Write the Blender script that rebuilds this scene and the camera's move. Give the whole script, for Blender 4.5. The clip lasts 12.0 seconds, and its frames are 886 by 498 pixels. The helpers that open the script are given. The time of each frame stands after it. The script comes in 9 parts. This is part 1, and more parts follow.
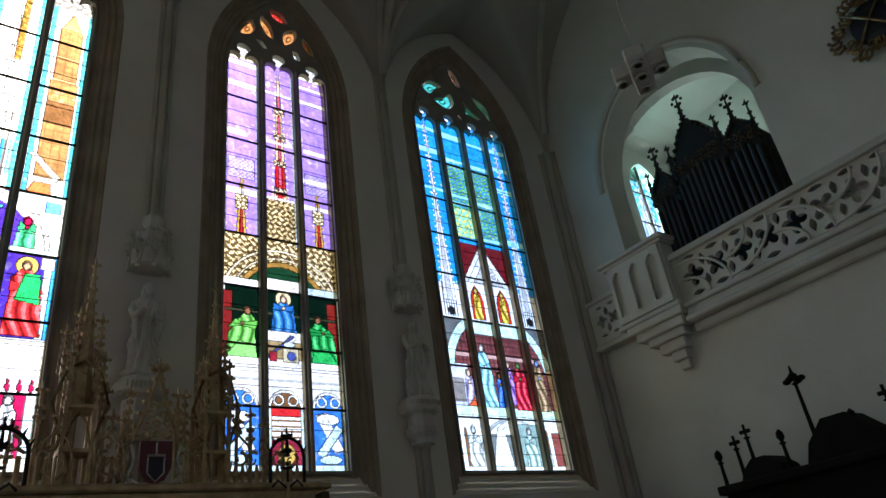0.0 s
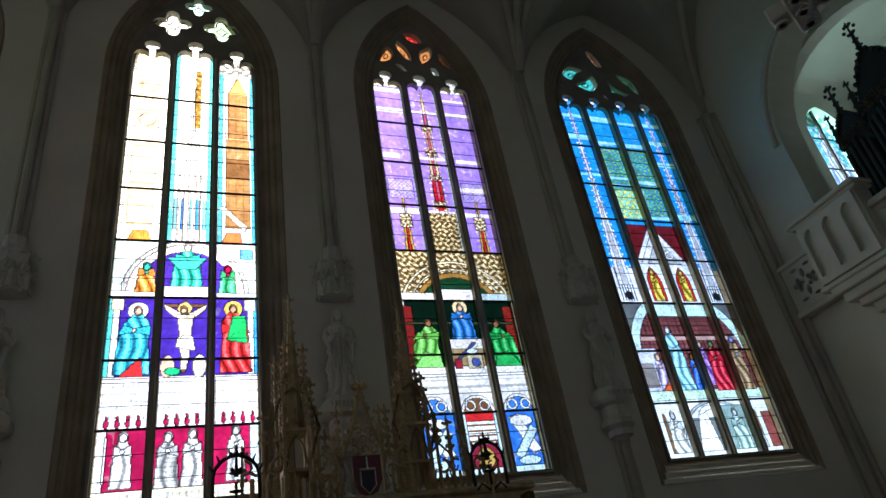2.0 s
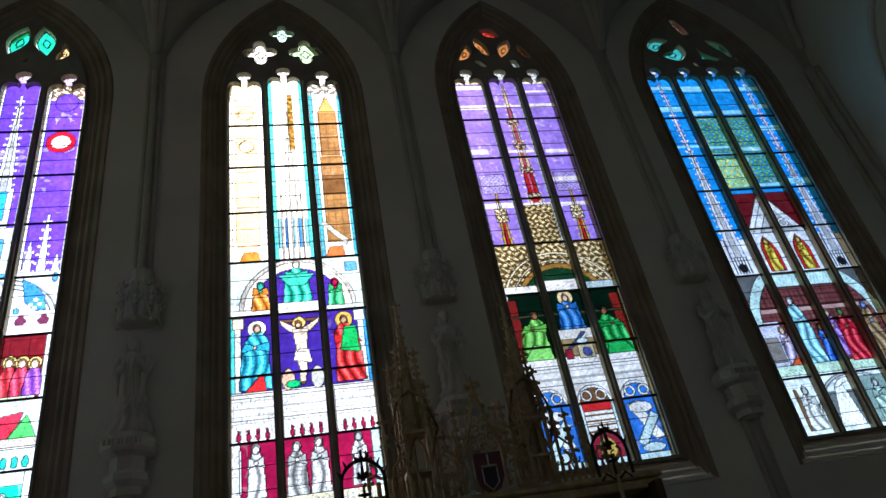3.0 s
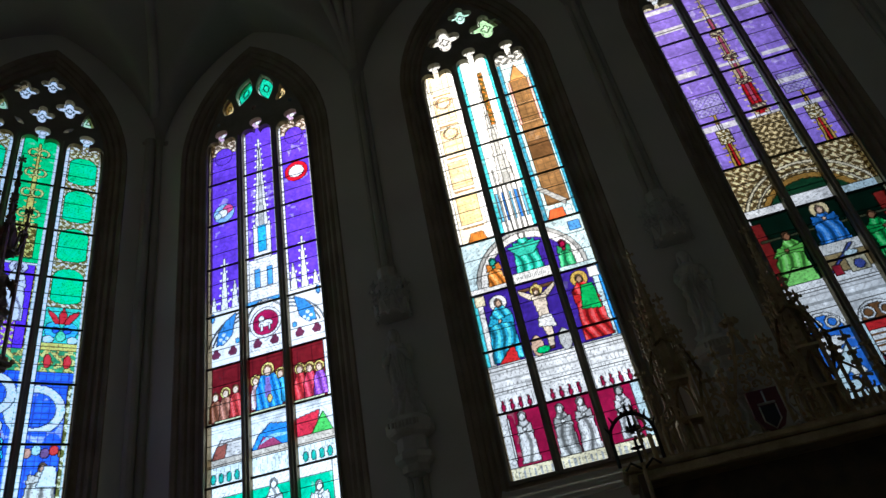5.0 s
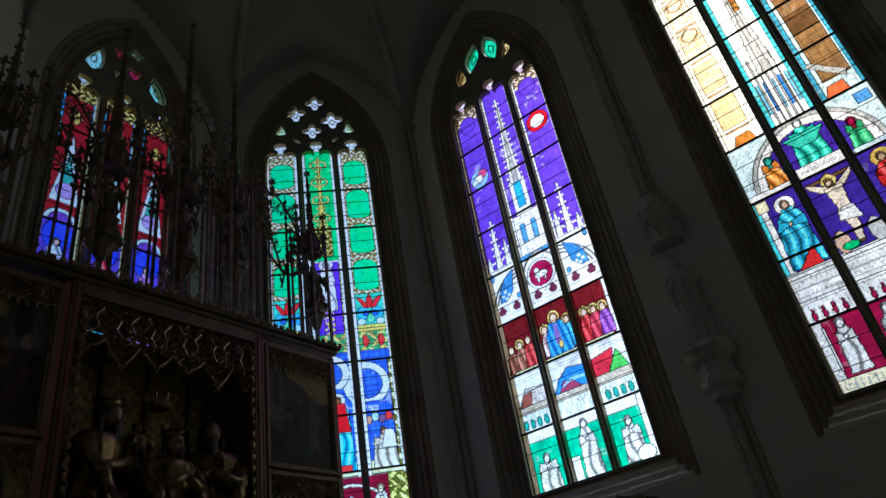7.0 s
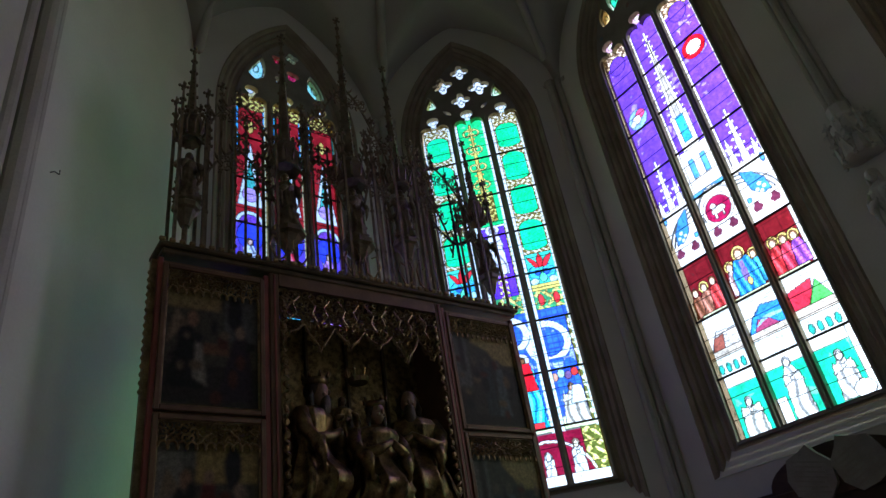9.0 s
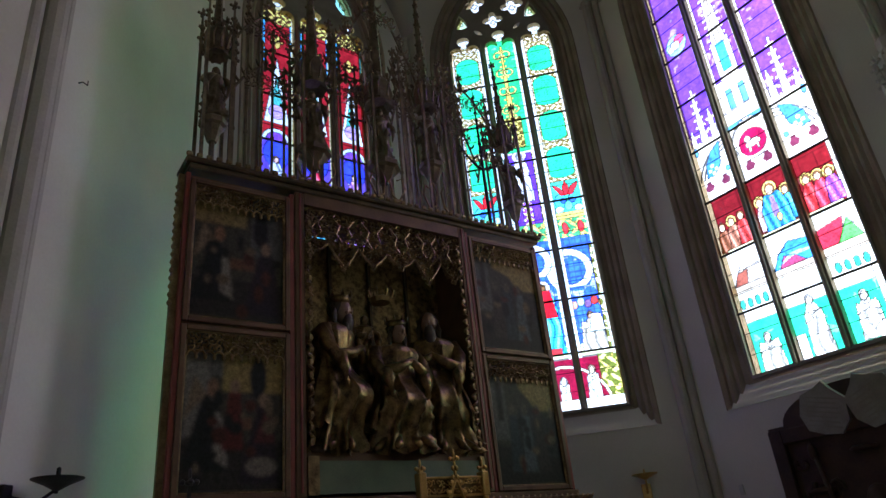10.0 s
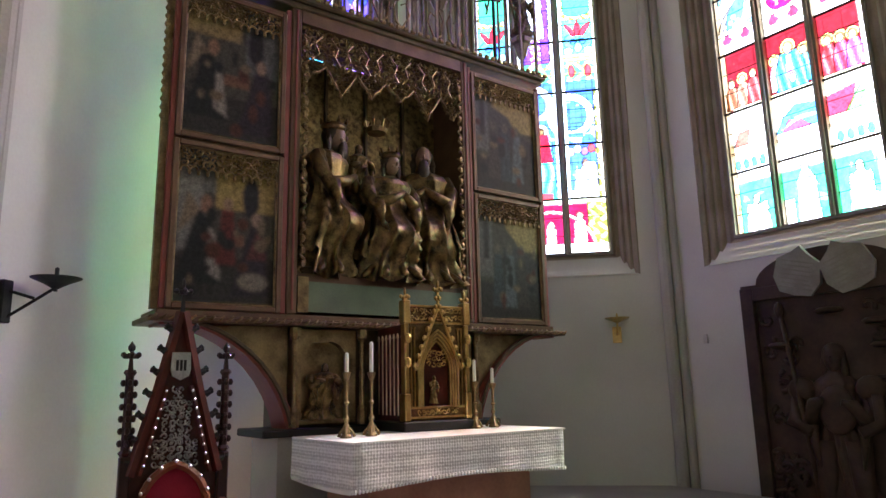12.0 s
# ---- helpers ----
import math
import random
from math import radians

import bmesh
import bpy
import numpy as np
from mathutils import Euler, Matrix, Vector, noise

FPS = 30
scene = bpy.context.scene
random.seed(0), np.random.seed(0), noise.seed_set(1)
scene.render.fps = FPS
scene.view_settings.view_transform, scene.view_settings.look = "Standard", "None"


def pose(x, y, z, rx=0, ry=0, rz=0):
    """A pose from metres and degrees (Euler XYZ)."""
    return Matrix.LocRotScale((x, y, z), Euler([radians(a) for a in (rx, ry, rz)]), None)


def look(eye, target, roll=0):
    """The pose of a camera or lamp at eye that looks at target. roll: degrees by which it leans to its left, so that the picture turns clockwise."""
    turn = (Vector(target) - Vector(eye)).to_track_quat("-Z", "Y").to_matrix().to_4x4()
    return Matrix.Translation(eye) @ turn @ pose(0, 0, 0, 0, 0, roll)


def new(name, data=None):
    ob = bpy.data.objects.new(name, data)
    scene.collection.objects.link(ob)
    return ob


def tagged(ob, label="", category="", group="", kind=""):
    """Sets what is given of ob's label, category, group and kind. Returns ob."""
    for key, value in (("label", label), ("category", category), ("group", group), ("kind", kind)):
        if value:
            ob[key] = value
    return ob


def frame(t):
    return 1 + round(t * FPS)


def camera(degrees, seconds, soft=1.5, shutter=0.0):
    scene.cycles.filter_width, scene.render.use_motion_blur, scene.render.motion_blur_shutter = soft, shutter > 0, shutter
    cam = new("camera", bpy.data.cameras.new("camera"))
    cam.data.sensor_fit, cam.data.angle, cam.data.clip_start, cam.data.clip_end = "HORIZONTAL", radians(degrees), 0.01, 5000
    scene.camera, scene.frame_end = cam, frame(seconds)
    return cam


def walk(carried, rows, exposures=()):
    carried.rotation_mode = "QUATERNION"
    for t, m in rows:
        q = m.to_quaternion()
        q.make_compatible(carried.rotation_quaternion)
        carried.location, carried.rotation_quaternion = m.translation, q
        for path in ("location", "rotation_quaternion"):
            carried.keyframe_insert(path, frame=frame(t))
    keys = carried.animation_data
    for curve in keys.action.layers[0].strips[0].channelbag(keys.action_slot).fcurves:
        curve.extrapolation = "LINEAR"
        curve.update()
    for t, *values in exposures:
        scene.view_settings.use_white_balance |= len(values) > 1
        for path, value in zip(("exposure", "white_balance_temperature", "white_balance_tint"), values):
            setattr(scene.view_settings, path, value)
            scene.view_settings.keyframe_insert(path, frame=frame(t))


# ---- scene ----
EYE = (0.0, 0.0, 1.6)
cam = camera(65.54, 12.0)


def aim(yaw, pitch, roll):
    """The pose of the camera at its standing place: yaw to the left of +y, pitch up, roll as look()."""
    a, b = radians(yaw), radians(pitch)
    way = Vector((-math.sin(a) * math.cos(b), math.cos(a) * math.cos(b), math.sin(b)))
    return look(EYE, Vector(EYE) + way, roll)


PATH = [
    (0.0, aim(-39.06, 28.04, -8.62)),
    (0.5, aim(-35.59, 28.21, -8.40)),
    (1.0, aim(-31.19, 28.77, -9.53)),
    (1.5, aim(-27.07, 29.50, -9.78)),
    (2.0, aim(-23.56, 30.17, -10.13)),
    (2.5, aim(-18.82, 30.93, -10.79)),
    (4.5, aim(1.11, 32.71, -11.87)),
    (5.0, aim(7.83, 32.10, -11.83)),
    (5.5, aim(13.97, 31.42, -11.11)),
    (6.0, aim(20.77, 31.26, -11.12)),
    (6.5, aim(27.49, 31.41, -10.67)),
    (7.0, aim(33.85, 31.75, -10.57)),
    (9.0, aim(50.35, 30.96, -9.67)),
    (9.5, aim(52.13, 28.17, -7.94)),
    (10.0, aim(53.57, 25.00, -6.09)),
    (10.5, aim(54.50, 21.59, -4.95)),
    (11.0, aim(54.28, 17.77, -3.73)),
    (11.5, aim(54.34, 14.59, -2.48)),
    (12.0, aim(53.97, 11.43, -1.26)),
]
STOPS = [(0.0, 2.3, 6450, 10), (2.7, 1.62, 6350, 7), (4.5, 0.8, 6300, 3), (7.0, 0.62, 6300, 3), (9.0, 1.6, 6500, 7), (10.5, 2.65, 6850, 12), (12.0, 3.75, 7200, 15)]
walk(cam, PATH, STOPS)

# ---- light ----
SUN_AZ, SUN_EL = radians(-5.4), radians(43.75)
world = bpy.data.worlds.new("world")
scene.world = world
world.use_nodes = True
wn = world.node_tree.nodes
sky = wn.new("ShaderNodeTexSky")
sky.sky_type, sky.sun_disc = "NISHITA", False
sky.dust_density, sky.air_density, sky.ozone_density = 1.5, 0.9, 0.8
sky.sun_elevation, sky.sun_rotation = SUN_EL, radians(5.4)
wn["Background"].inputs["Strength"].default_value = 0.15
world.node_tree.links.new(sky.outputs[0], wn["Background"].inputs["Color"])

sun_way = Vector((-math.sin(SUN_AZ) * math.cos(SUN_EL), math.cos(SUN_AZ) * math.cos(SUN_EL), math.sin(SUN_EL)))
sun = new("sun", bpy.data.lights.new("sun", "SUN"))
sun.data.energy, sun.data.angle, sun.data.color = 0.75, radians(7.0), (1.0, 0.95, 0.86)
sun.matrix_world = look(sun_way * 60, (0, 0, 0))


# ---- materials ----
def material(name):
    m = bpy.data.materials.new(name)
    m.use_nodes = True
    nt = m.node_tree
    return m, nt, nt.nodes["Principled BSDF"]


def surface(name, base, second=None, rough=0.7, metal=0.0, scale=4.0, fine=60.0, bump=0.15, spread=0.5, random_tint=0.0):
    """Two-scale noise between two colours, with fine relief."""
    m, nt, b = material(name)
    n, l = nt.nodes, nt.links
    second = second or tuple(c * 0.72 for c in base)
    geo = n.new("ShaderNodeNewGeometry")
    big, small = n.new("ShaderNodeTexNoise"), n.new("ShaderNodeTexNoise")
    big.inputs["Scale"].default_value, big.inputs["Detail"].default_value = scale, 6
    small.inputs["Scale"].default_value, small.inputs["Detail"].default_value = fine, 4
    l.new(geo.outputs["Position"], big.inputs["Vector"])
    l.new(geo.outputs["Position"], small.inputs["Vector"])
    add = n.new("ShaderNodeMath")
    add.operation = "MULTIPLY_ADD"
    add.inputs[1].default_value, add.inputs[2].default_value = 0.35, 0.0
    l.new(small.outputs[0], add.inputs[0])
    tot = n.new("ShaderNodeMath")
    tot.operation = "MULTIPLY_ADD"
    tot.inputs[1].default_value = 0.9
    l.new(big.outputs[0], tot.inputs[0])
    l.new(add.outputs[0], tot.inputs[2])
    ramp = n.new("ShaderNodeValToRGB")
    ramp.color_ramp.elements[0].position, ramp.color_ramp.elements[1].position = 0.62 - spread / 2.4, 0.62 + spread / 2.4
    ramp.color_ramp.elements[0].color, ramp.color_ramp.elements[1].color = (*second, 1), (*base, 1)
    l.new(tot.outputs[0], ramp.inputs[0])
    colour = ramp.outputs[0]
    if random_tint:
        info, hsv = n.new("ShaderNodeObjectInfo"), n.new("ShaderNodeHueSaturation")
        mr = n.new("ShaderNodeMapRange")
        mr.inputs["To Min"].default_value, mr.inputs["To Max"].default_value = 1 - random_tint, 1 + random_tint
        l.new(info.outputs["Random"], mr.inputs[0])
        l.new(mr.outputs[0], hsv.inputs["Value"])
        l.new(colour, hsv.inputs["Color"])
        colour = hsv.outputs[0]
    l.new(colour, b.inputs["Base Color"])
    b.inputs["Roughness"].default_value, b.inputs["Metallic"].default_value = rough, metal
    if bump:
        bp = n.new("ShaderNodeBump")
        bp.inputs["Strength"].default_value, bp.inputs["Distance"].default_value = bump, 0.02
        l.new(tot.outputs[0], bp.inputs["Height"])
        l.new(bp.outputs[0], b.inputs["Normal"])
    return m


PLASTER = surface("plaster", (0.7, 0.685, 0.635), (0.56, 0.54, 0.49), 0.9, scale=0.9, fine=35, bump=0.12, spread=0.7)
# the vault's shade is put into this colour, darker than the wall plaster
SHADED_VAULT = surface("shaded_vault_plaster", (0.42, 0.4, 0.36), (0.32, 0.3, 0.27), 0.9, scale=0.7, fine=30, bump=0.1, spread=0.7)
STONE = surface("brown_stone", (0.36, 0.3, 0.23), (0.22, 0.175, 0.13), 0.85, scale=2.5, fine=45, bump=0.35)
MULLION = surface("grey_stone", (0.32, 0.3, 0.27), (0.2, 0.185, 0.165), 0.85, scale=3, fine=50, bump=0.3)
SHAFT = surface("shaft_stone", (0.5, 0.48, 0.43), (0.36, 0.34, 0.3), 0.85, scale=1.5, fine=40, bump=0.2)
STATUE = surface("white_stone", (0.6, 0.59, 0.56), (0.45, 0.44, 0.41), 0.8, scale=3, fine=40, bump=0.2)
RAIL = surface("rail_stone", (0.62, 0.61, 0.57), (0.48, 0.46, 0.42), 0.85, scale=1.5, fine=40, bump=0.2)
IRON = surface("black_iron", (0.03, 0.03, 0.032), (0.015, 0.015, 0.015), 0.55, 0.6, scale=8, fine=80, bump=0.2)
FLOOR = surface("floor_stone", (0.33, 0.31, 0.28), (0.22, 0.2, 0.18), 0.5, scale=1.2, fine=30, bump=0.15)
CARPET = surface("red_carpet", (0.3, 0.03, 0.04), (0.2, 0.02, 0.03), 0.95, scale=5, fine=120, bump=0.3)

GLASS, gt, gb = material("stained_glass")
gn, gl = gt.nodes, gt.links
tint = gn.new("ShaderNodeAttribute")
tint.attribute_name = "tint"
waves = gn.new("ShaderNodeTexNoise")
waves.inputs["Scale"].default_value, waves.inputs["Detail"].default_value = 14, 5
gpos = gn.new("ShaderNodeNewGeometry")
gl.new(gpos.outputs["Position"], waves.inputs["Vector"])
span = gn.new("ShaderNodeMapRange")
span.inputs["From Min"].default_value, span.inputs["From Max"].default_value = 0.3, 0.7
span.inputs["To Min"].default_value, span.inputs["To Max"].default_value = 0.84, 1.0
gl.new(waves.outputs[0], span.inputs[0])
mul = gn.new("ShaderNodeVectorMath")
mul.operation = "SCALE"
gl.new(tint.outputs["Color"], mul.inputs[0])
gl.new(span.outputs[0], mul.inputs["Scale"])
clear, gloss, both = gn.new("ShaderNodeBsdfTransparent"), gn.new("ShaderNodeBsdfGlossy"), gn.new("ShaderNodeMixShader")
gloss.inputs["Roughness"].default_value = 0.12
gl.new(mul.outputs[0], clear.inputs["Color"])
both.inputs[0].default_value = 0.03
gl.new(clear.outputs[0], both.inputs[1])
gl.new(gloss.outputs[0], both.inputs[2])
gl.new(both.outputs[0], gn["Material Output"].inputs["Surface"])


# ---- mesh helpers ----
def mesh_of(name, bm, smooth=False):
    me = bpy.data.meshes.new(name)
    bmesh.ops.recalc_face_normals(bm, faces=bm.faces)
    bm.to_mesh(me)
    bm.free()
    if smooth:
        me.shade_smooth()
    return me


def part(name, bm, mat, parent=None, label="", smooth=False, m=None):
    ob = new(name, mesh_of(name, bm, smooth))
    ob.data.materials.append(mat)
    if m is not None:
        ob.matrix_world = m
    if parent is not None:
        ob.parent = parent
    return tagged(ob, label)


def empty(name, label, category, m=None, group="", kind=""):
    ob = new(name)
    if m is not None:
        ob.matrix_world = m
    return tagged(ob, label, category, group, kind)


def box(bm, x0, x1, y0, y1, z0, z1, bevel=0.0):
    m = Matrix.LocRotScale(((x0 + x1) / 2, (y0 + y1) / 2, (z0 + z1) / 2), None, (abs(x1 - x0), abs(y1 - y0), abs(z1 - z0)))
    got = bmesh.ops.create_cube(bm, size=1, matrix=m)
    if bevel:
        edges = list({e for v in got["verts"] for e in v.link_edges})
        bmesh.ops.bevel(bm, geom=edges, offset=bevel, segments=1, affect="EDGES")
    return bm


def sweep(bm, pts, r, n=6, ends=True):
    """A tube of radius r (a number, or one for each point) along pts."""
    pts = [Vector(p) for p in pts]
    rs = r if isinstance(r, (list, tuple)) else [r] * len(pts)
    rings = []
    for i, p in enumerate(pts):
        d = (pts[min(i + 1, len(pts) - 1)] - pts[max(i - 1, 0)]).normalized()
        side = d.cross(Vector((0, 0, 1)) if abs(d.z) < 0.95 else Vector((0, 1, 0))).normalized()
        up = side.cross(d)
        rings.append([bm.verts.new(p + (side * math.cos(k * math.tau / n) + up * math.sin(k * math.tau / n)) * rs[i]) for k in range(n)])
    for a, b in zip(rings, rings[1:]):
        for k in range(n):
            bm.faces.new((a[k], a[(k + 1) % n], b[(k + 1) % n], b[k]))
    if ends:
        bm.faces.new(rings[0])
        bm.faces.new(rings[-1][::-1])
    return bm


def lathe(bm, profile, n=12, at=(0, 0, 0), turn=0.0):
    """Rings of (radius, height) round a vertical axis at a place."""
    rings = [[bm.verts.new((at[0] + r * math.cos(turn + k * math.tau / n), at[1] + r * math.sin(turn + k * math.tau / n), at[2] + z)) for k in range(n)]
             for r, z in ((max(r, 0.001), z) for r, z in profile)]
    for a, b in zip(rings, rings[1:]):
        for k in range(n):
            bm.faces.new((a[k], a[(k + 1) % n], b[(k + 1) % n], b[k]))
    bm.faces.new(rings[0][::-1])
    bm.faces.new(rings[-1])
    return bm


def blob(bm, c, r, u=8, v=6):
    m = Matrix.LocRotScale(c, None, r if isinstance(r, (tuple, list)) else (r, r, r))
    bmesh.ops.create_uvsphere(bm, u_segments=u, v_segments=v, radius=1, matrix=m)
    return bm


def plate(outline, holes, depth):
    """A flat plate in x and z, with holes, of that depth along +y."""
    bm = bmesh.new()
    edges = []
    for loop in (outline, *holes):
        vs = [bm.verts.new((u, 0, z)) for u, z in loop]
        edges += [bm.edges.new((a, b)) for a, b in zip(vs, vs[1:] + vs[:1])]
    bmesh.ops.triangle_fill(bm, use_beauty=True, edges=edges)
    if depth:
        got = bmesh.ops.extrude_face_region(bm, geom=list(bm.faces))
        bmesh.ops.translate(bm, verts=[g for g in got["geom"] if isinstance(g, bmesh.types.BMVert)], vec=(0, depth, 0))
    return bm


def pointed(a, zs, h, n=10):
    """Points of a pointed arch from (a, zs) over (0, zs + h) to (-a, zs)."""
    R = (a * a + h * h) / (2 * a)
    top = math.asin(min(1, h / R))
    right = [(a - R + R * math.cos(top * k / n), zs + R * math.sin(top * k / n)) for k in range(n + 1)]
    return right + [(-u, z) for u, z in right[-2::-1]]


def grown(a, h, o):
    """Rise of the arch of half-width a and rise h after growing by o."""
    R = (a * a + h * h) / (2 * a)
    return math.sqrt(max(0.01, (R + o) ** 2 - (R - a) ** 2))


def place(origin, outward):
    """The frame of a wall: x along it to the right of one who faces it, y outward, z up."""
    o = Vector((outward[0], outward[1], 0)).normalized()
    r = Vector((o.y, -o.x, 0))
    m = Matrix((r, o, (0, 0, 1))).transposed().to_4x4()
    m.translation = (origin[0], origin[1], 0)
    return m


# ---- walls with windows ----
SILL, SHOULDER, SPRING, TOP = 3.43, 10.05, 9.7, 13.6
FACE, BACK = -0.17, 0.4


def wall_bay(name, m, s0, s1, a=None, h=1.95, off=0.36):
    """A wall from s0 to s1 with a pointed opening of half-width a in the middle (none: solid)."""
    bm = bmesh.new()
    for y, o in ((FACE, off), (BACK, 0.3)):
        def quad(*p):
            bm.faces.new([bm.verts.new((u, y, z)) for u, z in p])
        if a is None:
            quad((s0, 0), (s1, 0), (s1, TOP), (s0, TOP))
            continue
        w, low = a + o, SILL - 0.34
        quad((s0, 0), (s1, 0), (s1, low), (s0, low))
        quad((s0, low), (-w, low), (-w, SPRING), (s0, SPRING))
        quad((w, low), (s1, low), (s1, SPRING), (w, SPRING))
        arch = pointed(w, SPRING, grown(a, h, o))
        quad((w, SPRING), (s1, SPRING), (s1, TOP), (w, TOP))
        quad((s0, SPRING), (-w, SPRING), (-w, TOP), (s0, TOP))
        for p, q in zip(arch, arch[1:]):
            quad(p, (p[0], TOP), (q[0], TOP), q)
    for s in (s0, s1):
        bm.faces.new([bm.verts.new((s, y, z)) for y, z in ((FACE, 0), (BACK, 0), (BACK, TOP), (FACE, TOP))])
    ob = part(name, bm, PLASTER, m=m)
    return tagged(ob, "white plastered church wall", "wall", kind="structure")


def reveal(m, parent, a, h, off):
    """Moulded brown stone jambs, arch and sloped sill of a window."""
    bm = bmesh.new()
    steps = [(0.425, FACE), (0.4, FACE - 0.015), (0.35, FACE + 0.008), (0.335, FACE + 0.04), (0.285, FACE + 0.03), (0.255, FACE + 0.05), (0.235, FACE + 0.085),
             (0.19, FACE + 0.075), (0.165, FACE + 0.1), (0.145, FACE + 0.13), (0.09, FACE + 0.12), (0.05, FACE + 0.145), (-0.02, -0.015), (-0.02, 0.1), (0.3, BACK)]
    rings = []
    for o, y in ((o * off / 0.42 if y < BACK else o, y) for o, y in steps):
        arch = pointed(a + o, SPRING, grown(a, h, o), 12)
        low = SILL - (0.34 if y <= FACE else 0.34 * max(0, -y - 0.015) / 0.155)
        loop = [(a + o, low)] + [(a + o, low + (SPRING - low) * k / 3) for k in (1, 2)] + arch
        loop += [(-a - o, low + (SPRING - low) * k / 3) for k in (2, 1)] + [(-a - o, low)]
        rings.append([bm.verts.new((u, y, z)) for u, z in loop])
    for p, q in zip(rings, rings[1:]):
        for k in range(len(p)):
            j = (k + 1) % len(p)
            f = bm.faces.new((p[k], p[j], q[j], q[k]))
            if k == len(p) - 1 and p[k].co.y < -0.06:
                f.material_index = 1
    ob = part("reveal", bm, STONE, parent, "moulded brown sandstone window surround")
    ob.data.materials.append(PLASTER)
    return ob


# ---- stained glass ----
CELL, ROW = 0.0125, 0.8275
WHITE, CREAM, GREY = (1.0, 1.0, 0.98), (0.95, 0.86, 0.6), (0.52, 0.53, 0.52)
BLUE, SKY, CYAN, VIOLET = (0.03, 0.12, 0.85), (0.05, 0.38, 0.95), (0.1, 0.75, 0.85), (0.15, 0.055, 0.68)
RED, CRIMSON, ORANGE, GOLD = (0.75, 0.03, 0.035), (0.42, 0.008, 0.07), (0.9, 0.3, 0.05), (0.62, 0.42, 0.1)
GREEN, DEEP, TEAL, BROWN = (0.02, 0.62, 0.2), (0.0016, 0.011, 0.006), (0.04, 0.5, 0.42), (0.22, 0.1, 0.04)
LILAC, PALE, BLACK, FLESH = (0.36, 0.24, 0.9), (0.66, 0.85, 0.9), (0.012, 0.012, 0.014), (0.8, 0.55, 0.4)


class Canvas:
    """The glass of one window as a fine grid of small tinted pieces; z is given in rows above the sill."""

    def __init__(self, a, top, low=SILL, unit=ROW, cell=CELL):
        self.nu, self.nz = int(2 * a / cell), int((top - low) / cell)
        self.low, self.unit = low, unit
        self.a, self.du, self.dz = a, 2 * a / self.nu, (top - low) / self.nz
        u = -a + (np.arange(self.nu) + 0.5) * self.du
        r = (np.arange(self.nz) + 0.5) * self.dz / self.unit
        self.U, self.R = np.meshgrid(u, r)
        self.col = np.ones((self.nz, self.nu, 3)) * 0.85
        self.lab = np.zeros((self.nz, self.nu), int)
        self.count = 0
        self.keep = np.zeros((self.nz, self.nu), bool)

    def put(self, mask, colour, lead=True):
        self.col[mask] = colour
        if lead:
            self.count += 1
            self.lab[mask] = self.count
        return self

    def rect(self, u0, u1, r0, r1, colour, lead=True):
        return self.put((self.U >= u0) & (self.U < u1) & (self.R >= r0) & (self.R < r1), colour, lead)

    def ell(self, u, r, ru, rr, colour, lead=True):
        """An ellipse; rr, like r, in rows."""
        return self.put(((self.U - u) / ru) ** 2 + ((self.R - r) / rr) ** 2 < 1, colour, lead)

    def ring(self, u, r, inner, outer, colour, low=-99.0, high=99.0):
        d = np.hypot(self.U - u, (self.R - r) * self.unit)
        return self.put((d < outer) & (d >= inner) & (self.R >= low) & (self.R < high), colour)

    def poly(self, pts, colour, lead=True):
        inside = np.zeros(self.U.shape, bool)
        for (u0, r0), (u1, r1) in zip(pts, pts[1:] + pts[:1]):
            cross = (r0 > self.R) != (r1 > self.R)
            inside ^= cross & (self.U < (u1 - u0) * (self.R - r0) / ((r1 - r0) or 1e-9) + u0)
        return self.put(inside, colour, lead)

    def gable(self, u, w, r0, r1, colour):
        return self.poly([(u - w, r0), (u + w, r0), (u, r1)], colour)

    def weave(self, u0, u1, r0, r1, one, two, size=0.08, seed=1.0):
        """Winding foliage of two tints."""
        x, y = self.U / size / 0.6, self.R * self.unit / size / 0.6
        f = np.sin(x * 2.1 + seed + 1.7 * np.sin(y * 1.3 + seed)) + np.sin(y * 2.3 - 1.5 * np.sin(x * 1.1 + 2 * seed)) + 0.5 * np.sin(3.7 * (x + y))
        g = np.sin(x * 4.3 + 2.2 * np.sin(y * 2.9 + 3 * seed)) + np.sin(y * 4.7 - 2.0 * np.sin(x * 2.6 + seed))
        box_ = (self.U >= u0) & (self.U < u1) & (self.R >= r0) & (self.R < r1)
        self.put(box_, tuple(0.3 * k for k in one) if one[0] >= one[2] and max(one) < 0.7 else one)
        self.put(box_ & (f > 0.1), two, False).put(box_ & (f > 1.2), tuple(min(1, 1.35 * k) for k in two), False)
        self.put(box_ & (f > 0.1) & (abs(g) < 0.22), tuple(0.3 * k for k in two), False)
        return self.put(box_ & (abs(f - 0.1) < 0.13), tuple(0.16 * k for k in two), False)

    def lattice(self, u0, u1, r0, r1, colour, line, step=0.11, slant=False):
        x, y = (self.U + self.R * self.unit, self.U - self.R * self.unit) if slant else (self.U, self.R * self.unit)
        box_ = (self.U >= u0) & (self.U < u1) & (self.R >= r0) & (self.R < r1)
        self.put(box_, colour)
        return self.put(box_ & ((x % step < 0.017) | (y % step < 0.017)), line, False)

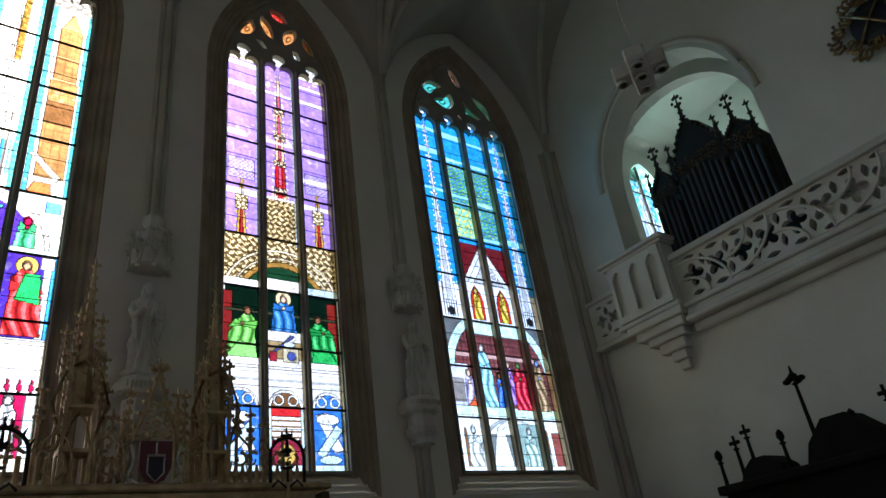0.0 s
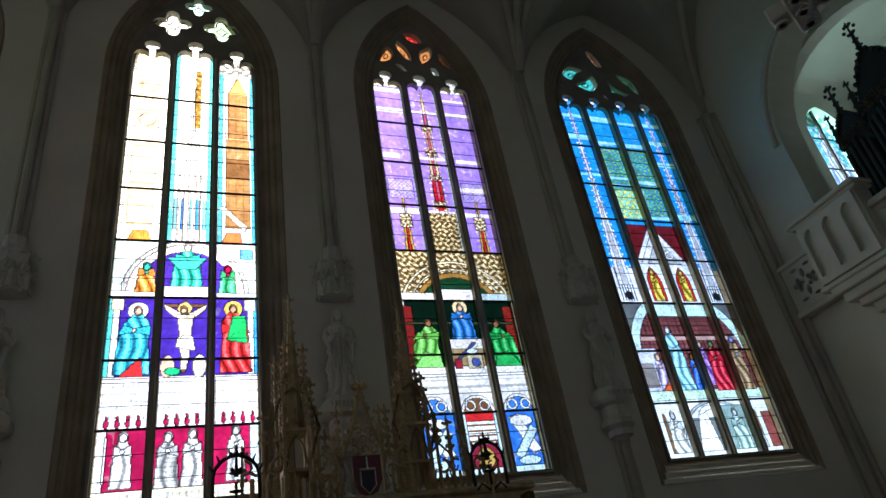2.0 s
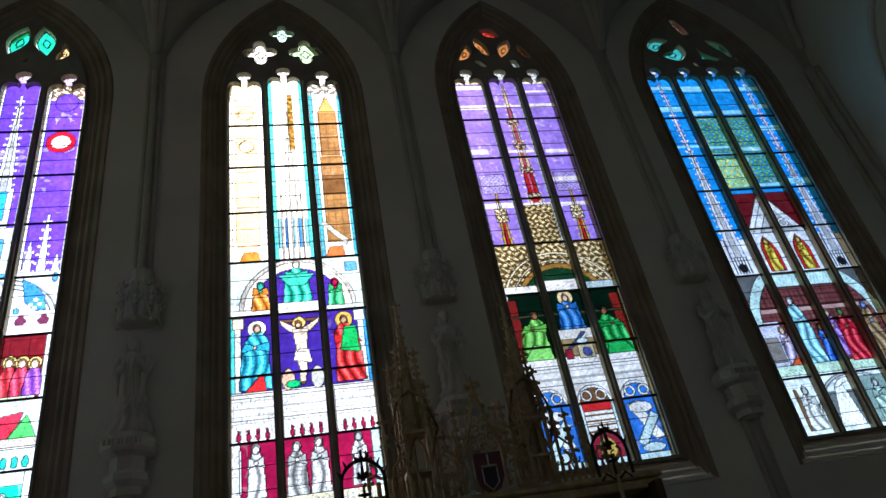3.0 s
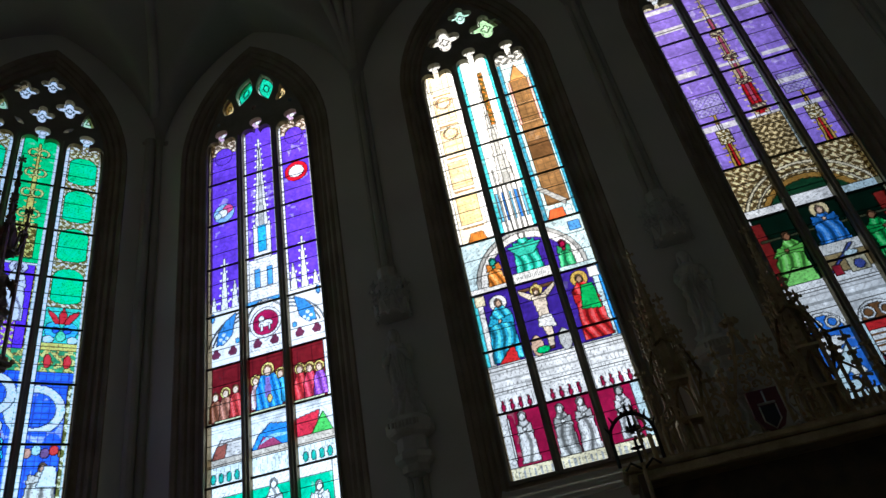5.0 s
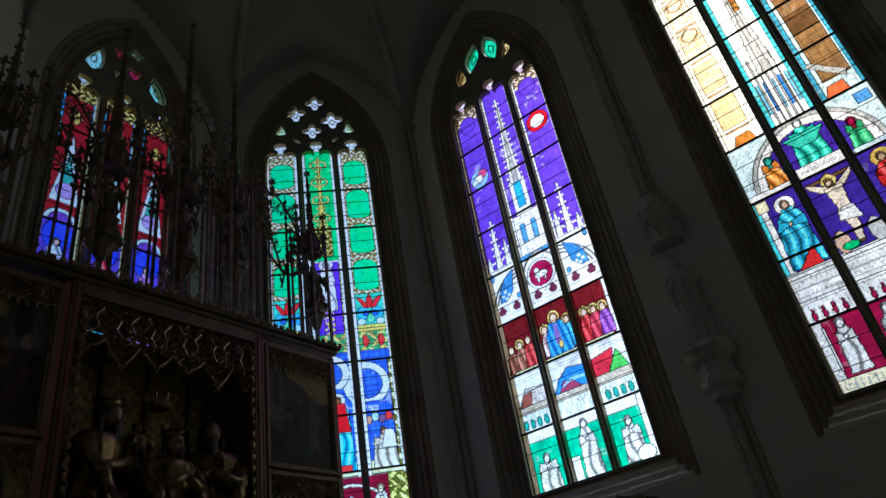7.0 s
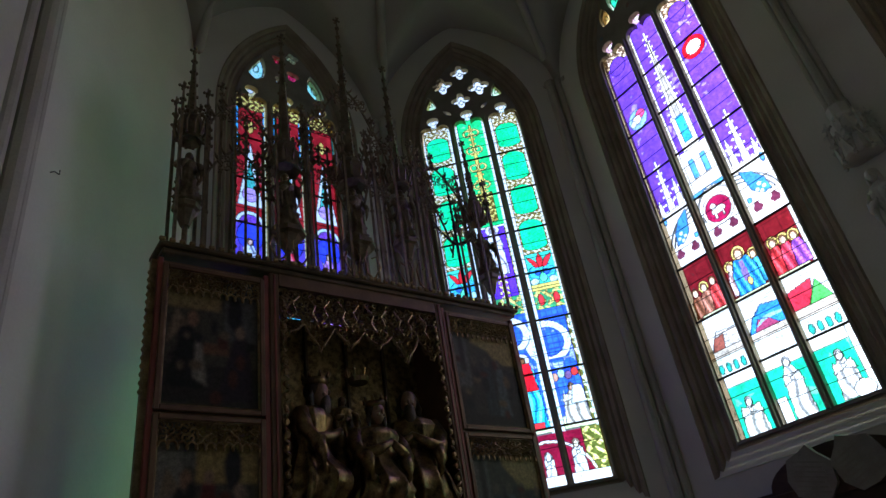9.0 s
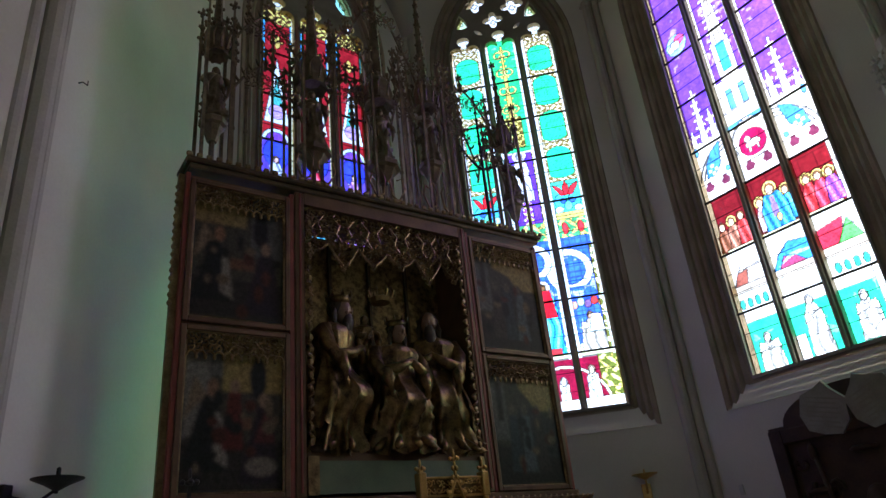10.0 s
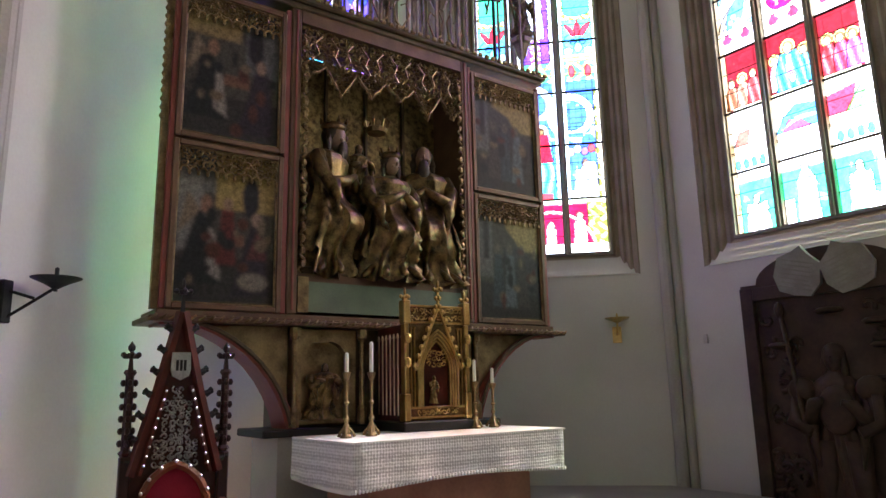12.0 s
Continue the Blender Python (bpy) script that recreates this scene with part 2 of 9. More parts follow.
    def pinnacle(self, u, r0, r1, w, colour, core=None):
        """A crocketed white spire."""
        self.poly([(u - w, r0), (u + w, r0), (u + 0.012, r1), (u - 0.012, r1)], colour)
        if core:
            self.poly([(u - w * 0.45, r0), (u + w * 0.45, r0), (u, r1 - 0.25)], core)
        n = max(2, int((r1 - r0) / 0.14))
        for k in range(n):
            r = r0 + (r1 - r0) * k / n
            q = w * (1 - k / n) + 0.025
            self.ell(u - q, r, 0.022, 0.022, colour, False).ell(u + q, r, 0.022, 0.022, colour, False)
        return self

    def drape(self, u, r0, r1, w, colour, head=FLESH, halo=None, lean=0.0):
        """A robed shape: a plain gown with folds, a plain round above it."""
        hr = 0.062
        ht = r1 - hr / self.unit
        if halo:
            self.ell(u + lean, ht, 0.115, 0.14, halo)
        pts = [(u - w, r0), (u + w, r0), (u + w * 0.82, r0 + (r1 - r0) * 0.5), (u + w * 0.72 + lean, ht - 0.2), (u + 0.05 + lean, ht - 0.06),
               (u - 0.05 + lean, ht - 0.06), (u - w * 0.72 + lean, ht - 0.2), (u - w * 0.86, r0 + (r1 - r0) * 0.45)]
        self.poly(pts, colour)
        mine = self.lab == self.count
        fold = np.sin((self.U - u) * 46 + 2.2 * np.sin(self.R * 7 + u * 9) + self.R * 4)
        self.put(mine & (fold > 0.45), tuple(c * 0.55 for c in colour), False)
        self.put(mine & (fold > 0.8), tuple(c * 0.28 for c in colour), False)
        self.put(mine & (fold < -0.6), tuple(min(1, c * 1.5 + 0.1) for c in colour), False)
        arm = r0 + (r1 - r0) * 0.62
        for e in (-1, 1):
            self.poly([(u + e * w * 0.75 + lean, arm + 0.1), (u + e * w * 0.9, arm - 0.06), (u + e * 0.012, arm - 0.02), (u + e * 0.012, arm + 0.05)], tuple(c * 0.8 for c in colour))
        self.ell(u, arm + 0.02, 0.026, 0.03, head)
        self.ell(u + lean, ht, 0.052, 0.08, tuple(c * 0.35 for c in head))
        return self.ell(u + lean * 1.1, ht - 0.012, 0.036, 0.058, head)

    def guest(self, u, r0, r1, w, colour, halo=0, big=1.0):
        """A half-length robed shape at a table: sloping shoulders, a plain round head with hair."""
        ht = r1 - 0.08 * big
        if halo:
            self.ell(u, ht + 0.01, 0.075 * big, 0.1 * big, (0.85, 0.65, 0.2))
        self.poly([(u - w, r0), (u + w, r0), (u + w * 0.95, r0 + (ht - r0) * 0.55), (u + w * 0.55, ht - 0.07), (u - w * 0.55, ht - 0.07), (u - w * 0.95, r0 + (ht - r0) * 0.55)], colour)
        mine = self.lab == self.count
        fold = np.sin((self.U - u) * 60 + self.R * 9)
        self.put(mine & (fold > 0.5), tuple(0.5 * k for k in colour), False).put(mine & (fold < -0.6), tuple(min(1, 1.5 * k + 0.06) for k in colour), False)
        self.ell(u, ht, 0.05 * big, 0.075 * big, (0.25, 0.12, 0.06))
        return self.ell(u, ht - 0.01, 0.034 * big, 0.055 * big, (0.85, 0.62, 0.46), False)

    def border(self, u0, u1, r0, r1, colour, w=0.03):
        """A beaded strip down both sides of a light."""
        for a, b in ((u0, u0 + w), (u1 - w, u1)):
            self.rect(a, b, r0, r1, colour)
            box_ = (self.U >= a) & (self.U < b) & (self.R >= r0) & (self.R < r1)
            self.keep |= box_
            self.put(box_ & ((self.R * self.unit) % 0.09 < 0.02), tuple(c * 0.45 for c in colour), False)
        return self

    def leaded(self, seed):
        """Darkens the joints between the pieces and varies each piece a little."""
        rng = np.random.default_rng(seed)
        tone = rng.uniform(0.9, 1.0, self.count + 1)
        self.col *= tone[self.lab][..., None]
        coarse = rng.uniform(0.88, 1.0, (self.nz // 14 + 2, self.nu // 12 + 2))
        zi, ui = np.arange(self.nz) // 14, np.arange(self.nu) // 12
        self.col *= coarse[zi][:, ui][..., None]

        def mottle(step, lo, hi):
            """Soft random clouds with the given grain in cells."""
            g = rng.uniform(lo, hi, (self.nz // step + 3, self.nu // step + 3))
            fz, fu = np.arange(self.nz) / step, np.arange(self.nu) / step
            iz, iu = fz.astype(int), fu.astype(int)
            az, au = (fz - iz)[:, None], (fu - iu)[None]
            return (g[iz][:, iu] * (1 - az) * (1 - au) + g[iz + 1][:, iu] * az * (1 - au) + g[iz][:, iu + 1] * (1 - az) * au + g[iz + 1][:, iu + 1] * az * au)

        size = np.bincount(self.lab.ravel(), minlength=self.count + 1)[self.lab]
        small = (size < 2600) & ~self.keep
        self.col *= (mottle(9, 0.72, 1.12) * mottle(3, 0.8, 1.1) * rng.uniform(0.88, 1.06, self.lab.shape))[..., None]
        # brushwork: fine dark lines on figures and stonework, a faint damask on the plain fields
        turn = rng.uniform(0, math.pi, self.count + 1)[self.lab]
        x, y = self.U, self.R * self.unit
        warp = 1.8 * mottle(9, 0, 1)
        line = abs(np.sin((x * np.cos(turn) + y * np.sin(turn)) * 62 + warp))
        self.col[small & (line < 0.16)] *= 0.55
        self.col[small & (mottle(2, 0, 1) < 0.2)] *= 0.6
        damask = np.sin(x * 40 + 1.6 * np.sin(y * 33)) + np.sin(y * 38 - 1.6 * np.sin(x * 29))
        self.col[~small & (abs(damask) < 0.3)] *= 0.82
        self.col[~small & (damask > 1.2)] *= 1.12
        pale = ~small & (mottle(5, 0, 1) * mottle(23, 0, 1.25) > 0.68)
        self.col[pale] = self.col[pale] * 0.85 + 0.35 * self.col[pale].max(axis=1, keepdims=True) ** 1.3
        joint = np.zeros(self.lab.shape, bool)
        joint[:, 1:] |= self.lab[:, 1:] != self.lab[:, :-1]
        joint[1:] |= self.lab[1:] != self.lab[:-1]
        self.col[joint & ~self.keep] *= 0.12
        self.col[joint & self.keep] *= 0.45
        self.col = np.clip(self.col, 0, 1.8)
        return self

    def pane(self, u0, u1, z0, z1, parent, mat=GLASS, name="pane"):
        """One leaded panel as a mesh of its own."""
        i0, i1 = (int(round((u + self.a) / self.du)) for u in (u0, u1))
        j0, j1 = (int(round((z - self.low) / self.dz)) for z in (z0, z1))
        i0, i1, j0, j1 = max(i0, 0), min(i1, self.nu), max(j0, 0), min(j1, self.nz)
        nu, nz = i1 - i0, j1 - j0
        if nu < 1 or nz < 1:
            return
        gu, gz = np.meshgrid(-self.a + (i0 + np.arange(nu + 1)) * self.du, self.low + (j0 + np.arange(nz + 1)) * self.dz)
        co = np.stack([gu.ravel(), np.zeros(gu.size), gz.ravel()], 1)
        k = (np.arange(nz)[:, None] * (nu + 1) + np.arange(nu)[None]).ravel()
        me = bpy.data.meshes.new(name)
        me.from_pydata(co.tolist(), [], np.stack([k, k + 1, k + nu + 2, k + nu + 1], 1).tolist())
        rgba = np.ones((nu * nz, 4), np.float32)
        rgba[:, :3] = self.col[j0:j1, i0:i1].reshape(-1, 3)
        me.attributes.new("tint", "FLOAT_COLOR", "FACE").data.foreach_set("color", rgba.ravel())
        me.materials.append(mat)
        ob = new(name, me)
        ob.parent = parent
        return ob


def lights(a, n, mull):
    w = (2 * a - (n - 1) * mull) / n
    return [(-a + k * (w + mull), -a + k * (w + mull) + w) for k in range(n)]


def design_cross(c, L):
    (l0, l1), (m0, m1), (r0, r1) = L
    lc, mc, rc = (l0 + l1) / 2, 0.0, (r0 + r1) / 2
    c.rect(-9, 9, 0, 1.02, CRIMSON).rect(-9, 9, 0, 0.2, CREAM)
    for k in range(26):
        c.rect(-0.85 + k * 0.066, -0.85 + k * 0.066 + 0.012 + 0.01 * (k % 3), 0.05, 0.15, GREY, False)
    for a, b in L:
        c.rect(a, b, 1.0, 1.72, WHITE)
        for k in range(4):
            c.ell(a + 0.1 + k * 0.11, 1.09, 0.025, 0.06, CRIMSON).ell(a + 0.1 + k * 0.11, 1.17, 0.016, 0.03, CRIMSON)
        for k in range(4):
            c.rect(a, b, 1.28 + k * 0.11, 1.3 + k * 0.11, GREY, False)
    c.rect(l0, l0 + 0.11, 0.2, 1.0, WHITE).rect(r1 - 0.13, r1, 0.2, 1.0, PALE)
    c.drape(lc + 0.03, 0.22, 0.98, 0.11, (0.9, 0.9, 0.88), WHITE).rect(lc - 0.16, lc - 0.13, 0.3, 0.9, WHITE)
    c.drape(mc - 0.13, 0.2, 0.95, 0.13, GREY, WHITE)
    c.drape(mc + 0.13, 0.2, 0.98, 0.12, (0.7, 0.7, 0.7), WHITE)
    c.drape(rc - 0.02, 0.22, 1.0, 0.11, (0.85, 0.86, 0.88), GREY)
    # the row of three large robes
    c.rect(-9, 9, 1.75, 3.0, (0.05, 0.022, 0.32))
    c.rect(l0, l0 + 0.06, 1.75, 3.0, CYAN).rect(l0 + 0.06, l0 + 0.14, 1.75, 2.9, WHITE).rect(l0 + 0.04, l0 + 0.17, 2.8, 2.97, CREAM)
    c.rect(r1 - 0.06, r1, 1.75, 3.0, SKY).rect(r1 - 0.14, r1 - 0.06, 1.75, 2.9, PALE).rect(r1 - 0.18, r1 - 0.04, 2.8, 2.97, WHITE)
    c.drape(lc + 0.05, 1.78, 2.86, 0.2, (0.05, 0.55, 0.85), FLESH, WHITE, 0.03)
    c.poly([(lc - 0.08, 1.76), (lc + 0.18, 1.76), (lc + 0.14, 2.05)], RED)
    c.rect(mc - 0.25, mc + 0.25, 2.84, 2.9, (0.16, 0.08, 0.04)).rect(mc - 0.03, mc + 0.03, 1.8, 2.96, (0.16, 0.08, 0.04))
    for e in (-1, 1):
        c.poly([(mc + e * 0.25, 2.9), (mc + e * 0.24, 2.82), (mc + e * 0.1, 2.66), (mc + e * 0.04, 2.74)], (0.9, 0.78, 0.62))
    c.poly([(mc - 0.1, 2.72), (mc + 0.1, 2.72), (mc + 0.07, 2.4), (mc + 0.075, 2.26), (mc - 0.07, 2.26), (mc - 0.065, 2.42)], (0.95, 0.82, 0.66))
    c.poly([(mc - 0.075, 2.26), (mc + 0.075, 2.26), (mc + 0.06, 2.05), (mc + 0.03, 1.84), (mc - 0.04, 1.84), (mc - 0.03, 2.05)], (0.9, 0.76, 0.6))
    c.poly([(mc - 0.1, 2.2), (mc + 0.13, 2.14), (mc + 0.09, 2.38), (mc - 0.08, 2.36)], WHITE)
    c.ell(mc - 0.01, 2.83, 0.085, 0.1, (0.75, 0.6, 0.2)).ell(mc - 0.02, 2.81, 0.048, 0.07, BROWN).ell(mc - 0.02, 2.79, 0.03, 0.045, (0.85, 0.65, 0.5))
    c.ell(mc - 0.18, 1.9, 0.08, 0.17, FLESH).ell(mc + 0.18, 1.9, 0.08, 0.18, GREY).ell(mc - 0.12, 1.82, 0.09, 0.06, GREEN)
    c.drape(rc - 0.02, 1.78, 2.9, 0.19, RED, (0.4, 0.26, 0.16), GOLD, -0.03)
    c.poly([(rc - 0.13, 2.3), (rc + 0.12, 2.25), (rc + 0.1, 2.7), (rc - 0.06, 2.7)], (0.02, 0.5, 0.12))
    # arch above
    c.rect(-9, 9, 3.0, 4.0, PALE).rect(m0, m1, 3.2, 4.0, (0.06, 0.025, 0.36))
    c.ring(0, 3.1, 0, 0.6, (0.06, 0.025, 0.36), 3.1)
    c.ring(0, 3.1, 0.6, 0.7, WHITE, 3.1).ring(0, 3.1, 0.7, 0.76, GREY, 3.1)
    c.rect(l0, l1, 3.0, 3.12, WHITE).rect(m0, m1, 3.0, 3.2, WHITE).rect(r0, r1, 3.0, 3.1, PALE)
    for k in range(16):
        c.rect(m0 + 0.05 + k * 0.026, m0 + 0.062 + k * 0.026, 3.08, 3.15, GREY, False)
    c.drape(lc + 0.14, 3.1, 3.62, 0.12, ORANGE, (0.05, 0.5, 0.4))
    c.drape(mc, 3.2, 3.98, 0.19, (0.04, 0.62, 0.45), WHITE)
    c.poly([(mc - 0.24, 3.72), (mc + 0.24, 3.72), (mc + 0.1, 3.5), (mc - 0.1, 3.5)], (0.06, 0.6, 0.45))
    c.drape(rc - 0.12, 3.1, 3.6, 0.11, (0.05, 0.5, 0.2), CRIMSON)
    c.rect(rc + 0.04, rc + 0.2, 3.72, 3.9, (0.1, 0.35, 0.8))
    # tall upper lights
    c.rect(l0, l1, 4.0, 8.5, (1.45, 1.3, 1.0))
    for k in range(5):
        c.rect(l0 + 0.11, l1 - 0.11, 4.3 + k * 0.8, 4.33 + k * 0.8, (1.2, 0.7, 0.3)).lattice(l0 + 0.1, l1 - 0.1, 4.4 + k * 0.8, 5.02 + k * 0.8, (1.4, 1.02 + 0.06 * k, 0.5 + 0.12 * k), (1.3, 0.85, 0.4), 0.19)
    c.ring(lc, 7.3, 0.1, 0.13, (1.2, 0.8, 0.45)).ring(lc, 6.5, 0.1, 0.12, (1.2, 0.8, 0.45))
    c.poly([(lc - 0.12, 4.02), (lc + 0.16, 4.02), (lc + 0.12, 4.2), (lc - 0.06, 4.2)], ORANGE)
    c.border(l0, l1, 4.0, 8.2, (1.7, 1.7, 1.7), 0.05)
    c.rect(m0, m1, 4.0, 8.5, (1.5, 1.5, 1.5))
    for k in range(5):
        c.rect(m0 + 0.06 + 0.09 * k, m0 + 0.1 + 0.09 * k, 4.25, 4.85, (0.03, 0.25, 0.9) if k % 2 else (0.2, 0.6, 0.9))
        c.rect(m0 + 0.1 + 0.07 * k, m0 + 0.12 + 0.07 * k, 4.0, 5.4, GREY)
    c.rect(mc - 0.08, mc - 0.01, 5.25, 5.5, SKY).rect(mc + 0.02, mc + 0.09, 5.25, 5.5, CYAN)
    c.pinnacle(mc + 0.02, 5.0, 7.6, 0.12, (0.8, 0.8, 0.78), GREY)
    c.weave(mc + 0.03, mc + 0.1, 6.4, 7.8, GOLD, ORANGE, 0.06).border(m0, m1, 4.0, 8.2, CYAN, 0.045)
    c.rect(r0, r1, 4.0, 8.5, PALE)
    c.lattice(rc - 0.15, rc + 0.17, 4.3, 7.3, (0.26, 0.14, 0.055), (0.16, 0.085, 0.035), 0.1)
    c.rect(rc - 0.15, rc + 0.17, 5.35, 5.75, (0.15, 0.075, 0.03)).rect(rc - 0.15, rc + 0.17, 6.2, 6.24, (0.5, 0.3, 0.15)).rect(rc - 0.15, rc + 0.17, 6.7, 6.73, (0.5, 0.3, 0.15))
    c.gable(rc + 0.01, 0.14, 7.3, 7.75, (0.7, 0.35, 0.12))
    c.rect(rc - 0.17, rc - 0.13, 6.2, 7.3, (0.95, 0.5, 0.45)).rect(rc + 0.15, rc + 0.19, 6.2, 7.3, (0.95, 0.55, 0.5))
    c.border(r0, r1, 4.0, 7.8, (0.06, 0.4, 0.6), 0.06)
    c.poly([(rc - 0.2, 4.02), (rc + 0.06, 4.02), (rc + 0.04, 4.22), (rc - 0.14, 4.22)], (0.9, 0.16, 0.05))
    c.poly([(rc - 0.24, 4.7), (rc - 0.18, 4.75), (rc + 0.14, 4.35), (rc + 0.1, 4.25)], GREY)
    c.weave(r0, r1, 7.8, 8.3, GREY, WHITE, 0.07, 2)


def design_lilac(c, L):
    (l0, l1), (m0, m1), (r0, r1) = L
    lc, mc, rc = (l0 + l1) / 2, 0.0, (r0 + r1) / 2
    c.rect(-9, 9, 0, 1.0, (0.04, 0.2, 0.75)).rect(-9, 9, 0, 0.12, PALE).rect(-9, 9, 1.0, 1.75, WHITE)
    for k, q in enumerate((lc, mc, rc)):
        c.ring(q, 1.0, 0, 0.2, (0.05, 0.25, 0.85) if k != 1 else BROWN, 1.0).ring(q, 1.0, 0.2, 0.24, WHITE, 1.0)
        for e in (-0.1, 0.1):
            c.ring(q + e, 1.12, 0.05, 0.08, WHITE)
        c.rect(q - 0.25, q + 0.25, 1.42, 1.46, GREY, False).rect(q - 0.25, q + 0.25, 1.55, 1.57, GREY, False)
    c.rect(m0, m1, 0.12, 1.0, (0.3, 0.02, 0.05)).rect(m0, m1, 0.86, 1.0, RED).rect(m0 + 0.04, m1 - 0.04, 0.5, 0.86, WHITE)
    for k in range(4):
        c.rect(m0 + 0.05, m1 - 0.05, 0.53 + k * 0.085, 0.56 + k * 0.085, BROWN, False)
    c.ell(mc, 0.28, 0.12, 0.16, GOLD).rect(m0, m0 + 0.06, 0.1, 1.0, PALE).rect(m1 - 0.06, m1, 0.1, 1.0, PALE)
    for q in (lc, rc):
        c.poly([(q - 0.2, 0.9), (q - 0.05, 0.95), (q + 0.2, 0.35), (q + 0.06, 0.3)], WHITE).poly([(q - 0.2, 0.3), (q - 0.1, 0.22), (q + 0.2, 0.68), (q + 0.1, 0.76)], PALE)
        c.ell(q - 0.02, 0.84, 0.17, 0.09, WHITE).ell(q, 0.2, 0.16, 0.07, PALE)
    c.rect(-9, l0 + 0.05, 0, 1.5, WHITE).rect(r1 - 0.05, 9, 0, 3.0, PALE)
    # kneeling robes and the table
    c.rect(-0.825, 0.825, 1.75, 3.0, DEEP).rect(l0, l0 + 0.14, 1.75, 2.9, (0.2, 0.015, 0.015)).rect(r1 - 0.2, r1 - 0.05, 1.75, 2.9, (0.25, 0.02, 0.015))
    c.rect(-0.825, 0.825, 2.55, 2.6, (0.05, 0.06, 0.03))
    c.rect(-0.85, 0.82, 1.62, 1.8, WHITE)
    c.drape(lc + 0.02, 1.78, 2.66, 0.21, (0.2, 0.72, 0.12), (0.3, 0.14, 0.07), None, 0.07).poly([(lc - 0.2, 1.78), (lc + 0.23, 1.78), (lc + 0.2, 1.98), (lc - 0.02, 2.06)], (0.3, 0.85, 0.2))
    c.drape(rc - 0.02, 1.78, 2.64, 0.21, (0.02, 0.45, 0.09), (0.3, 0.14, 0.07), None, -0.07).poly([(rc - 0.22, 1.78), (rc + 0.2, 1.78), (rc + 0.02, 2.06), (rc - 0.18, 1.98)], (0.03, 0.55, 0.12))
    c.drape(mc, 2.25, 2.95, 0.19, (0.03, 0.22, 0.7), FLESH, (0.95, 0.8, 0.45))
    c.rect(m0, m1, 1.8, 2.1, (0.35, 0.26, 0.12)).rect(m0, m1, 2.1, 2.28, (0.85, 0.85, 0.8)).rect(mc - 0.03, m1 - 0.05, 1.76, 2.0, (0.62, 0.58, 0.4))
    c.poly([(m0, 1.82), (m0 + 0.05, 1.82), (m1 - 0.1, 2.22), (m1 - 0.16, 2.22)], (0.08, 0.12, 0.4)).rect(m0 + 0.04, m0 + 0.14, 1.76, 1.92, (0.35, 0.02, 0.04))
    c.ell(mc + 0.1, 1.86, 0.06, 0.08, (0.08, 0.12, 0.45)).ell(mc + 0.07, 2.06, 0.08, 0.05, PALE)
    # gold arch
    c.weave(-9, 9, 3.12, 4.0, (0.4, 0.26, 0.09), (0.85, 0.68, 0.38), 0.055, 5).ring(0, 2.72, 0.86, 0.9, (0.95, 0.85, 0.6), 3.12).ring(0, 2.72, 0.74, 0.77, (0.95, 0.85, 0.6), 3.12)
    c.ring(0, 2.72, 0, 0.62, (0.01, 0.06, 0.025), 3.12).ring(0, 2.72, 0.62, 0.7, (0.4, 0.22, 0.05), 3.12)
    c.rect(l0, l1, 3.0, 3.16, WHITE).rect(m0, m1, 3.02, 3.24, WHITE).rect(r0, r1, 3.0, 3.16, PALE)
    # lilac field
    c.rect(-9, 9, 4.0, 8.5, LILAC)
    c.weave(m0, m1, 4.0, 4.85, (0.35, 0.24, 0.09), (0.75, 0.6, 0.32), 0.05, 2)
    for q in (lc, rc):
        c.pinnacle(q, 4.0, 5.3, 0.07, GOLD, (0.5, 0.02, 0.04))
        c.rect(q - 0.02, q + 0.02, 4.0, 4.55, (0.6, 0.02, 0.03)).weave(q - 0.09, q + 0.09, 4.5, 4.8, GOLD, CREAM, 0.04, 1)
        c.lattice(q - 0.2, q + 0.2, 5.15, 5.6, (0.55, 0.5, 0.95), (0.3, 0.2, 0.75), 0.07, True)
    c.pinnacle(mc, 4.85, 8.0, 0.1, (0.75, 0.6, 0.4), (0.55, 0.02, 0.03))
    c.rect(mc - 0.07, mc - 0.02, 4.95, 5.7, (0.5, 0.01, 0.02)).rect(mc + 0.02, mc + 0.07, 4.95, 5.7, (0.5, 0.01, 0.02))
    for k in range(4):
        c.weave(mc - 0.1, mc + 0.1, 5.0 + k * 0.62, 5.14 + k * 0.62, (0.35, 0.2, 0.25), (0.85, 0.72, 0.5), 0.05, k)
        c.rect(mc - 0.025, mc + 0.025, 5.2 + k * 0.6, 5.6 + k * 0.6, (0.5, 0.1, 0.2))
    for k, (p, q, r) in enumerate(((l0, l1, 4.82), (m0, m1, 4.85), (r0, r1, 4.8), (l0 + 0.04, l1, 7.3), (m0, m1, 7.35), (r0 + 0.02, r1, 7.33), (l0, l1 - 0.2, 6.12), (m0, m1, 6.14),
                                   (r0 + 0.06, r1, 6.1), (l0, l1, 7.85), (r0, r1, 7.75), (r0, r1, 5.4))):
        c.rect(p, q, r, r + (0.12, 0.06, 0.1)[k % 3], (0.93, 0.9, 1.0), False)
    for a, b in L:
        c.border(a, b, 3.95, 8.2, PALE, 0.024)
    c.weave(l0, l1, 8.0, 8.4, CREAM, WHITE, 0.06, 4).rect(r0, r1, 8.0, 8.4, WHITE)


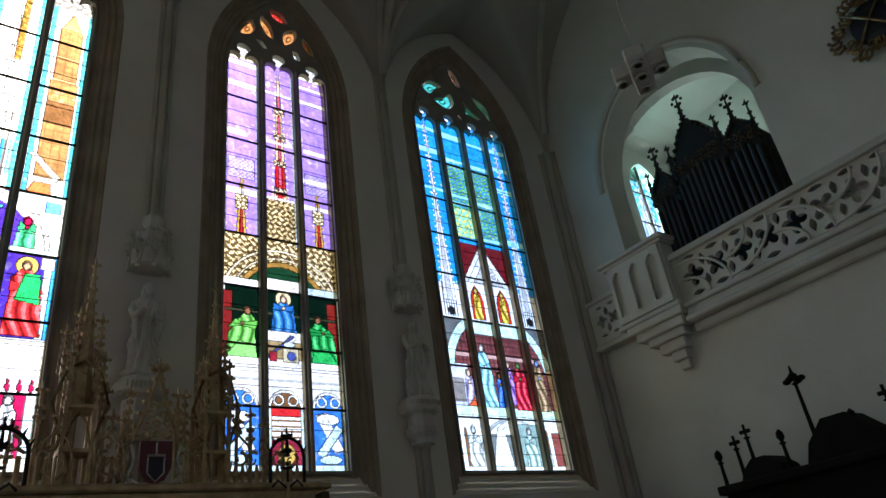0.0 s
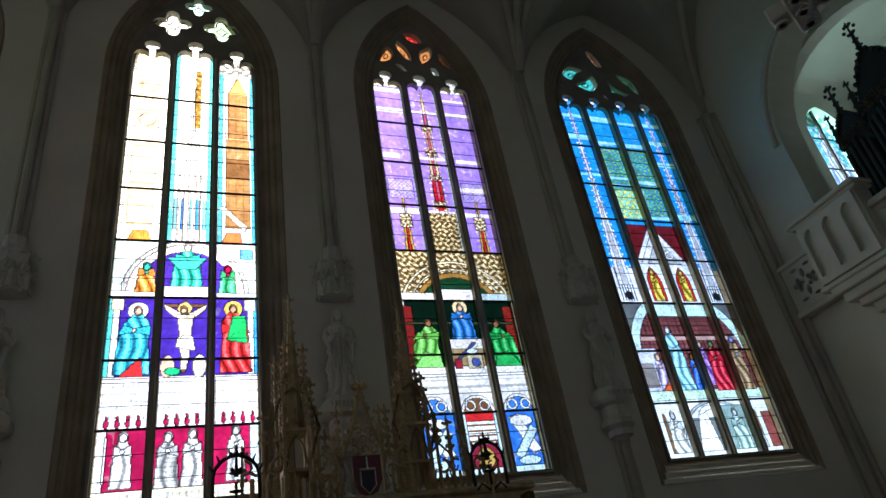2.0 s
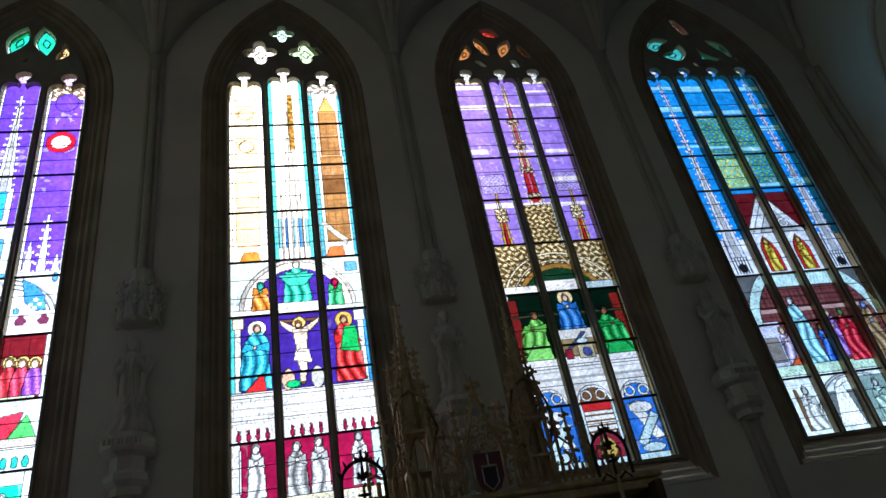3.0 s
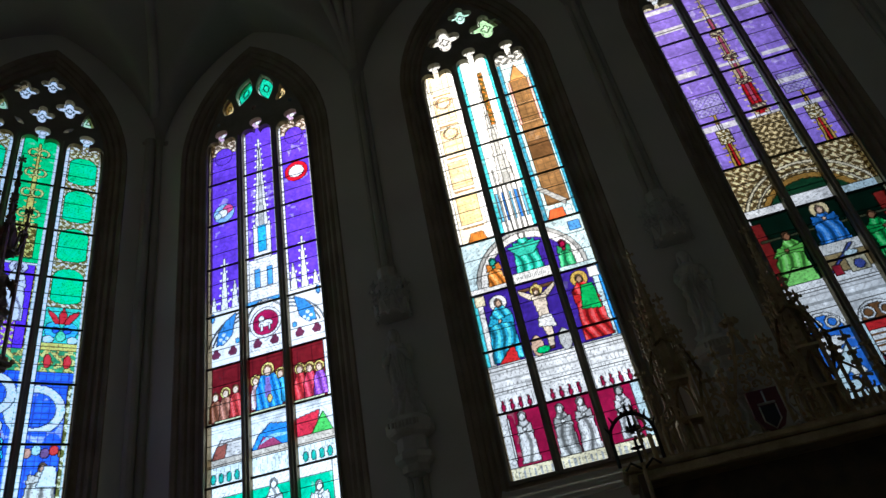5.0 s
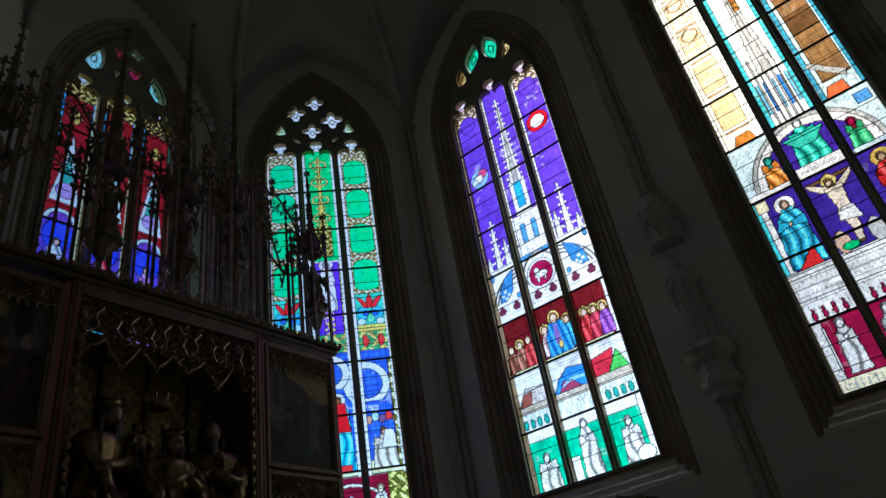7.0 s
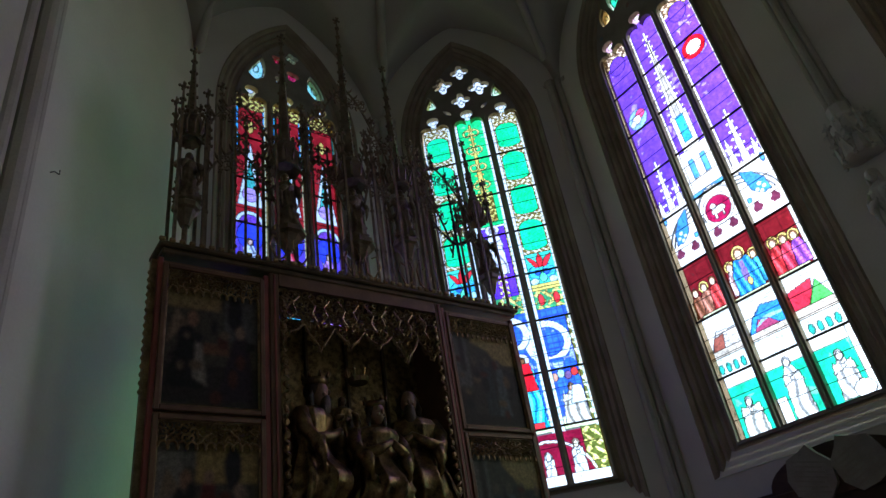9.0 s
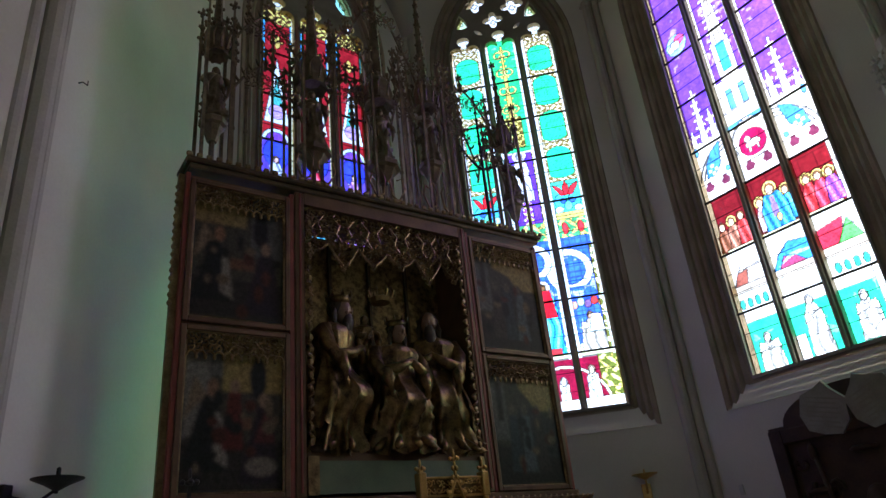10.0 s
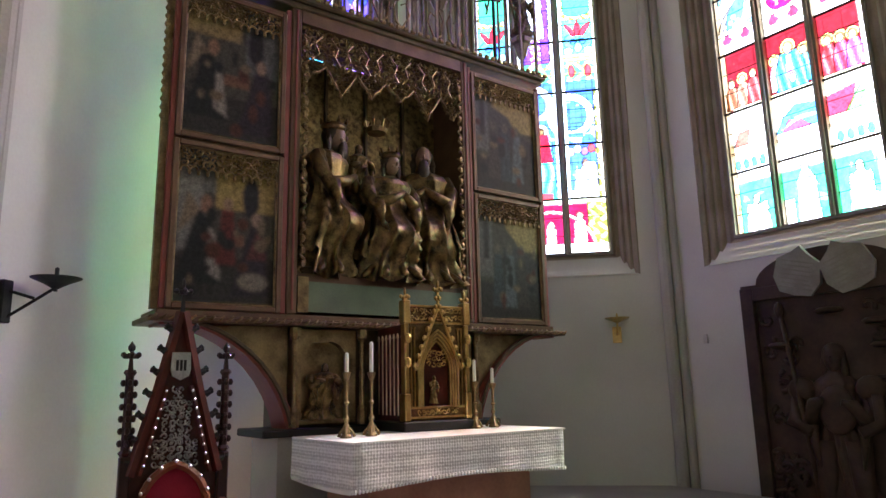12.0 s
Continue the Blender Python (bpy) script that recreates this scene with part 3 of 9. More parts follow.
def design_blue(c, L):
    f = [(p + q) / 2 for p, q in L]
    c.rect(-9, 9, 0, 1.05, (0.78, 0.85, 0.85))
    c.rect(L[0][0] + 0.12, L[0][0] + 0.17, 0.1, 0.8, BROWN).rect(L[3][0] + 0.2, L[3][1] - 0.1, 0.1, 0.75, (0.25, 0.06, 0.05)).rect(L[3][0] + 0.06, L[3][0] + 0.11, 0.1, 0.8, BROWN)
    c.ring(0, 0.1, 0.72, 0.76, GREY, 0.1).ring(-0.1, 0.6, 0.2, 0.27, WHITE, 0.6)
    c.rect(L[1][0], L[1][1], 0.1, 0.7, (0.16, 0.18, 0.18)).poly([(f[1] - 0.2, 0.1), (f[1] + 0.2, 0.1), (f[1] + 0.1, 0.8), (f[1] - 0.05, 0.75)], WHITE)
    c.rect(L[2][0], L[2][1], 0.1, 0.9, (0.25, 0.36, 0.33))
    for q, t in ((f[0] + 0.06, (0.85, 0.88, 0.84)), (f[2] + 0.04, (0.45, 0.65, 0.58))):
        c.drape(q, 0.1, 0.85, 0.14, t, GREY)
    for k in range(5):
        c.rect(L[0][0], L[0][1], 0.78 + k * 0.05, 0.79 + k * 0.05, GREY, False).rect(L[3][0], L[3][1], 0.78 + k * 0.05, 0.79 + k * 0.05, GREY, False)
    # brick room
    c.lattice(-9, 9, 1.05, 3.0, (0.2, 0.05, 0.05), (0.05, 0.02, 0.02), 0.08)
    c.rect(-9, 9, 1.05, 1.22, (0.6, 0.8, 0.6)).rect(L[0][0], L[0][1] - 0.1, 1.22, 2.05, (0.6, 0.6, 0.72)).rect(L[0][0] + 0.03, L[0][1] - 0.22, 1.3, 1.75, (0.25, 0.22, 0.2))
    c.rect(-9, 9, 2.2, 2.3, (0.55, 0.32, 0.28))
    c.ring(0, 1.9, 0.98, 1.14, (0.62, 0.85, 0.78), 2.0).ring(0, 1.9, 1.14, 2.0, (0.12, 0.13, 0.13), 2.5)
    c.rect(L[1][0], L[2][1], 2.72, 2.98, (0.62, 0.85, 0.78))
    c.drape(f[0] + 0.14, 1.22, 1.95, 0.1, (0.5, 0.42, 0.62), FLESH)
    c.poly([(f[0] + 0.05, 1.22), (f[0] + 0.24, 1.22), (f[0] + 0.2, 1.4)], (0.75, 0.12, 0.04))
    c.drape(f[1] - 0.06, 1.22, 2.5, 0.15, (0.3, 0.68, 0.8), (0.75, 0.75, 0.75), None, -0.03)
    c.drape(f[1] + 0.2, 1.22, 1.95, 0.1, (0.03, 0.16, 0.7), BROWN)
    c.drape(f[2] - 0.16, 1.3, 2.2, 0.1, (0.3, 0.14, 0.5), FLESH)
    c.drape(f[2] + 0.07, 1.2, 2.2, 0.17, (0.62, 0.015, 0.04), (0.1, 0.25, 0.08))
    c.drape(f[3] - 0.06, 1.2, 2.3, 0.13, (0.36, 0.22, 0.1), (0.2, 0.35, 0.7)).rect(L[3][1] - 0.1, L[3][1], 1.22, 2.1, (0.7, 0.55, 0.4))
    # white gables
    c.rect(-9, 9, 3.0, 4.9, (0.82, 0.85, 0.88))
    for k in (1, 2):
        c.rect(L[k][0], L[k][1], 3.9, 4.9, (0.14, 0.01, 0.015)).gable(f[k] + 0.24 * (1.5 - k) * 2, 0.48, 3.9, 4.8, (0.85, 0.88, 0.88))
        c.gable(f[k] + 0.24 * (1.5 - k) * 2, 0.34, 3.92, 4.55, GREY).ring(f[k] + (1.5 - k) * 0.2, 4.12, 0.05, 0.09, WHITE)
        c.poly([(q + f[k], z * 0.95 / 1.0) for q, z in pointed(0.14, 3.62, 0.42, 5)] + [(f[k] - 0.14, 3.06), (f[k] + 0.14, 3.06)], (0.6, 0.03, 0.02))
        c.drape(f[k], 3.06, 3.78, 0.09, (0.75, 0.5, 0.05), GOLD)
    for k in (0, 3):
        c.rect(L[k][0], L[k][1], 3.8, 8.5, (0.02, 0.32, 0.85))
        for r in range(6):
            c.rect(f[k] - 0.14 + 0.05 * r, f[k] - 0.125 + 0.05 * r, 3.05, 3.8, GREY)
        c.ell(f[k], 3.17, 0.07, 0.09, BLACK).pinnacle(f[k], 3.4, 6.4, 0.13, (0.78, 0.8, 0.9), GREY).pinnacle(f[k], 6.0, 8.0, 0.03, (0.85, 0.75, 0.95))
    # blue field
    for k in (1, 2):
        c.rect(L[k][0], L[k][1], 4.85, 8.5, (0.02, 0.35, 0.85))
        c.weave(L[k][0], L[k][1], 5.0, 6.95, (0.03, 0.28, 0.55), (0.2, 0.5, 0.08), 0.05, k)
    c.weave(L[1][0], L[1][1], 5.0, 5.75, (0.3, 0.8, 0.55), (0.75, 0.85, 0.2), 0.07, 3)
    for k, (p, r) in enumerate(((0, 7.75), (1, 7.7), (2, 7.7), (3, 7.7), (0, 7.1), (1, 7.05), (2, 7.0), (3, 7.15), (1, 5.85), (2, 5.95), (3, 6.5), (0, 6.1), (2, 5.0), (3, 5.05), (1, 6.05))):
        c.rect(L[p][0], L[p][1], r, r + (0.1, 0.14, 0.06)[k % 3], (0.35, 0.8, 0.95), False)


def design_violet(c, L):
    (l0, l1), (m0, m1), (r0, r1) = L
    lc, mc, rc = (l0 + l1) / 2, 0.0, (r0 + r1) / 2
    c.rect(-9, 9, 0, 1.0, (0.02, 0.55, 0.3)).rect(-9, 9, 0.82, 1.0, WHITE)
    c.rect(l0, l0 + 0.08, 0, 1.0, WHITE).rect(r1 - 0.1, r1, 0, 1.0, WHITE)
    c.drape(lc + 0.02, 0.02, 0.6, 0.17, (0.85, 0.85, 0.78), WHITE).drape(mc + 0.02, 0.02, 0.92, 0.14, (0.88, 0.88, 0.86), WHITE)
    c.drape(rc - 0.02, 0.05, 0.72, 0.15, (0.86, 0.86, 0.84), WHITE).ell(rc + 0.1, 0.12, 0.12, 0.12, WHITE).rect(m0, m0 + 0.13, 0.02, 0.4, WHITE)
    c.rect(-9, 9, 1.0, 1.3, (0.8, 0.88, 0.85))
    for a, b in (L[0], L[2]):
        for k in range(4):
            c.ell(a + 0.1 + k * 0.11, 1.12, 0.035, 0.08, (0.03, 0.45, 0.35))
    c.rect(-9, 9, 1.3, 2.0, (0.85, 0.88, 0.88)).rect(-9, 9, 1.3, 1.45, (0.6, 0.52, 0.42))
    c.poly([(l0 + 0.06, 1.42), (l1, 1.42), (l1, 1.68), (l0 + 0.2, 1.72)], (0.72, 0.66, 0.6)).poly([(l0 + 0.08, 1.42), (l0 + 0.26, 1.42), (l0 + 0.3, 1.65), (l0 + 0.14, 1.62)], (0.36, 0.1, 0.07))
    c.poly([(m0, 1.42), (m1, 1.42), (m1, 1.74), (mc, 1.8), (m0 + 0.1, 1.64)], (0.04, 0.28, 0.8)).poly([(m0 + 0.08, 1.42), (m1 - 0.1, 1.42), (mc + 0.05, 1.56), (mc - 0.1, 1.6)], (0.4, 0.06, 0.15)).poly([(m0 + 0.05, 1.45), (mc, 1.62), (m1, 1.6), (m1, 1.55), (mc, 1.56)], (0.3, 0.6, 0.95), False)
    c.poly([(r0, 1.45), (r0 + 0.25, 1.45), (r0 + 0.34, 1.82), (r0, 1.75)], (0.65, 0.03, 0.06)).poly([(r0 + 0.2, 1.45), (r1 - 0.04, 1.45), (r0 + 0.38, 1.78)], (0.1, 0.6, 0.12))
    for k in range(3):
        c.rect(-9, 9, 1.86 + k * 0.05, 1.872 + k * 0.05, GREY, False)
    # table with many robes
    c.lattice(-9, 9, 2.0, 3.02, (0.19, 0.01, 0.016), (0.1, 0.006, 0.01), 0.22)
    c.rect(l0, l0 + 0.07, 2.0, 3.0, WHITE).rect(r1 - 0.07, r1, 2.0, 3.0, WHITE)
    for k in range(3):
        c.guest(l0 + 0.13 + k * 0.15, 2.04, 2.56 + 0.03 * k, 0.1, ((0.3, 0.1, 0.05), (0.42, 0.16, 0.1), (0.6, 0.05, 0.05))[k], k % 2)
    c.guest(mc - 0.18, 2.08, 2.66, 0.08, (0.75, 0.5, 0.5), 1).guest(mc + 0.19, 2.08, 2.68, 0.08, (0.05, 0.4, 0.7), 1)
    c.guest(mc, 2.05, 2.82, 0.19, (0.03, 0.3, 0.85), 1, 1.3)
    c.poly([(mc - 0.05, 2.25), (mc + 0.05, 2.25), (mc + 0.03, 2.6), (mc - 0.03, 2.6)], (0.3, 0.2, 0.6), False).ell(mc + 0.02, 2.22, 0.035, 0.07, (0.8, 0.6, 0.2))
    for k in range(3):
        c.guest(r0 + 0.1 + k * 0.14, 2.06, 2.66 - 0.02 * k, 0.1, ((0.7, 0.04, 0.05), (0.75, 0.05, 0.1), (0.3, 0.08, 0.5))[k], 1)
    c.rect(-0.8, 0.8, 2.0, 2.06, (0.7, 0.72, 0.45))
    # white tracery with medallion
    c.rect(-9, 9, 3.02, 4.2, WHITE)
    for q, e in ((lc, 1), (rc, -1)):
        for r_ in (0.5, 0.56, 0.62):
            c.ring(q + e * 0.36, 3.2, r_, r_ + 0.018, (0.4, 0.45, 0.5), 3.4)
        c.poly([(q - e * 0.13, 3.42), (q - e * 0.02, 3.4), (q + e * 0.12, 3.56), (q + e * 0.19, 3.98), (q + e * 0.02, 3.86), (q - e * 0.1, 3.66)], (0.06, 0.3, 0.72))
        for a_, b_ in ((0, 0.06), (0.05, -0.02), (-0.05, -0.02), (0.0, -0.08)):
            c.ell(q - e * 0.01 + a_, 3.54 + b_, 0.028, 0.036, (0.75, 0.88, 0.97), False)
        c.ell(q + e * 0.2, 3.42, 0.035, 0.05, (0.1, 0.4, 0.8)).ell(q - e * 0.19, 3.98, 0.035, 0.09, (0.1, 0.35, 0.75))
    c.rect(m0, m1, 3.02, 4.0, WHITE)
    for q in (lc, mc, rc):
        for e in (-0.13, 0.13):
            for a_, b_ in ((0, 0.07), (0.035, 0.0), (-0.035, 0.0)):
                c.ell(q + e + a_, 3.24 + b_, 0.035, 0.05, (0.16, 0.03, 0.07), False)
            c.rect(q + e - 0.05, q + e + 0.05, 3.17, 3.22, (0.16, 0.03, 0.07), False)
        c.rect(q - 0.25, q + 0.25, 3.13, 3.15, GREY, False)
    c.ring(0, 3.62, 0, 0.2, (0.4, 0.01, 0.08)).ring(0, 3.62, 0.2, 0.24, WHITE).ell(0.0, 3.6, 0.11, 0.07, WHITE).ell(-0.06, 3.7, 0.045, 0.06, WHITE).rect(0.04, 0.07, 3.46, 3.6, WHITE).rect(-0.08, -0.05, 3.46, 3.6, WHITE)
    c.ring(0, 3.75, 0.27, 0.4, (0.1, 0.4, 0.8), 4.0, 4.15).ring(0, 3.7, 0.27, 0.29, GREY, 3.5)
    # violet field
    c.rect(l0, l1, 4.1, 8.5, VIOLET).rect(r0, r1, 4.1, 8.5, VIOLET).rect(m0, m1, 4.95, 8.5, VIOLET).rect(m0, m1, 4.1, 4.95, WHITE)
    for q in (lc, rc):
        c.pinnacle(q, 4.1, 5.2, 0.055, WHITE).pinnacle(q - 0.17 * (1 if q > 0 else -1), 4.1, 4.65, 0.06, WHITE).pinnacle(q + 0.17 * (1 if q > 0 else -1), 4.1, 4.4, 0.05, WHITE)
    for q in (-0.1, 0.1):
        c.rect(mc + q - 0.045, mc + q + 0.045, 4.35, 4.75, (0.1, 0.4, 0.8))
    c.rect(mc - 0.15, mc + 0.15, 4.95, 5.75, WHITE).rect(mc - 0.065, mc + 0.065, 5.1, 5.7, (0.04, 0.45, 0.85))
    c.pinnacle(mc, 5.7, 7.9, 0.11, (0.92, 0.92, 0.95), GREY)
    c.ell(lc, 6.25, 0.18, 0.22, (0.3, 0.55, 0.95)).ell(lc + 0.07, 6.33, 0.09, 0.1, (0.8, 0.1, 0.3)).ell(lc - 0.02, 6.25, 0.08, 0.1, WHITE).ell(lc - 0.1, 6.2, 0.06, 0.07, PALE)
    c.ell(rc, 6.75, 0.2, 0.24, (0.75, 0.01, 0.03)).ell(rc, 6.75, 0.13, 0.15, WHITE)
    for a, b in (L[0], L[2]):
        c.weave(a, b, 7.75, 8.4, (0.6, 0.4, 0.25), (0.85, 0.65, 0.5), 0.07, 3).ell((a + b) / 2, 7.7, 0.16, 0.22, VIOLET)
    for a, b in L:
        c.border(a, b, 4.1, 8.2, WHITE, 0.04)


def design_green(c, L):
    (l0, l1), (m0, m1), (r0, r1) = L
    lc, mc, rc = (l0 + l1) / 2, 0.0, (r0 + r1) / 2
    c.rect(-9, 9, 0, 0.9, (0.16, 0.004, 0.02)).weave(rc - 0.02, 9, 0.2, 0.95, (0.25, 0.3, 0.05), (0.75, 0.6, 0.15), 0.08, 2)
    c.ring(0.1, 0, 0.0, 0.62, (0.16, 0.004, 0.02)).ring(0.1, 0, 0.62, 0.66, CREAM)
    c.drape(rc - 0.13, 0.1, 0.75, 0.1, (0.75, 0.85, 0.9), FLESH).drape(lc + 0.05, 0.1, 0.6, 0.1, (0.6, 0.6, 0.85), WHITE).drape(mc + 0.1, 0.1, 0.6, 0.08, (0.8, 0.8, 0.85), WHITE)
    c.rect(-9, 9, 0, 0.2, (0.7, 0.88, 0.95))
    for k in range(10):
        c.rect(rc - 0.2 + k * 0.04, rc - 0.185 + k * 0.04, 0.05, 0.15, GREY, False)
    # blue lattice room
    c.lattice(-9, 9, 0.95, 3.2, (0.025, 0.1, 0.75), (0.02, 0.05, 0.3), 0.09)
    c.rect(-9, 9, 0.92, 1.15, (0.5, 0.55, 0.3))
    c.drape(mc + 0.02, 1.0, 2.35, 0.2, (0.03, 0.5, 0.85), BROWN, CREAM).poly([(mc - 0.14, 1.7), (mc + 0.18, 1.7), (mc + 0.12, 2.22), (mc - 0.1, 2.22)], (0.7, 0.01, 0.02)).rect(mc - 0.1, mc + 0.16, 1.0, 1.12, RED)
    c.drape(rc + 0.0, 1.0, 1.72, 0.19, (0.55, 0.5, 0.42), (0.35, 0.2, 0.14)).poly([(rc - 0.05, 1.35), (rc + 0.17, 1.35), (rc + 0.15, 1.65), (rc + 0.02, 1.68)], (0.65, 0.85, 0.88))
    c.drape(lc, 1.0, 1.9, 0.17, (0.6, 0.35, 0.1), BROWN)
    for k in range(5):
        c.ell(rc - 0.2 + 0.1 * k, 1.86 + 0.05 * (k % 2), 0.055, 0.08, ((0.4, 0.2, 0.14), (0.3, 0.5, 0.6), (0.16, 0.08, 0.2), (0.5, 0.03, 0.03), BROWN)[k])
    c.ring(rc - 0.18, 2.55, 0.24, 0.35, (0.55, 0.82, 0.95), 2.2).ring(mc - 0.08, 2.8, 0.2, 0.31, (0.6, 0.85, 0.95), 2.5)
    c.weave(r1 - 0.1, 9, 1.0, 3.0, (0.3, 0.3, 0.06), (0.7, 0.65, 0.3), 0.08, 1)
    c.weave(-9, 9, 3.2, 3.6, (0.04, 0.25, 0.1), (0.62, 0.45, 0.12), 0.08, 4).ell(rc - 0.12, 3.4, 0.05, 0.12, RED).ell(rc + 0.12, 3.4, 0.05, 0.12, RED)
    # flowers
    for a, b in (L[0], L[2]):
        q = (a + b) / 2
        c.rect(a, b, 3.6, 4.45, (0.05, 0.5, 0.35)).ell(q - 0.11, 3.98, 0.1, 0.15, SKY).ell(q + 0.11, 3.98, 0.1, 0.15, SKY).ell(q - 0.07, 3.98, 0.05, 0.06, BLUE).ell(q + 0.07, 3.98, 0.05, 0.06, BLUE)
        c.ell(q, 3.86, 0.06, 0.1, (0.1, 0.6, 0.3)).ell(q - 0.15, 3.8, 0.07, 0.07, (0.35, 0.75, 0.95)).ell(q + 0.15, 3.8, 0.07, 0.07, (0.35, 0.75, 0.95))
        for e in (-1, 0, 1):
            c.poly([(q + e * 0.05 - 0.04, 4.1), (q + e * 0.05 + 0.04, 4.1), (q + e * 0.14 + 0.05, 4.28), (q + e * 0.2, 4.42 - 0.05 * abs(e)), (q + e * 0.13 - 0.05, 4.28)], (0.78, 0.02, 0.03))
        c.rect(a, b, 3.6, 3.74, GOLD)
        c.rect(a, b, 4.42, 8.5, (0.012, 0.62, 0.19))
        c.lattice(a, b, 4.42, 5.3, (0.012, 0.62, 0.19), (0.012, 0.42, 0.14), 0.14, True)
        c.weave(a, b, 4.42, 8.4, (0.5, 0.36, 0.1), (0.85, 0.7, 0.35), 0.05, 3)
        for r0_, r1_ in ((4.45, 5.26), (5.32, 6.14), (6.2, 7.04), (7.1, 7.86)):
            half = (b - a) / 2 - 0.075
            c.put(((abs(c.U - q) < half) & (c.R > r0_ + 0.14) & (c.R < r1_ - 0.2)) | (((c.U - q) / half) ** 2 + ((c.R - r1_ + 0.22) / 0.17) ** 2 < 1) | (((c.U - q) / half) ** 2 + ((c.R - r0_ - 0.14) / 0.1) ** 2 < 1), (0.012, 0.66, 0.2))
        c.weave(a, b, 7.95, 8.4, (0.5, 0.38, 0.12), (0.9, 0.75, 0.45), 0.05, 2)
    c.rect(m0, m1, 3.6, 5.2, (0.1, 0.03, 0.6)).weave(mc - 0.08, mc + 0.08, 3.6, 4.5, (0.2, 0.05, 0.5), (0.8, 0.65, 0.15), 0.06, 1)
    c.drape(mc, 4.1, 5.22, 0.15, (0.8, 0.78, 0.95), (0.75, 0.7, 0.85), (0.6, 0.5, 0.7)).weave(m0, m0 + 0.07, 3.6, 5.2, BROWN, GOLD, 0.05, 2).weave(m1 - 0.07, m1, 3.6, 5.2, BROWN, GOLD, 0.05, 3)
    c.rect(m0, m1, 5.25, 8.5, (0.015, 0.45, 0.13)).weave(mc - 0.14, mc + 0.14, 5.35, 6.1, (0.3, 0.22, 0.04), (0.7, 0.5, 0.12), 0.06, 5)
    c.pinnacle(mc, 6.0, 8.0, 0.05, (0.62, 0.45, 0.1))
    for k in range(4):
        for e in (-1, 1):
            c.ring(mc + e * 0.07, 6.3 + k * 0.48, 0.055, 0.085, (0.75, 0.55, 0.15))
    for a, b in L:
        c.border(a, b, 0.9, 8.2, (0.75, 0.95, 0.9), 0.045)


def design_red(c, L):
    c.rect(-9, 9, 0, 5.0, BLUE)
    for k, (a, b) in enumerate(L):
        q = (a + b) / 2
        c.rect(a, b, 0, 3.2, (0.1, 0.06, 0.4)).rect(a, b, 3.2, 5.2, (0.09, 0.05, 0.42))
        c.drape(q, 3.0, 4.55, 0.17, ((0.45, 0.45, 0.7), (0.05, 0.55, 0.8), (0.4, 0.12, 0.62))[k], GOLD, (0.5, 0.4, 0.6))
        c.ell(q, 4.75, 0.2, 0.3, (0.03, 0.05, 0.8)).drape(q, 3.7, 4.7, 0.13, ((0.5, 0.55, 0.75), (0.6, 0.02, 0.05), (0.5, 0.2, 0.7))[k], (0.6, 0.35, 0.3))
        c.rect(a, b, 5.0, 8.5, (0.28, 0.01, 0.015)).ring(q, 5.0, 0, 0.23, (0.16, 0.05, 0.4), 5.0).ring(q, 5.0, 0.17, 0.23, (0.5, 0.75, 0.72), 5.0)
        c.gable(q, 0.2, 5.4, 6.9, (0.75, 0.9, 0.9)).gable(q, 0.12, 5.6, 6.5, (0.05, 0.35, 0.3)).ell(q, 5.65, 0.13, 0.16, (0.4, 0.25, 0.55))
        c.ell(q, 7.3, 0.05, 0.16, GOLD).rect(q - 0.1, q + 0.1, 7.28, 7.34, GOLD).weave(a, b, 7.75, 8.4, BROWN, GOLD, 0.06, k)
        c.rect(a, a + 0.06, 6.6, 7.8, SKY).rect(b - 0.06, b, 6.6, 7.8, SKY).border(a, b, 2, 8.2, (0.9, 0.75, 0.4), 0.03)


def lobed(u, z, r, n, turn=0.0, deep=0.35, steps=7):
    """A foil: n round lobes."""
    pts = []
    for k in range(n * steps):
        t = k / (n * steps) * math.tau
        q = r * (1 - deep + deep * abs(math.cos(n * t / 2)) * 1.25)
        pts.append((u + q * math.cos(t + turn), z + q * math.sin(t + turn)))
    return pts


def leaf(u, z, r, turn, fat=0.45, n=8):
    """A pointed leaf-shaped light."""
    side = [(-r + 2 * r * k / n, r * fat * math.sin(math.pi * k / n)) for k in range(n + 1)]
    pts = side + [(x, -y) for x, y in side[-2:0:-1]]
    c, s = math.cos(turn), math.sin(turn)
    return [(u + x * c - y * s, z + x * s + y * c) for x, y in pts]


def bowed(corners, bulge, n=4):
    """A tracery light with a few corners and bowed sides; bulge is a share of each side."""
    pts = []
    for (u0, z0), (u1, z1) in zip(corners, corners[1:] + corners[:1]):
        for k in range(n):
            f = k / n
            q = bulge * 4 * f * (1 - f)
            pts.append((u0 + (u1 - u0) * f - q * (z1 - z0), z0 + (z1 - z0) * f + q * (u1 - u0)))
    return pts


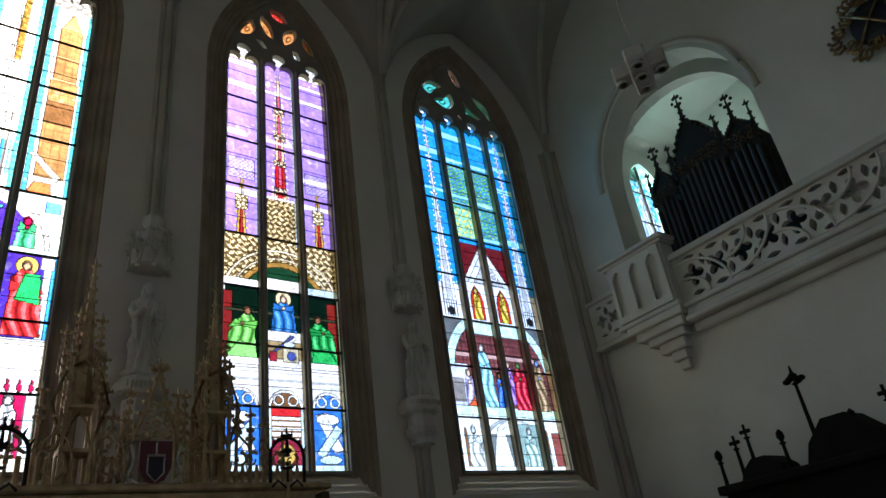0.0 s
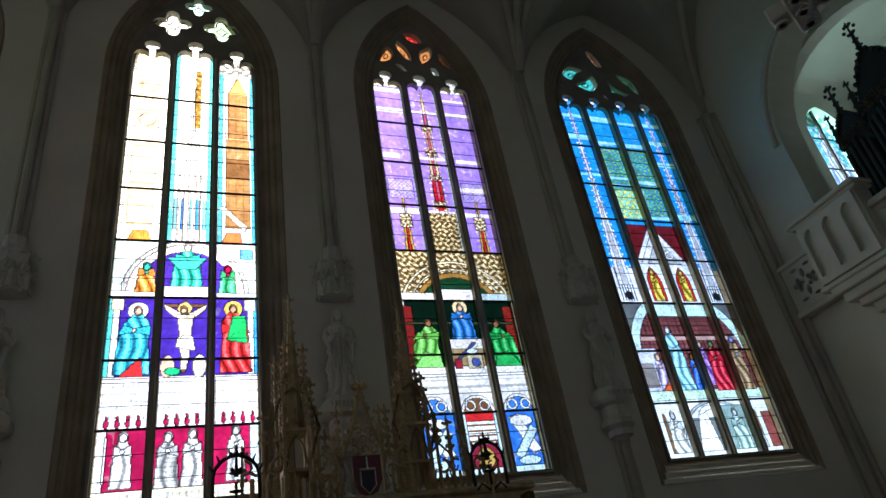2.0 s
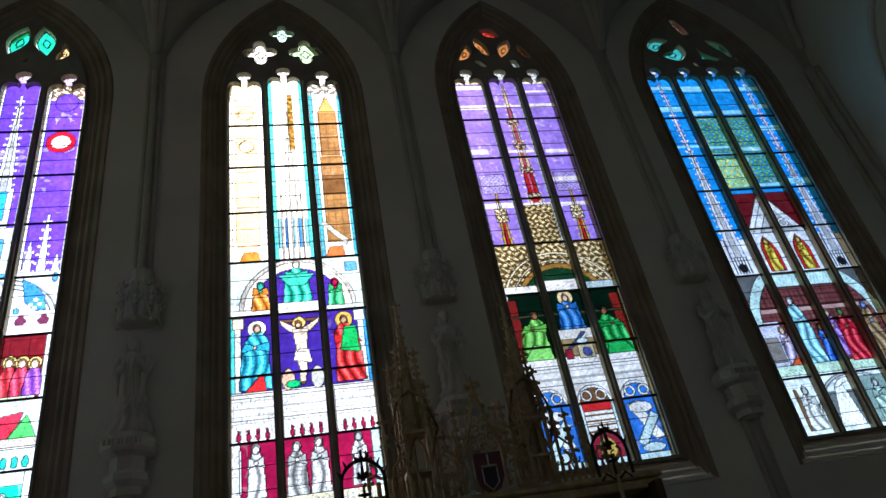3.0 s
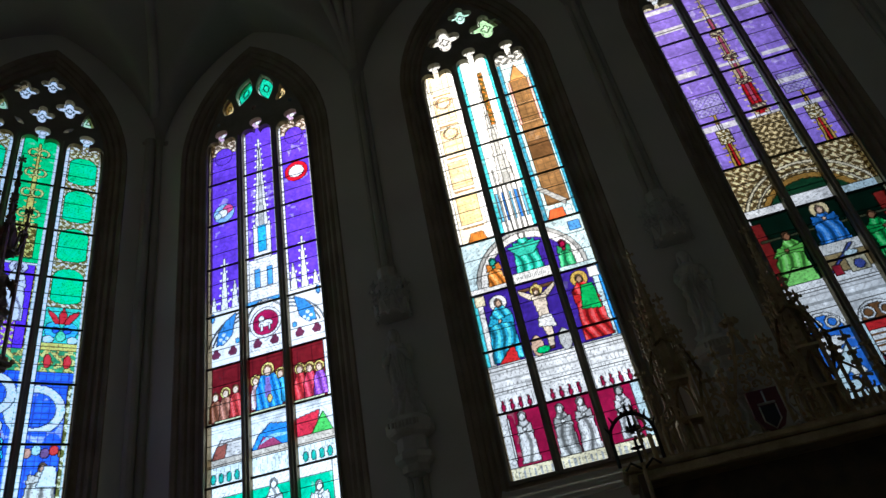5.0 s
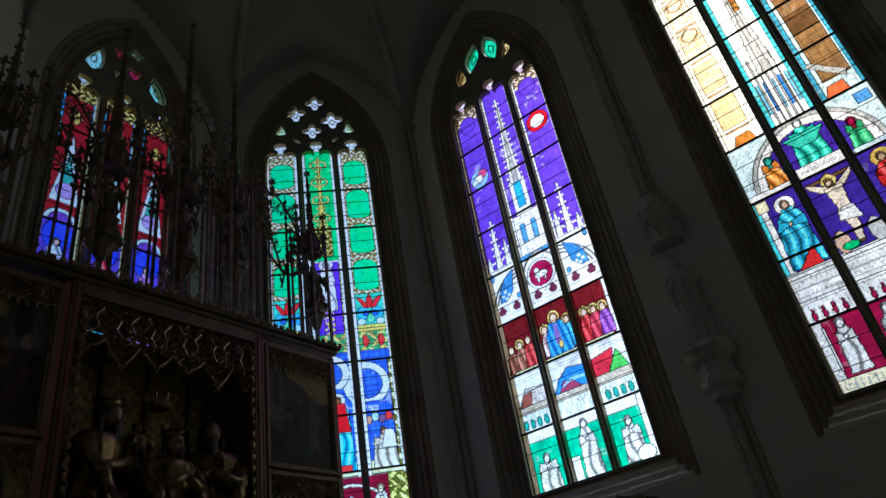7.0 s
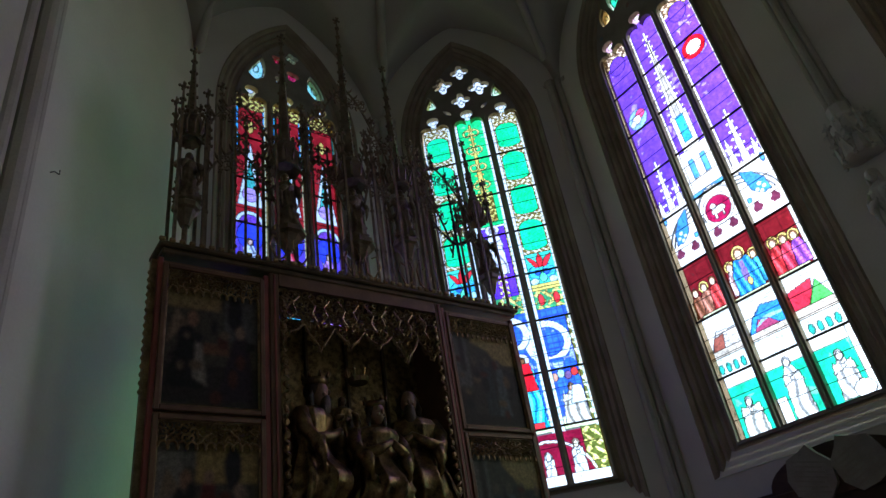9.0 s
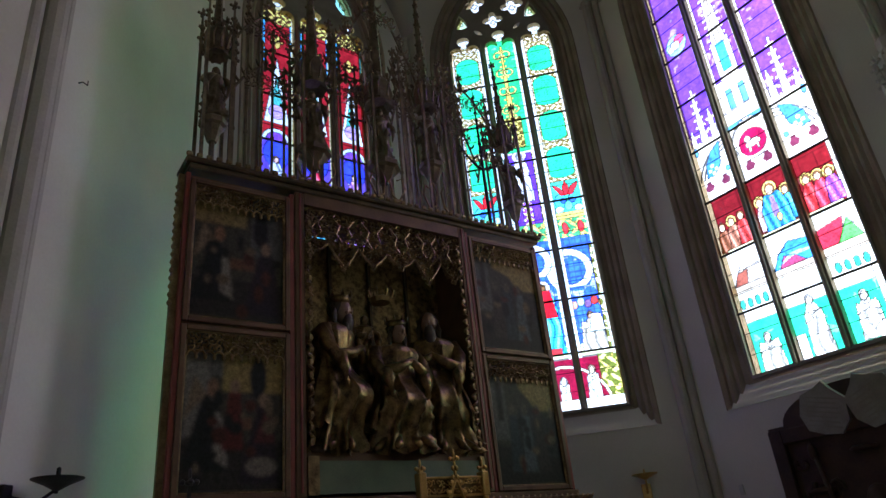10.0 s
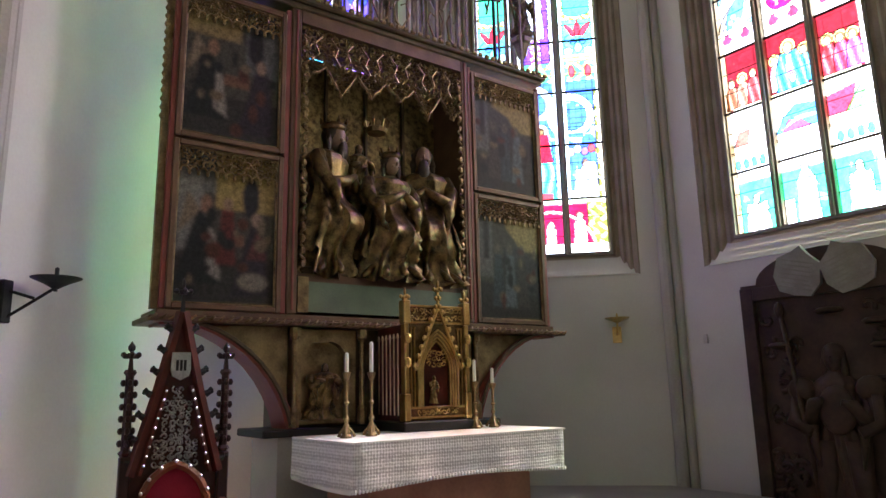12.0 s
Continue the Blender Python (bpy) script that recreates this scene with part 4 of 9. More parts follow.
def window(index, origin, outward, a, h, n, design, tracery, bars, dense, label, raised=0.0, off=0.36, daylight=1.0):
    """A tall stained-glass window: stone surround, mullions and tracery, iron bars, leaded panels."""
    m = place(origin, outward)
    win = empty(f"window_{index}", label, "window", m, kind="structure")
    reveal(m, win, a, h, off)
    mull = 0.1
    L = lights(a, n, mull)
    can = Canvas(a, SPRING + h)
    design(can, L)
    holes = []
    for k, (p, q) in enumerate(L):
        w, mid = (q - p) / 2, (p + q) / 2
        up = raised if n == 3 and k == 1 else 0.0
        z0 = SHOULDER - 0.04 + up
        side = [(0.56 * w + 0.44 * w * math.cos(t * math.pi / 8), z0 + 0.13 * math.sin(t * math.pi / 8)) for t in range(0, 8)]
        side += [(0.06, z0 + 0.09), (0.05, z0 + 0.15)] + [(0.115 * math.cos(t * math.pi / 8), z0 + 0.25 + 0.1 * math.sin(t * math.pi / 8)) for t in range(-3, 4)]
        side[-1] = (0.02, side[-1][1])
        can.ell(mid, (z0 + 0.26 - SILL) / ROW, 0.14, 0.14, KNOB[index - 1]).ell(mid, (z0 + 0.26 - SILL) / ROW, 0.05, 0.05, WHITE)
        holes.append([(q, SILL + 0.02)] + [(mid + u, z) for u, z in side] + [(mid - u, z) for u, z in side[::-1]] + [(p, SILL + 0.02)])
    boxes = []
    for loop, colour in tracery:
        holes.append(loop)
        us, zs = [p[0] for p in loop], [p[1] for p in loop]
        boxes.append((min(us), max(us), min(zs), max(zs)))
        for f, tone in ((1.25, None), (0.86, 0.3), (0.8, 1.0), (0.34, 0.6), (0.26, 1.3)):
            cu, cz = (max(us) + min(us)) / 2, (max(zs) + min(zs)) / 2
            can.poly([(cu + (u - cu) * f, (cz + (z - cz) * f - SILL) / ROW) for u, z in loop], tuple(min(1, x * tone if tone else x * 0.5 + 0.5) for x in colour))
    can.leaded(index)
    can.col = np.clip(can.col * dense, 0, 1)
    frame_ = part("tracery", plate([(a + 0.03, SILL - 0.02)] + pointed(a + 0.03, SPRING, grown(a, h, 0.03), 12) + [(-a - 0.03, SILL - 0.02)], holes, 0.1), MULLION, win, "grey stone mullions and tracery")
    frame_.location.y = -0.07
    for (p, q), (p2, q2) in zip(L, L[1:]):
        bm = bmesh.new()
        x = (q + p2) / 2
        box(bm, x - 0.022, x + 0.022, -0.125, -0.069, SILL, SHOULDER + 0.05, 0.012)
        part("mullion", bm, MULLION, win)
    rows = [SILL + ROW * r for r in bars]
    for k, z in enumerate(rows[1:-1]):
        bm = bmesh.new()
        box(bm, -a, a, -0.03, -0.008, z - 0.014, z + 0.014)
        part("saddle_bar", bm, IRON, win)
    bm = bmesh.new()
    for z0, z1 in zip(rows, rows[1:]):
        for f in (1 / 3, 2 / 3):
            box(bm, -a, a, -0.012, -0.004, z0 + (z1 - z0) * f - 0.004, z0 + (z1 - z0) * f + 0.004)
    part("tie_bars", bm, IRON, win)
    for k, (p, q) in enumerate(L):
        for z0, z1 in zip(rows[:-1], rows[1:-1] + [SHOULDER + 0.42]):
            can.pane(p - 0.01, q + 0.01, z0, z1, win)
    can.pane(-a, a, SHOULDER + 0.42, max(b[3] for b in boxes) + 0.03, win, GLASS, "tracery_pane")
    lamp = new(f"daylight_{index}", bpy.data.lights.new(f"daylight_{index}", "AREA"))
    lamp.data.shape, lamp.data.size, lamp.data.size_y = "RECTANGLE", 2 * a, SPRING + h - SILL
    lamp.data.energy, lamp.data.color = DAY * daylight * lamp.data.size * lamp.data.size_y, (1.0, 0.96, 0.7)
    lamp.matrix_world = m @ Matrix.Translation((0, 0.3, (SILL + SPRING + h) / 2)) @ pose(0, 0, 0, -90, 0, 0)
    return win


DAY = 4.0
KNOB = ((0.1, 0.4, 0.95), (0.75, 0.85, 0.95), (1.0, 1.0, 1.0), (0.6, 0.4, 0.55), (0.5, 0.62, 0.65), (0.6, 0.5, 0.25))
Q = math.pi / 4
EVEN = [k for k in range(9)]
SOUTH = (0, 1)
ORANGE_LEAF, SEA, LIME = (0.6, 0.25, 0.08), (0.08, 0.6, 0.5), (0.35, 0.75, 0.3)
tr_blue = [(bowed(((-0.82, 10.9), (-0.62, 11.14), (-0.32, 11.09), (-0.5, 10.98), (-0.66, 10.78)), 0.1), SEA), (bowed(((-0.58, 10.66), (-0.3, 10.8), (-0.12, 10.98), (-0.06, 10.74), (-0.25, 10.53)), 0.08), SEA),
           (bowed(((0.15, 11.02), (0.3, 10.74), (0.62, 10.57), (0.5, 10.5), (0.22, 10.58)), -0.06), SEA), (bowed(((0.46, 11.1), (0.78, 10.97), (0.86, 10.6), (0.7, 10.8)), 0.1), SEA),
           (bowed(((-0.08, 11.68), (0.03, 11.66), (0.2, 11.27), (0.08, 11.25), (-0.03, 11.45)), 0.06), (0.7, 0.42, 0.4)),
           (leaf(-0.93, 10.56, 0.08, 1.2), PALE), (leaf(0.93, 10.56, 0.08, 1.9), PALE), (leaf(0.02, 10.42, 0.07, 2.3, 0.4), LILAC)]
tr_lilac = [(bowed(((-0.67, 10.58), (-0.46, 11.0), (-0.42, 10.74)), 0.14), ORANGE_LEAF), (bowed(((-0.29, 11.18), (-0.08, 10.69), (-0.27, 10.87)), 0.14), ORANGE_LEAF), (bowed(((0.1, 10.94), (0.33, 11.12), (0.35, 10.95), (0.12, 10.66)), 0.1), ORANGE_LEAF),
            (bowed(((0.48, 10.99), (0.66, 10.62), (0.47, 10.78)), 0.12), ORANGE_LEAF), (leaf(0.02, 11.29, 0.2, -0.5, 0.6), (0.75, 0.05, 0.04)),
            (bowed(((-0.4, 10.56), (-0.3, 10.56), (-0.2, 10.42), (-0.28, 10.42)), 0.05), PALE), (bowed(((0.25, 10.58), (0.36, 10.58), (0.4, 10.4), (0.3, 10.4)), 0.05), PALE)]
tr_cross = [(lobed(-0.355, 10.81, 0.255, 4, 0.05, 0.5), WHITE), (lobed(0.385, 10.82, 0.255, 4, 0.05, 0.5), (0.4, 0.7, 0.42)), (lobed(0.02, 11.27, 0.19, 4, 0.0, 0.5), (0.5, 0.9, 0.8))]
tr_violet = [(leaf(-0.19, 11.12, 0.34, 1.26, 0.46), (0.03, 0.62, 0.34)), (leaf(0.2, 11.1, 0.35, 1.75, 0.46), (0.03, 0.62, 0.34)), (bowed(((0.5, 11.05), (0.58, 10.76), (0.4, 10.66), (0.46, 10.86)), 0.1), (0.85, 0.6, 0.25)),
             (bowed(((-0.5, 11.07), (-0.42, 10.86), (-0.42, 10.7), (-0.57, 10.68), (-0.6, 10.88)), 0.1), (0.85, 0.6, 0.25)), (leaf(0.66, 10.57, 0.05, 1.9, 0.7), SKY), (leaf(-0.69, 10.5, 0.05, 1.2, 0.7), SKY), (leaf(-0.02, 10.66, 0.06, 1.0, 0.5), CRIMSON)]
tr_green = [(lobed(-0.35, 11.08, 0.185, 4, 0.1, 0.5), PALE), (lobed(0.03, 11.33, 0.165, 4, 0.0, 0.5), PALE), (lobed(0.33, 10.87, 0.19, 4, 0.1, 0.5), PALE), (lobed(-0.05, 10.62, 0.165, 4, 0.0, 0.5), PALE),
            (bowed(((-0.67, 10.9), (-0.53, 10.57), (-0.74, 10.58)), 0.1), LIME), (bowed(((0.65, 10.88), (0.74, 10.56), (0.53, 10.55)), 0.1), LIME), (leaf(-0.35, 10.39, 0.1, -0.7, 0.35), BLUE), (leaf(0.36, 10.38, 0.1, 0.7, 0.35), BLUE)]
tr_red = [(bowed(((-0.45, 11.18), (-0.4, 10.68), (-0.55, 10.54), (-0.7, 10.68)), 0.08), (0.3, 0.75, 0.6)), (bowed(((0.47, 11.08), (0.72, 10.58), (0.58, 10.5), (0.4, 10.7)), 0.08), (0.25, 0.65, 0.5)), (lobed(-0.16, 11.2, 0.1, 3, 0.5), (0.5, 0.02, 0.05)),
          (lobed(0.12, 11.35, 0.12, 4, 0.3), (0.3, 0.5, 0.6)), (lobed(0.12, 10.9, 0.12, 3, 0.3), (0.5, 0.02, 0.08)), (lobed(-0.14, 10.7, 0.08, 3, 0.3), PALE)]

ST = "tall pointed stained-glass window, "
W = dict(blue=((7.515, 8.2), SOUTH, 1.115, 2.15, 4, design_blue, tr_blue, [0, 1, 2, 3, 4, 4.95, 5.85, 6.9, 8], 0.68, ST + "blue upper lights over a brick room"),
         lilac=((3.665, 8.2), SOUTH, 0.865, 1.92, 3, design_lilac, tr_lilac, EVEN, 0.42, ST + "lilac field over a gold arch"),
         cross=((-0.02, 8.2), SOUTH, 0.88, 1.92, 3, design_cross, tr_cross, EVEN, 0.58, ST + "large robed shapes and amber lights", 0.09),
         violet=((-3.87, 8.2), SOUTH, 0.91, 1.92, 3, design_violet, tr_violet, EVEN, 1.4, ST + "violet field over white tracery", 0.06, 0.42),
         green=((-7.02, 6.93), (-1, 1), 0.92, 1.95, 3, design_green, tr_green, EVEN, 2.6, ST + "emerald green panels with gold"),
         red=((-8.16, 3.815), (-1, 0), 0.9, 1.95, 3, design_red, tr_red, EVEN, 2.3, ST + "red and blue lights behind the altar"))
for k, key in enumerate(W):
    window(k + 1, *W[key], daylight={"green": 0.45, "red": 0.35, "violet": 0.62, "blue": 0.55}.get(key, 1.0))

# ---- walls ----
for k, (key, x0, x1) in enumerate((("blue", 5.59, 9.76), ("lilac", 1.83, 5.59), ("cross", -1.945, 1.83), ("violet", -5.84, -1.945))):
    o = W[key][0]
    wall_bay(f"wall_south_{k + 1}", place(o, SOUTH), x0 - o[0], x1 - o[0], W[key][2], W[key][3], 0.42 if key == "violet" else 0.36)
wall_bay("wall_southeast", place((-7.02, 6.93), (-1, 1)), -1.67, 1.85, 0.92, 1.95)
wall_bay("wall_east", place((-8.16, 3.815), (-1, 0)), -2.0, 2.035, 0.9, 1.95)
wall_bay("wall_northeast", place((-6.72, 0.77), (-1, -1)), -4.3, 2.0)
wall_bay("wall_north", place((0, -2.25), (0, -1)), -9.76, 4.3)

# ---- floor ----
bm = bmesh.new()
box(bm, -9.5, 14.5, -3.2, 9.2, -0.2, 0.0)
tagged(part("floor", bm, FLOOR), "grey stone church floor", "floor", kind="structure")

bm = bmesh.new()
box(bm, -8.0, -3.6, -0.6, 7.9, 0.0, 0.15, 0.01)
box(bm, -8.0, -3.95, -0.55, 7.85, 0.15, 0.3, 0.01)
tagged(part("floor_dais", bm, FLOOR), "stone altar dais of two steps", "step", kind="structure")

# ---- vault ----
CX, CY, VS = -3.79, 3.7, 9.75
EDGES = [-5.66, -1.945, 1.83, 5.59, 9.76]


def rise(t, a, h):
    R = (a * a + h * h) / (2 * a)
    t = min(abs(t), a)
    return math.sqrt(max(0.0, R * R - (t + R - a) ** 2))


def vault_z(x, y):
    if x >= CX:
        across = rise(y - CY, 4.26, 4.3)
        for a, b in zip(EDGES, EDGES[1:]):
            if a <= x <= b:
                return VS + max(across, rise(x - (a + b) / 2, (b - a) / 2, 2.75 if b < 9 else 2.95))
        return VS + across
    best = None
    for nx, ny, reach in ((0, 1, 4.25), (-0.7071, 0.7071, 4.3), (-1, 0, 4.13), (-0.7071, -0.7071, 3.95), (0, -1, 4.25)):
        d = (x - CX) * nx + (y - CY) * ny
        s = (x - CX) * ny - (y - CY) * nx
        if best is None or d / reach > best[0]:
            best = (d / reach, s)
    return VS + max(rise(best[0] * 4.26, 4.26, 4.3), rise(best[1], 1.85, 2.75))


bm = bmesh.new()
NX, NY = 150, 90
grid = [[bm.verts.new((x, y, vault_z(x, y))) for y in (-2.6 + 11.2 * j / NY for j in range(NY + 1))] for x in (-8.6 + 18.5 * i / NX for i in range(NX + 1))]
for i in range(NX):
    for j in range(NY):
        x, y = grid[i][j].co.x, grid[i][j].co.y
        if -x - 7.02 + y - 6.93 > 0.3 or -x - 6.72 - y + 0.77 > 0.3 or x < -8.35 or y > 8.4:
            continue
        bm.faces.new((grid[i][j], grid[i][j + 1], grid[i + 1][j + 1], grid[i + 1][j]))
tagged(part("ceiling", bm, SHADED_VAULT, smooth=True), "pale plastered rib vault, its shade put into a darker colour", "ceiling", kind="structure")

# ---- west wall with the organ arch (axis along y) ----
ARCH_Y, ARCH_A, ARCH_Z, ARCH_H = 5.2, 1.58, 8.4, 1.9
west = place((9.76 - FACE, 0), (1, 0))


def west_wall():
    bm = bmesh.new()
    c = -ARCH_Y
    for y in (FACE, BACK):
        def quad(*p):
            bm.faces.new([bm.verts.new((u, y, z)) for u, z in p])
        quad((-8.6, 0), (2.6, 0), (2.6, 5.6), (-8.6, 5.6))
        quad((-8.6, 5.6), (c - ARCH_A, 5.6), (c - ARCH_A, 15), (-8.6, 15))
        quad((c + ARCH_A, 5.6), (2.6, 5.6), (2.6, 15), (c + ARCH_A, 15))
        arc = [(c + ARCH_A * math.cos(math.pi * k / 20), ARCH_Z + ARCH_H * math.sin(math.pi * k / 20)) for k in range(21)]
        for p, q in zip(arc, arc[1:]):
            quad(p, (p[0], 15), (q[0], 15), q)
    loop = [(c + ARCH_A, 5.6)] + arc + [(c - ARCH_A, 5.6)]
    for p, q in zip(loop, loop[1:] + loop[:1]):
        bm.faces.new([bm.verts.new(v) for v in ((p[0], FACE, p[1]), (q[0], FACE, q[1]), (q[0], BACK, q[1]), (p[0], BACK, p[1]))])
    return tagged(part("wall_west", bm, PLASTER, m=west), "white plastered wall with a round-arched organ loft", "wall", kind="structure")


west_wall()

# ---- vault ribs and wall shafts ----
def rib(p, q, r=0.085, n=26, drop=0.03):
    """A moulded rib under the vault, from p to q in plan."""
    bm = bmesh.new()
    pts = []
    for k in range(n + 1):
        f = k / n
        x, y = p[0] + (q[0] - p[0]) * f, p[1] + (q[1] - p[1]) * f
        pts.append((x, y, vault_z(x, y) - drop))
    sweep(bm, pts, r, 6)
    tagged(part("vault_rib", bm, SHAFT, smooth=True), "pale moulded stone vault rib", "rib", "vault ribs", "structure")


def shaft(x, y, z0, z1, r=0.07, side=(1, 0), count=3):
    """A bundle of slender wall shafts."""
    ob = empty("wall_shaft", "slender bundled stone wall shaft", "shaft", Matrix.Translation((x, y, 0)), "wall shafts", "structure")
    d = Vector((side[0], side[1], 0)).normalized()
    back = Vector((-d.y, d.x, 0))
    for k in range(count):
        e = k - (count - 1) / 2
        bm = bmesh.new()
        c = d * e * r * 1.55 + back * abs(e) * r * 0.6
        rr = r if e == 0 else r * 0.72
        lathe(bm, [(rr * 1.5, z0), (rr * 1.5, z0 + 0.08), (rr, z0 + 0.16), (rr, z1 - 0.1), (rr * 1.25, z1 - 0.06), (rr * 1.25, z1)], 10, c)
        part("shaft", bm, SHAFT, ob, smooth=False)


MID = (CX, CY)
for x in (-1.945, 1.83, 5.59):
    rib((x, 7.88), (x, -0.4))
corners = [(-5.6, 7.82), (-7.8, 5.68), (-7.8, 2.2), (-5.4, -0.4)]
for c in corners:
    rib(c, MID)
rib((-1.945, 7.88), MID)
for a, b in zip(EDGES[1:], EDGES[2:]):
    rib((a, 7.88), ((a + b) / 2, CY), 0.075)
    rib((b - (0.05 if b > 9 else 0), 7.88), ((a + b) / 2, CY), 0.075)
shaft(-5.73, 7.92, 0.0, 10.4, 0.085, (0.96, 0.27), 5)
shaft(-7.9, 5.66, 0.0, 10.4, 0.1, (0.38, 0.92), 5)
shaft(-5.76, 0.11, 0.0, 10.2, 0.11, (-0.7, 0.7), 3)
for x in (-1.945, 1.83, 5.59):
    shaft(x, 7.98, 6.5, 10.55, 0.055)
    shaft(x, 7.98, 0.0, 3.75, 0.055)
shaft(9.6, 7.9, 0.0, 10.0, 0.08, (1, -1), 3)


# ---- shapes used by many things ----
def figure_mesh(bm, h, w, seed, lean=0.0, kneel=False, arms=True, beard=False, crown=False, n=72, steps=72, cloak=False):
    """A standing or kneeling draped statue as one plain mesh, facing -y, with deep folds. Material 1: face, 2: hair, 3: cloak."""
    rng = random.Random(seed)
    ph, ph2, ph3 = (rng.uniform(0, 6) for _ in range(3))
    prof = [(0.0, 1.22), (0.03, 1.18), (0.1, 1.0), (0.25, 0.88), (0.42, 0.78), (0.55, 0.68), (0.64, 0.74), (0.73, 0.86), (0.78, 0.8), (0.81, 0.55), (0.835, 0.3), (0.86, 0.22), (0.9, 0.2)]
    if kneel:
        prof = [(z, r * (1.3 if z < 0.4 else 1.0)) for z, r in prof]
    rings = []
    for i in range(steps + 1):
        f = 0.9 * i / steps
        for (z0, r0), (z1, r1) in zip(prof, prof[1:]):
            if z0 <= f <= z1 + 1e-6:
                r = r0 + (r1 - r0) * (f - z0) / (z1 - z0)
                break
        ring = []
        low = max(0.0, 1 - f / 0.78)
        fold = 0.44 * low ** 0.6 + (0.12 if f < 0.8 else 0)
        for k in range(n):
            t = k * math.tau / n
            a = 4.5 * t + ph + 1.3 * math.sin(f * 6 + ph2) + 2.2 * f * math.sin(t + ph3)
            b = 8.0 * t + ph2 - 9 * f + 1.2 * math.sin(f * 11 + ph)
            ridge = 0.75 - 1.5 * abs(math.sin(a)) ** 0.7
            small = 0.55 - abs(math.sin(b)) ** 0.8
            sash = 0.6 - 1.4 * abs(math.sin(17 * (f - 0.13 * math.cos(t + 0.4 * math.sin(ph3)) ** 2) + ph3)) ** 0.6
            q = r * (1 + fold * (0.55 * ridge + 0.45 * small) + 0.13 * sash * (1 if 0.16 < f < 0.76 and math.sin(t) < 0.3 else 0))
            q *= 1 + 0.12 * noise.noise(Vector((math.cos(t) * 2.2 + seed, math.sin(t) * 2.2, f * 8)))
            x = q * w / 2 * math.cos(t) + lean * f * w + 0.07 * w * math.sin(f * 4.5 + ph)
            y = q * w / 2 * 0.74 * math.sin(t) - 0.04 * w
            ring.append(bm.verts.new((x, y, f * h)))
        rings.append(ring)
    for a, b in zip(rings, rings[1:]):
        for k in range(n):
            f = bm.faces.new((a[k], a[(k + 1) % n], b[(k + 1) % n], b[k]))
            if cloak and math.sin(k * math.tau / n) + 0.35 * math.sin(a[k].co.z * 5) > -0.25:
                f.material_index = 3
    bm.faces.new(rings[0][::-1])
    bm.faces.new(rings[-1])
    if arms:
        for s in (-1, 1):
            x = s * w * 0.4 + lean * 0.7 * w
            rise_ = h * (0.6 + 0.1 * rng.random())
            pts = [(x, 0, h * 0.765), (x + s * 0.1 * w, -0.14 * w, h * 0.66), (x + s * 0.06 * w, -0.3 * w, h * 0.57), (x - s * 0.08 * w, -0.46 * w, rise_ - 0.02 * h), (x - s * 0.24 * w, -0.56 * w, rise_)]
            sweep(bm, pts, [0.12 * w, 0.13 * w, 0.14 * w, 0.12 * w, 0.05 * w], 9)
            sweep(bm, [(x + s * 0.02 * w, -0.36 * w, h * 0.56), (x, -0.4 * w, h * 0.45), (x - s * 0.05 * w, -0.38 * w, h * 0.34)], [0.1 * w, 0.07 * w, 0.02 * w], 7)
    hx, hy, hz, hr = lean * 0.9 * w + 0.07 * w * math.sin(4.05 + ph), -0.08 * w, h * 0.915, h * 0.062

    def shape(index, c, r, u=12, v=9):
        before = set(bm.faces)
        blob(bm, c, r, u, v)
        for f in bm.faces:
            if f not in before:
                f.material_index = index

    shape(1, (hx, hy, hz), (hr * 0.82, hr * 0.95, hr * 1.2))
    shape(1, (hx, hy - hr * 0.9, hz - hr * 0.1), (hr * 0.16, hr * 0.25, hr * 0.3), 6, 5)
    shape(2, (hx, hy + hr * 0.3, hz + hr * 0.2), (hr * 1.05, hr * 1.0, hr * 1.15))
    for s in (-1, 1):
        shape(2, (hx + s * hr * 0.85, hy + hr * 0.1, hz - hr * 0.8), (hr * 0.35, hr * 0.5, hr * 1.1), 8, 6)
    if beard:
        shape(2, (hx, hy - hr * 0.65, hz - hr * 1.5), (hr * 0.62, hr * 0.5, hr * 1.25), 10, 7)
    if crown:
        lathe(bm, [(hr * 1.0, hz + hr * 0.7), (hr * 1.15, hz + hr * 1.3), (hr * 1.0, hz + hr * 1.25), (hr * 0.5, hz + hr * 1.2)], 10, (hx, hy + hr * 0.1, 0))
        for k in range(7):
            a = k * math.tau / 7
            blob(bm, (hx + hr * 1.1 * math.cos(a), hy + hr * 0.1 + hr * 1.1 * math.sin(a), hz + hr * 1.5), (hr * 0.22, hr * 0.22, hr * 0.35), 5, 4)
    return bm


def crocketed(bm, x, y, z0, z1, r, n=4, every=0.16):
    """A tapering spire with crockets and a finial, added to bm."""
    lathe(bm, [(r, z0), (r * 0.95, z0 + 0.02), (0.012, z1 - 0.05)], n, (x, y, 0), math.pi / 4)
    k, z = 0, z0 + every * 0.6
    while z < z1 - 0.12:
        q = r * (1 - (z - z0) / (z1 - z0)) + 0.012
        for t in range(4):
            a = t * math.pi / 2
            blob(bm, (x + q * math.cos(a), y + q * math.sin(a), z), (0.019, 0.019, 0.025), 5, 4)
        z += every
    blob(bm, (x, y, z1 - 0.05), (0.035, 0.035, 0.022), 6, 4)
    for t in range(4):
        blob(bm, (x + 0.045 * math.cos(t * math.pi / 2), y + 0.045 * math.sin(t * math.pi / 2), z1 - 0.045), 0.02, 5, 4)
    blob(bm, (x, y, z1), (0.014, 0.014, 0.045), 5, 4)
    return bm


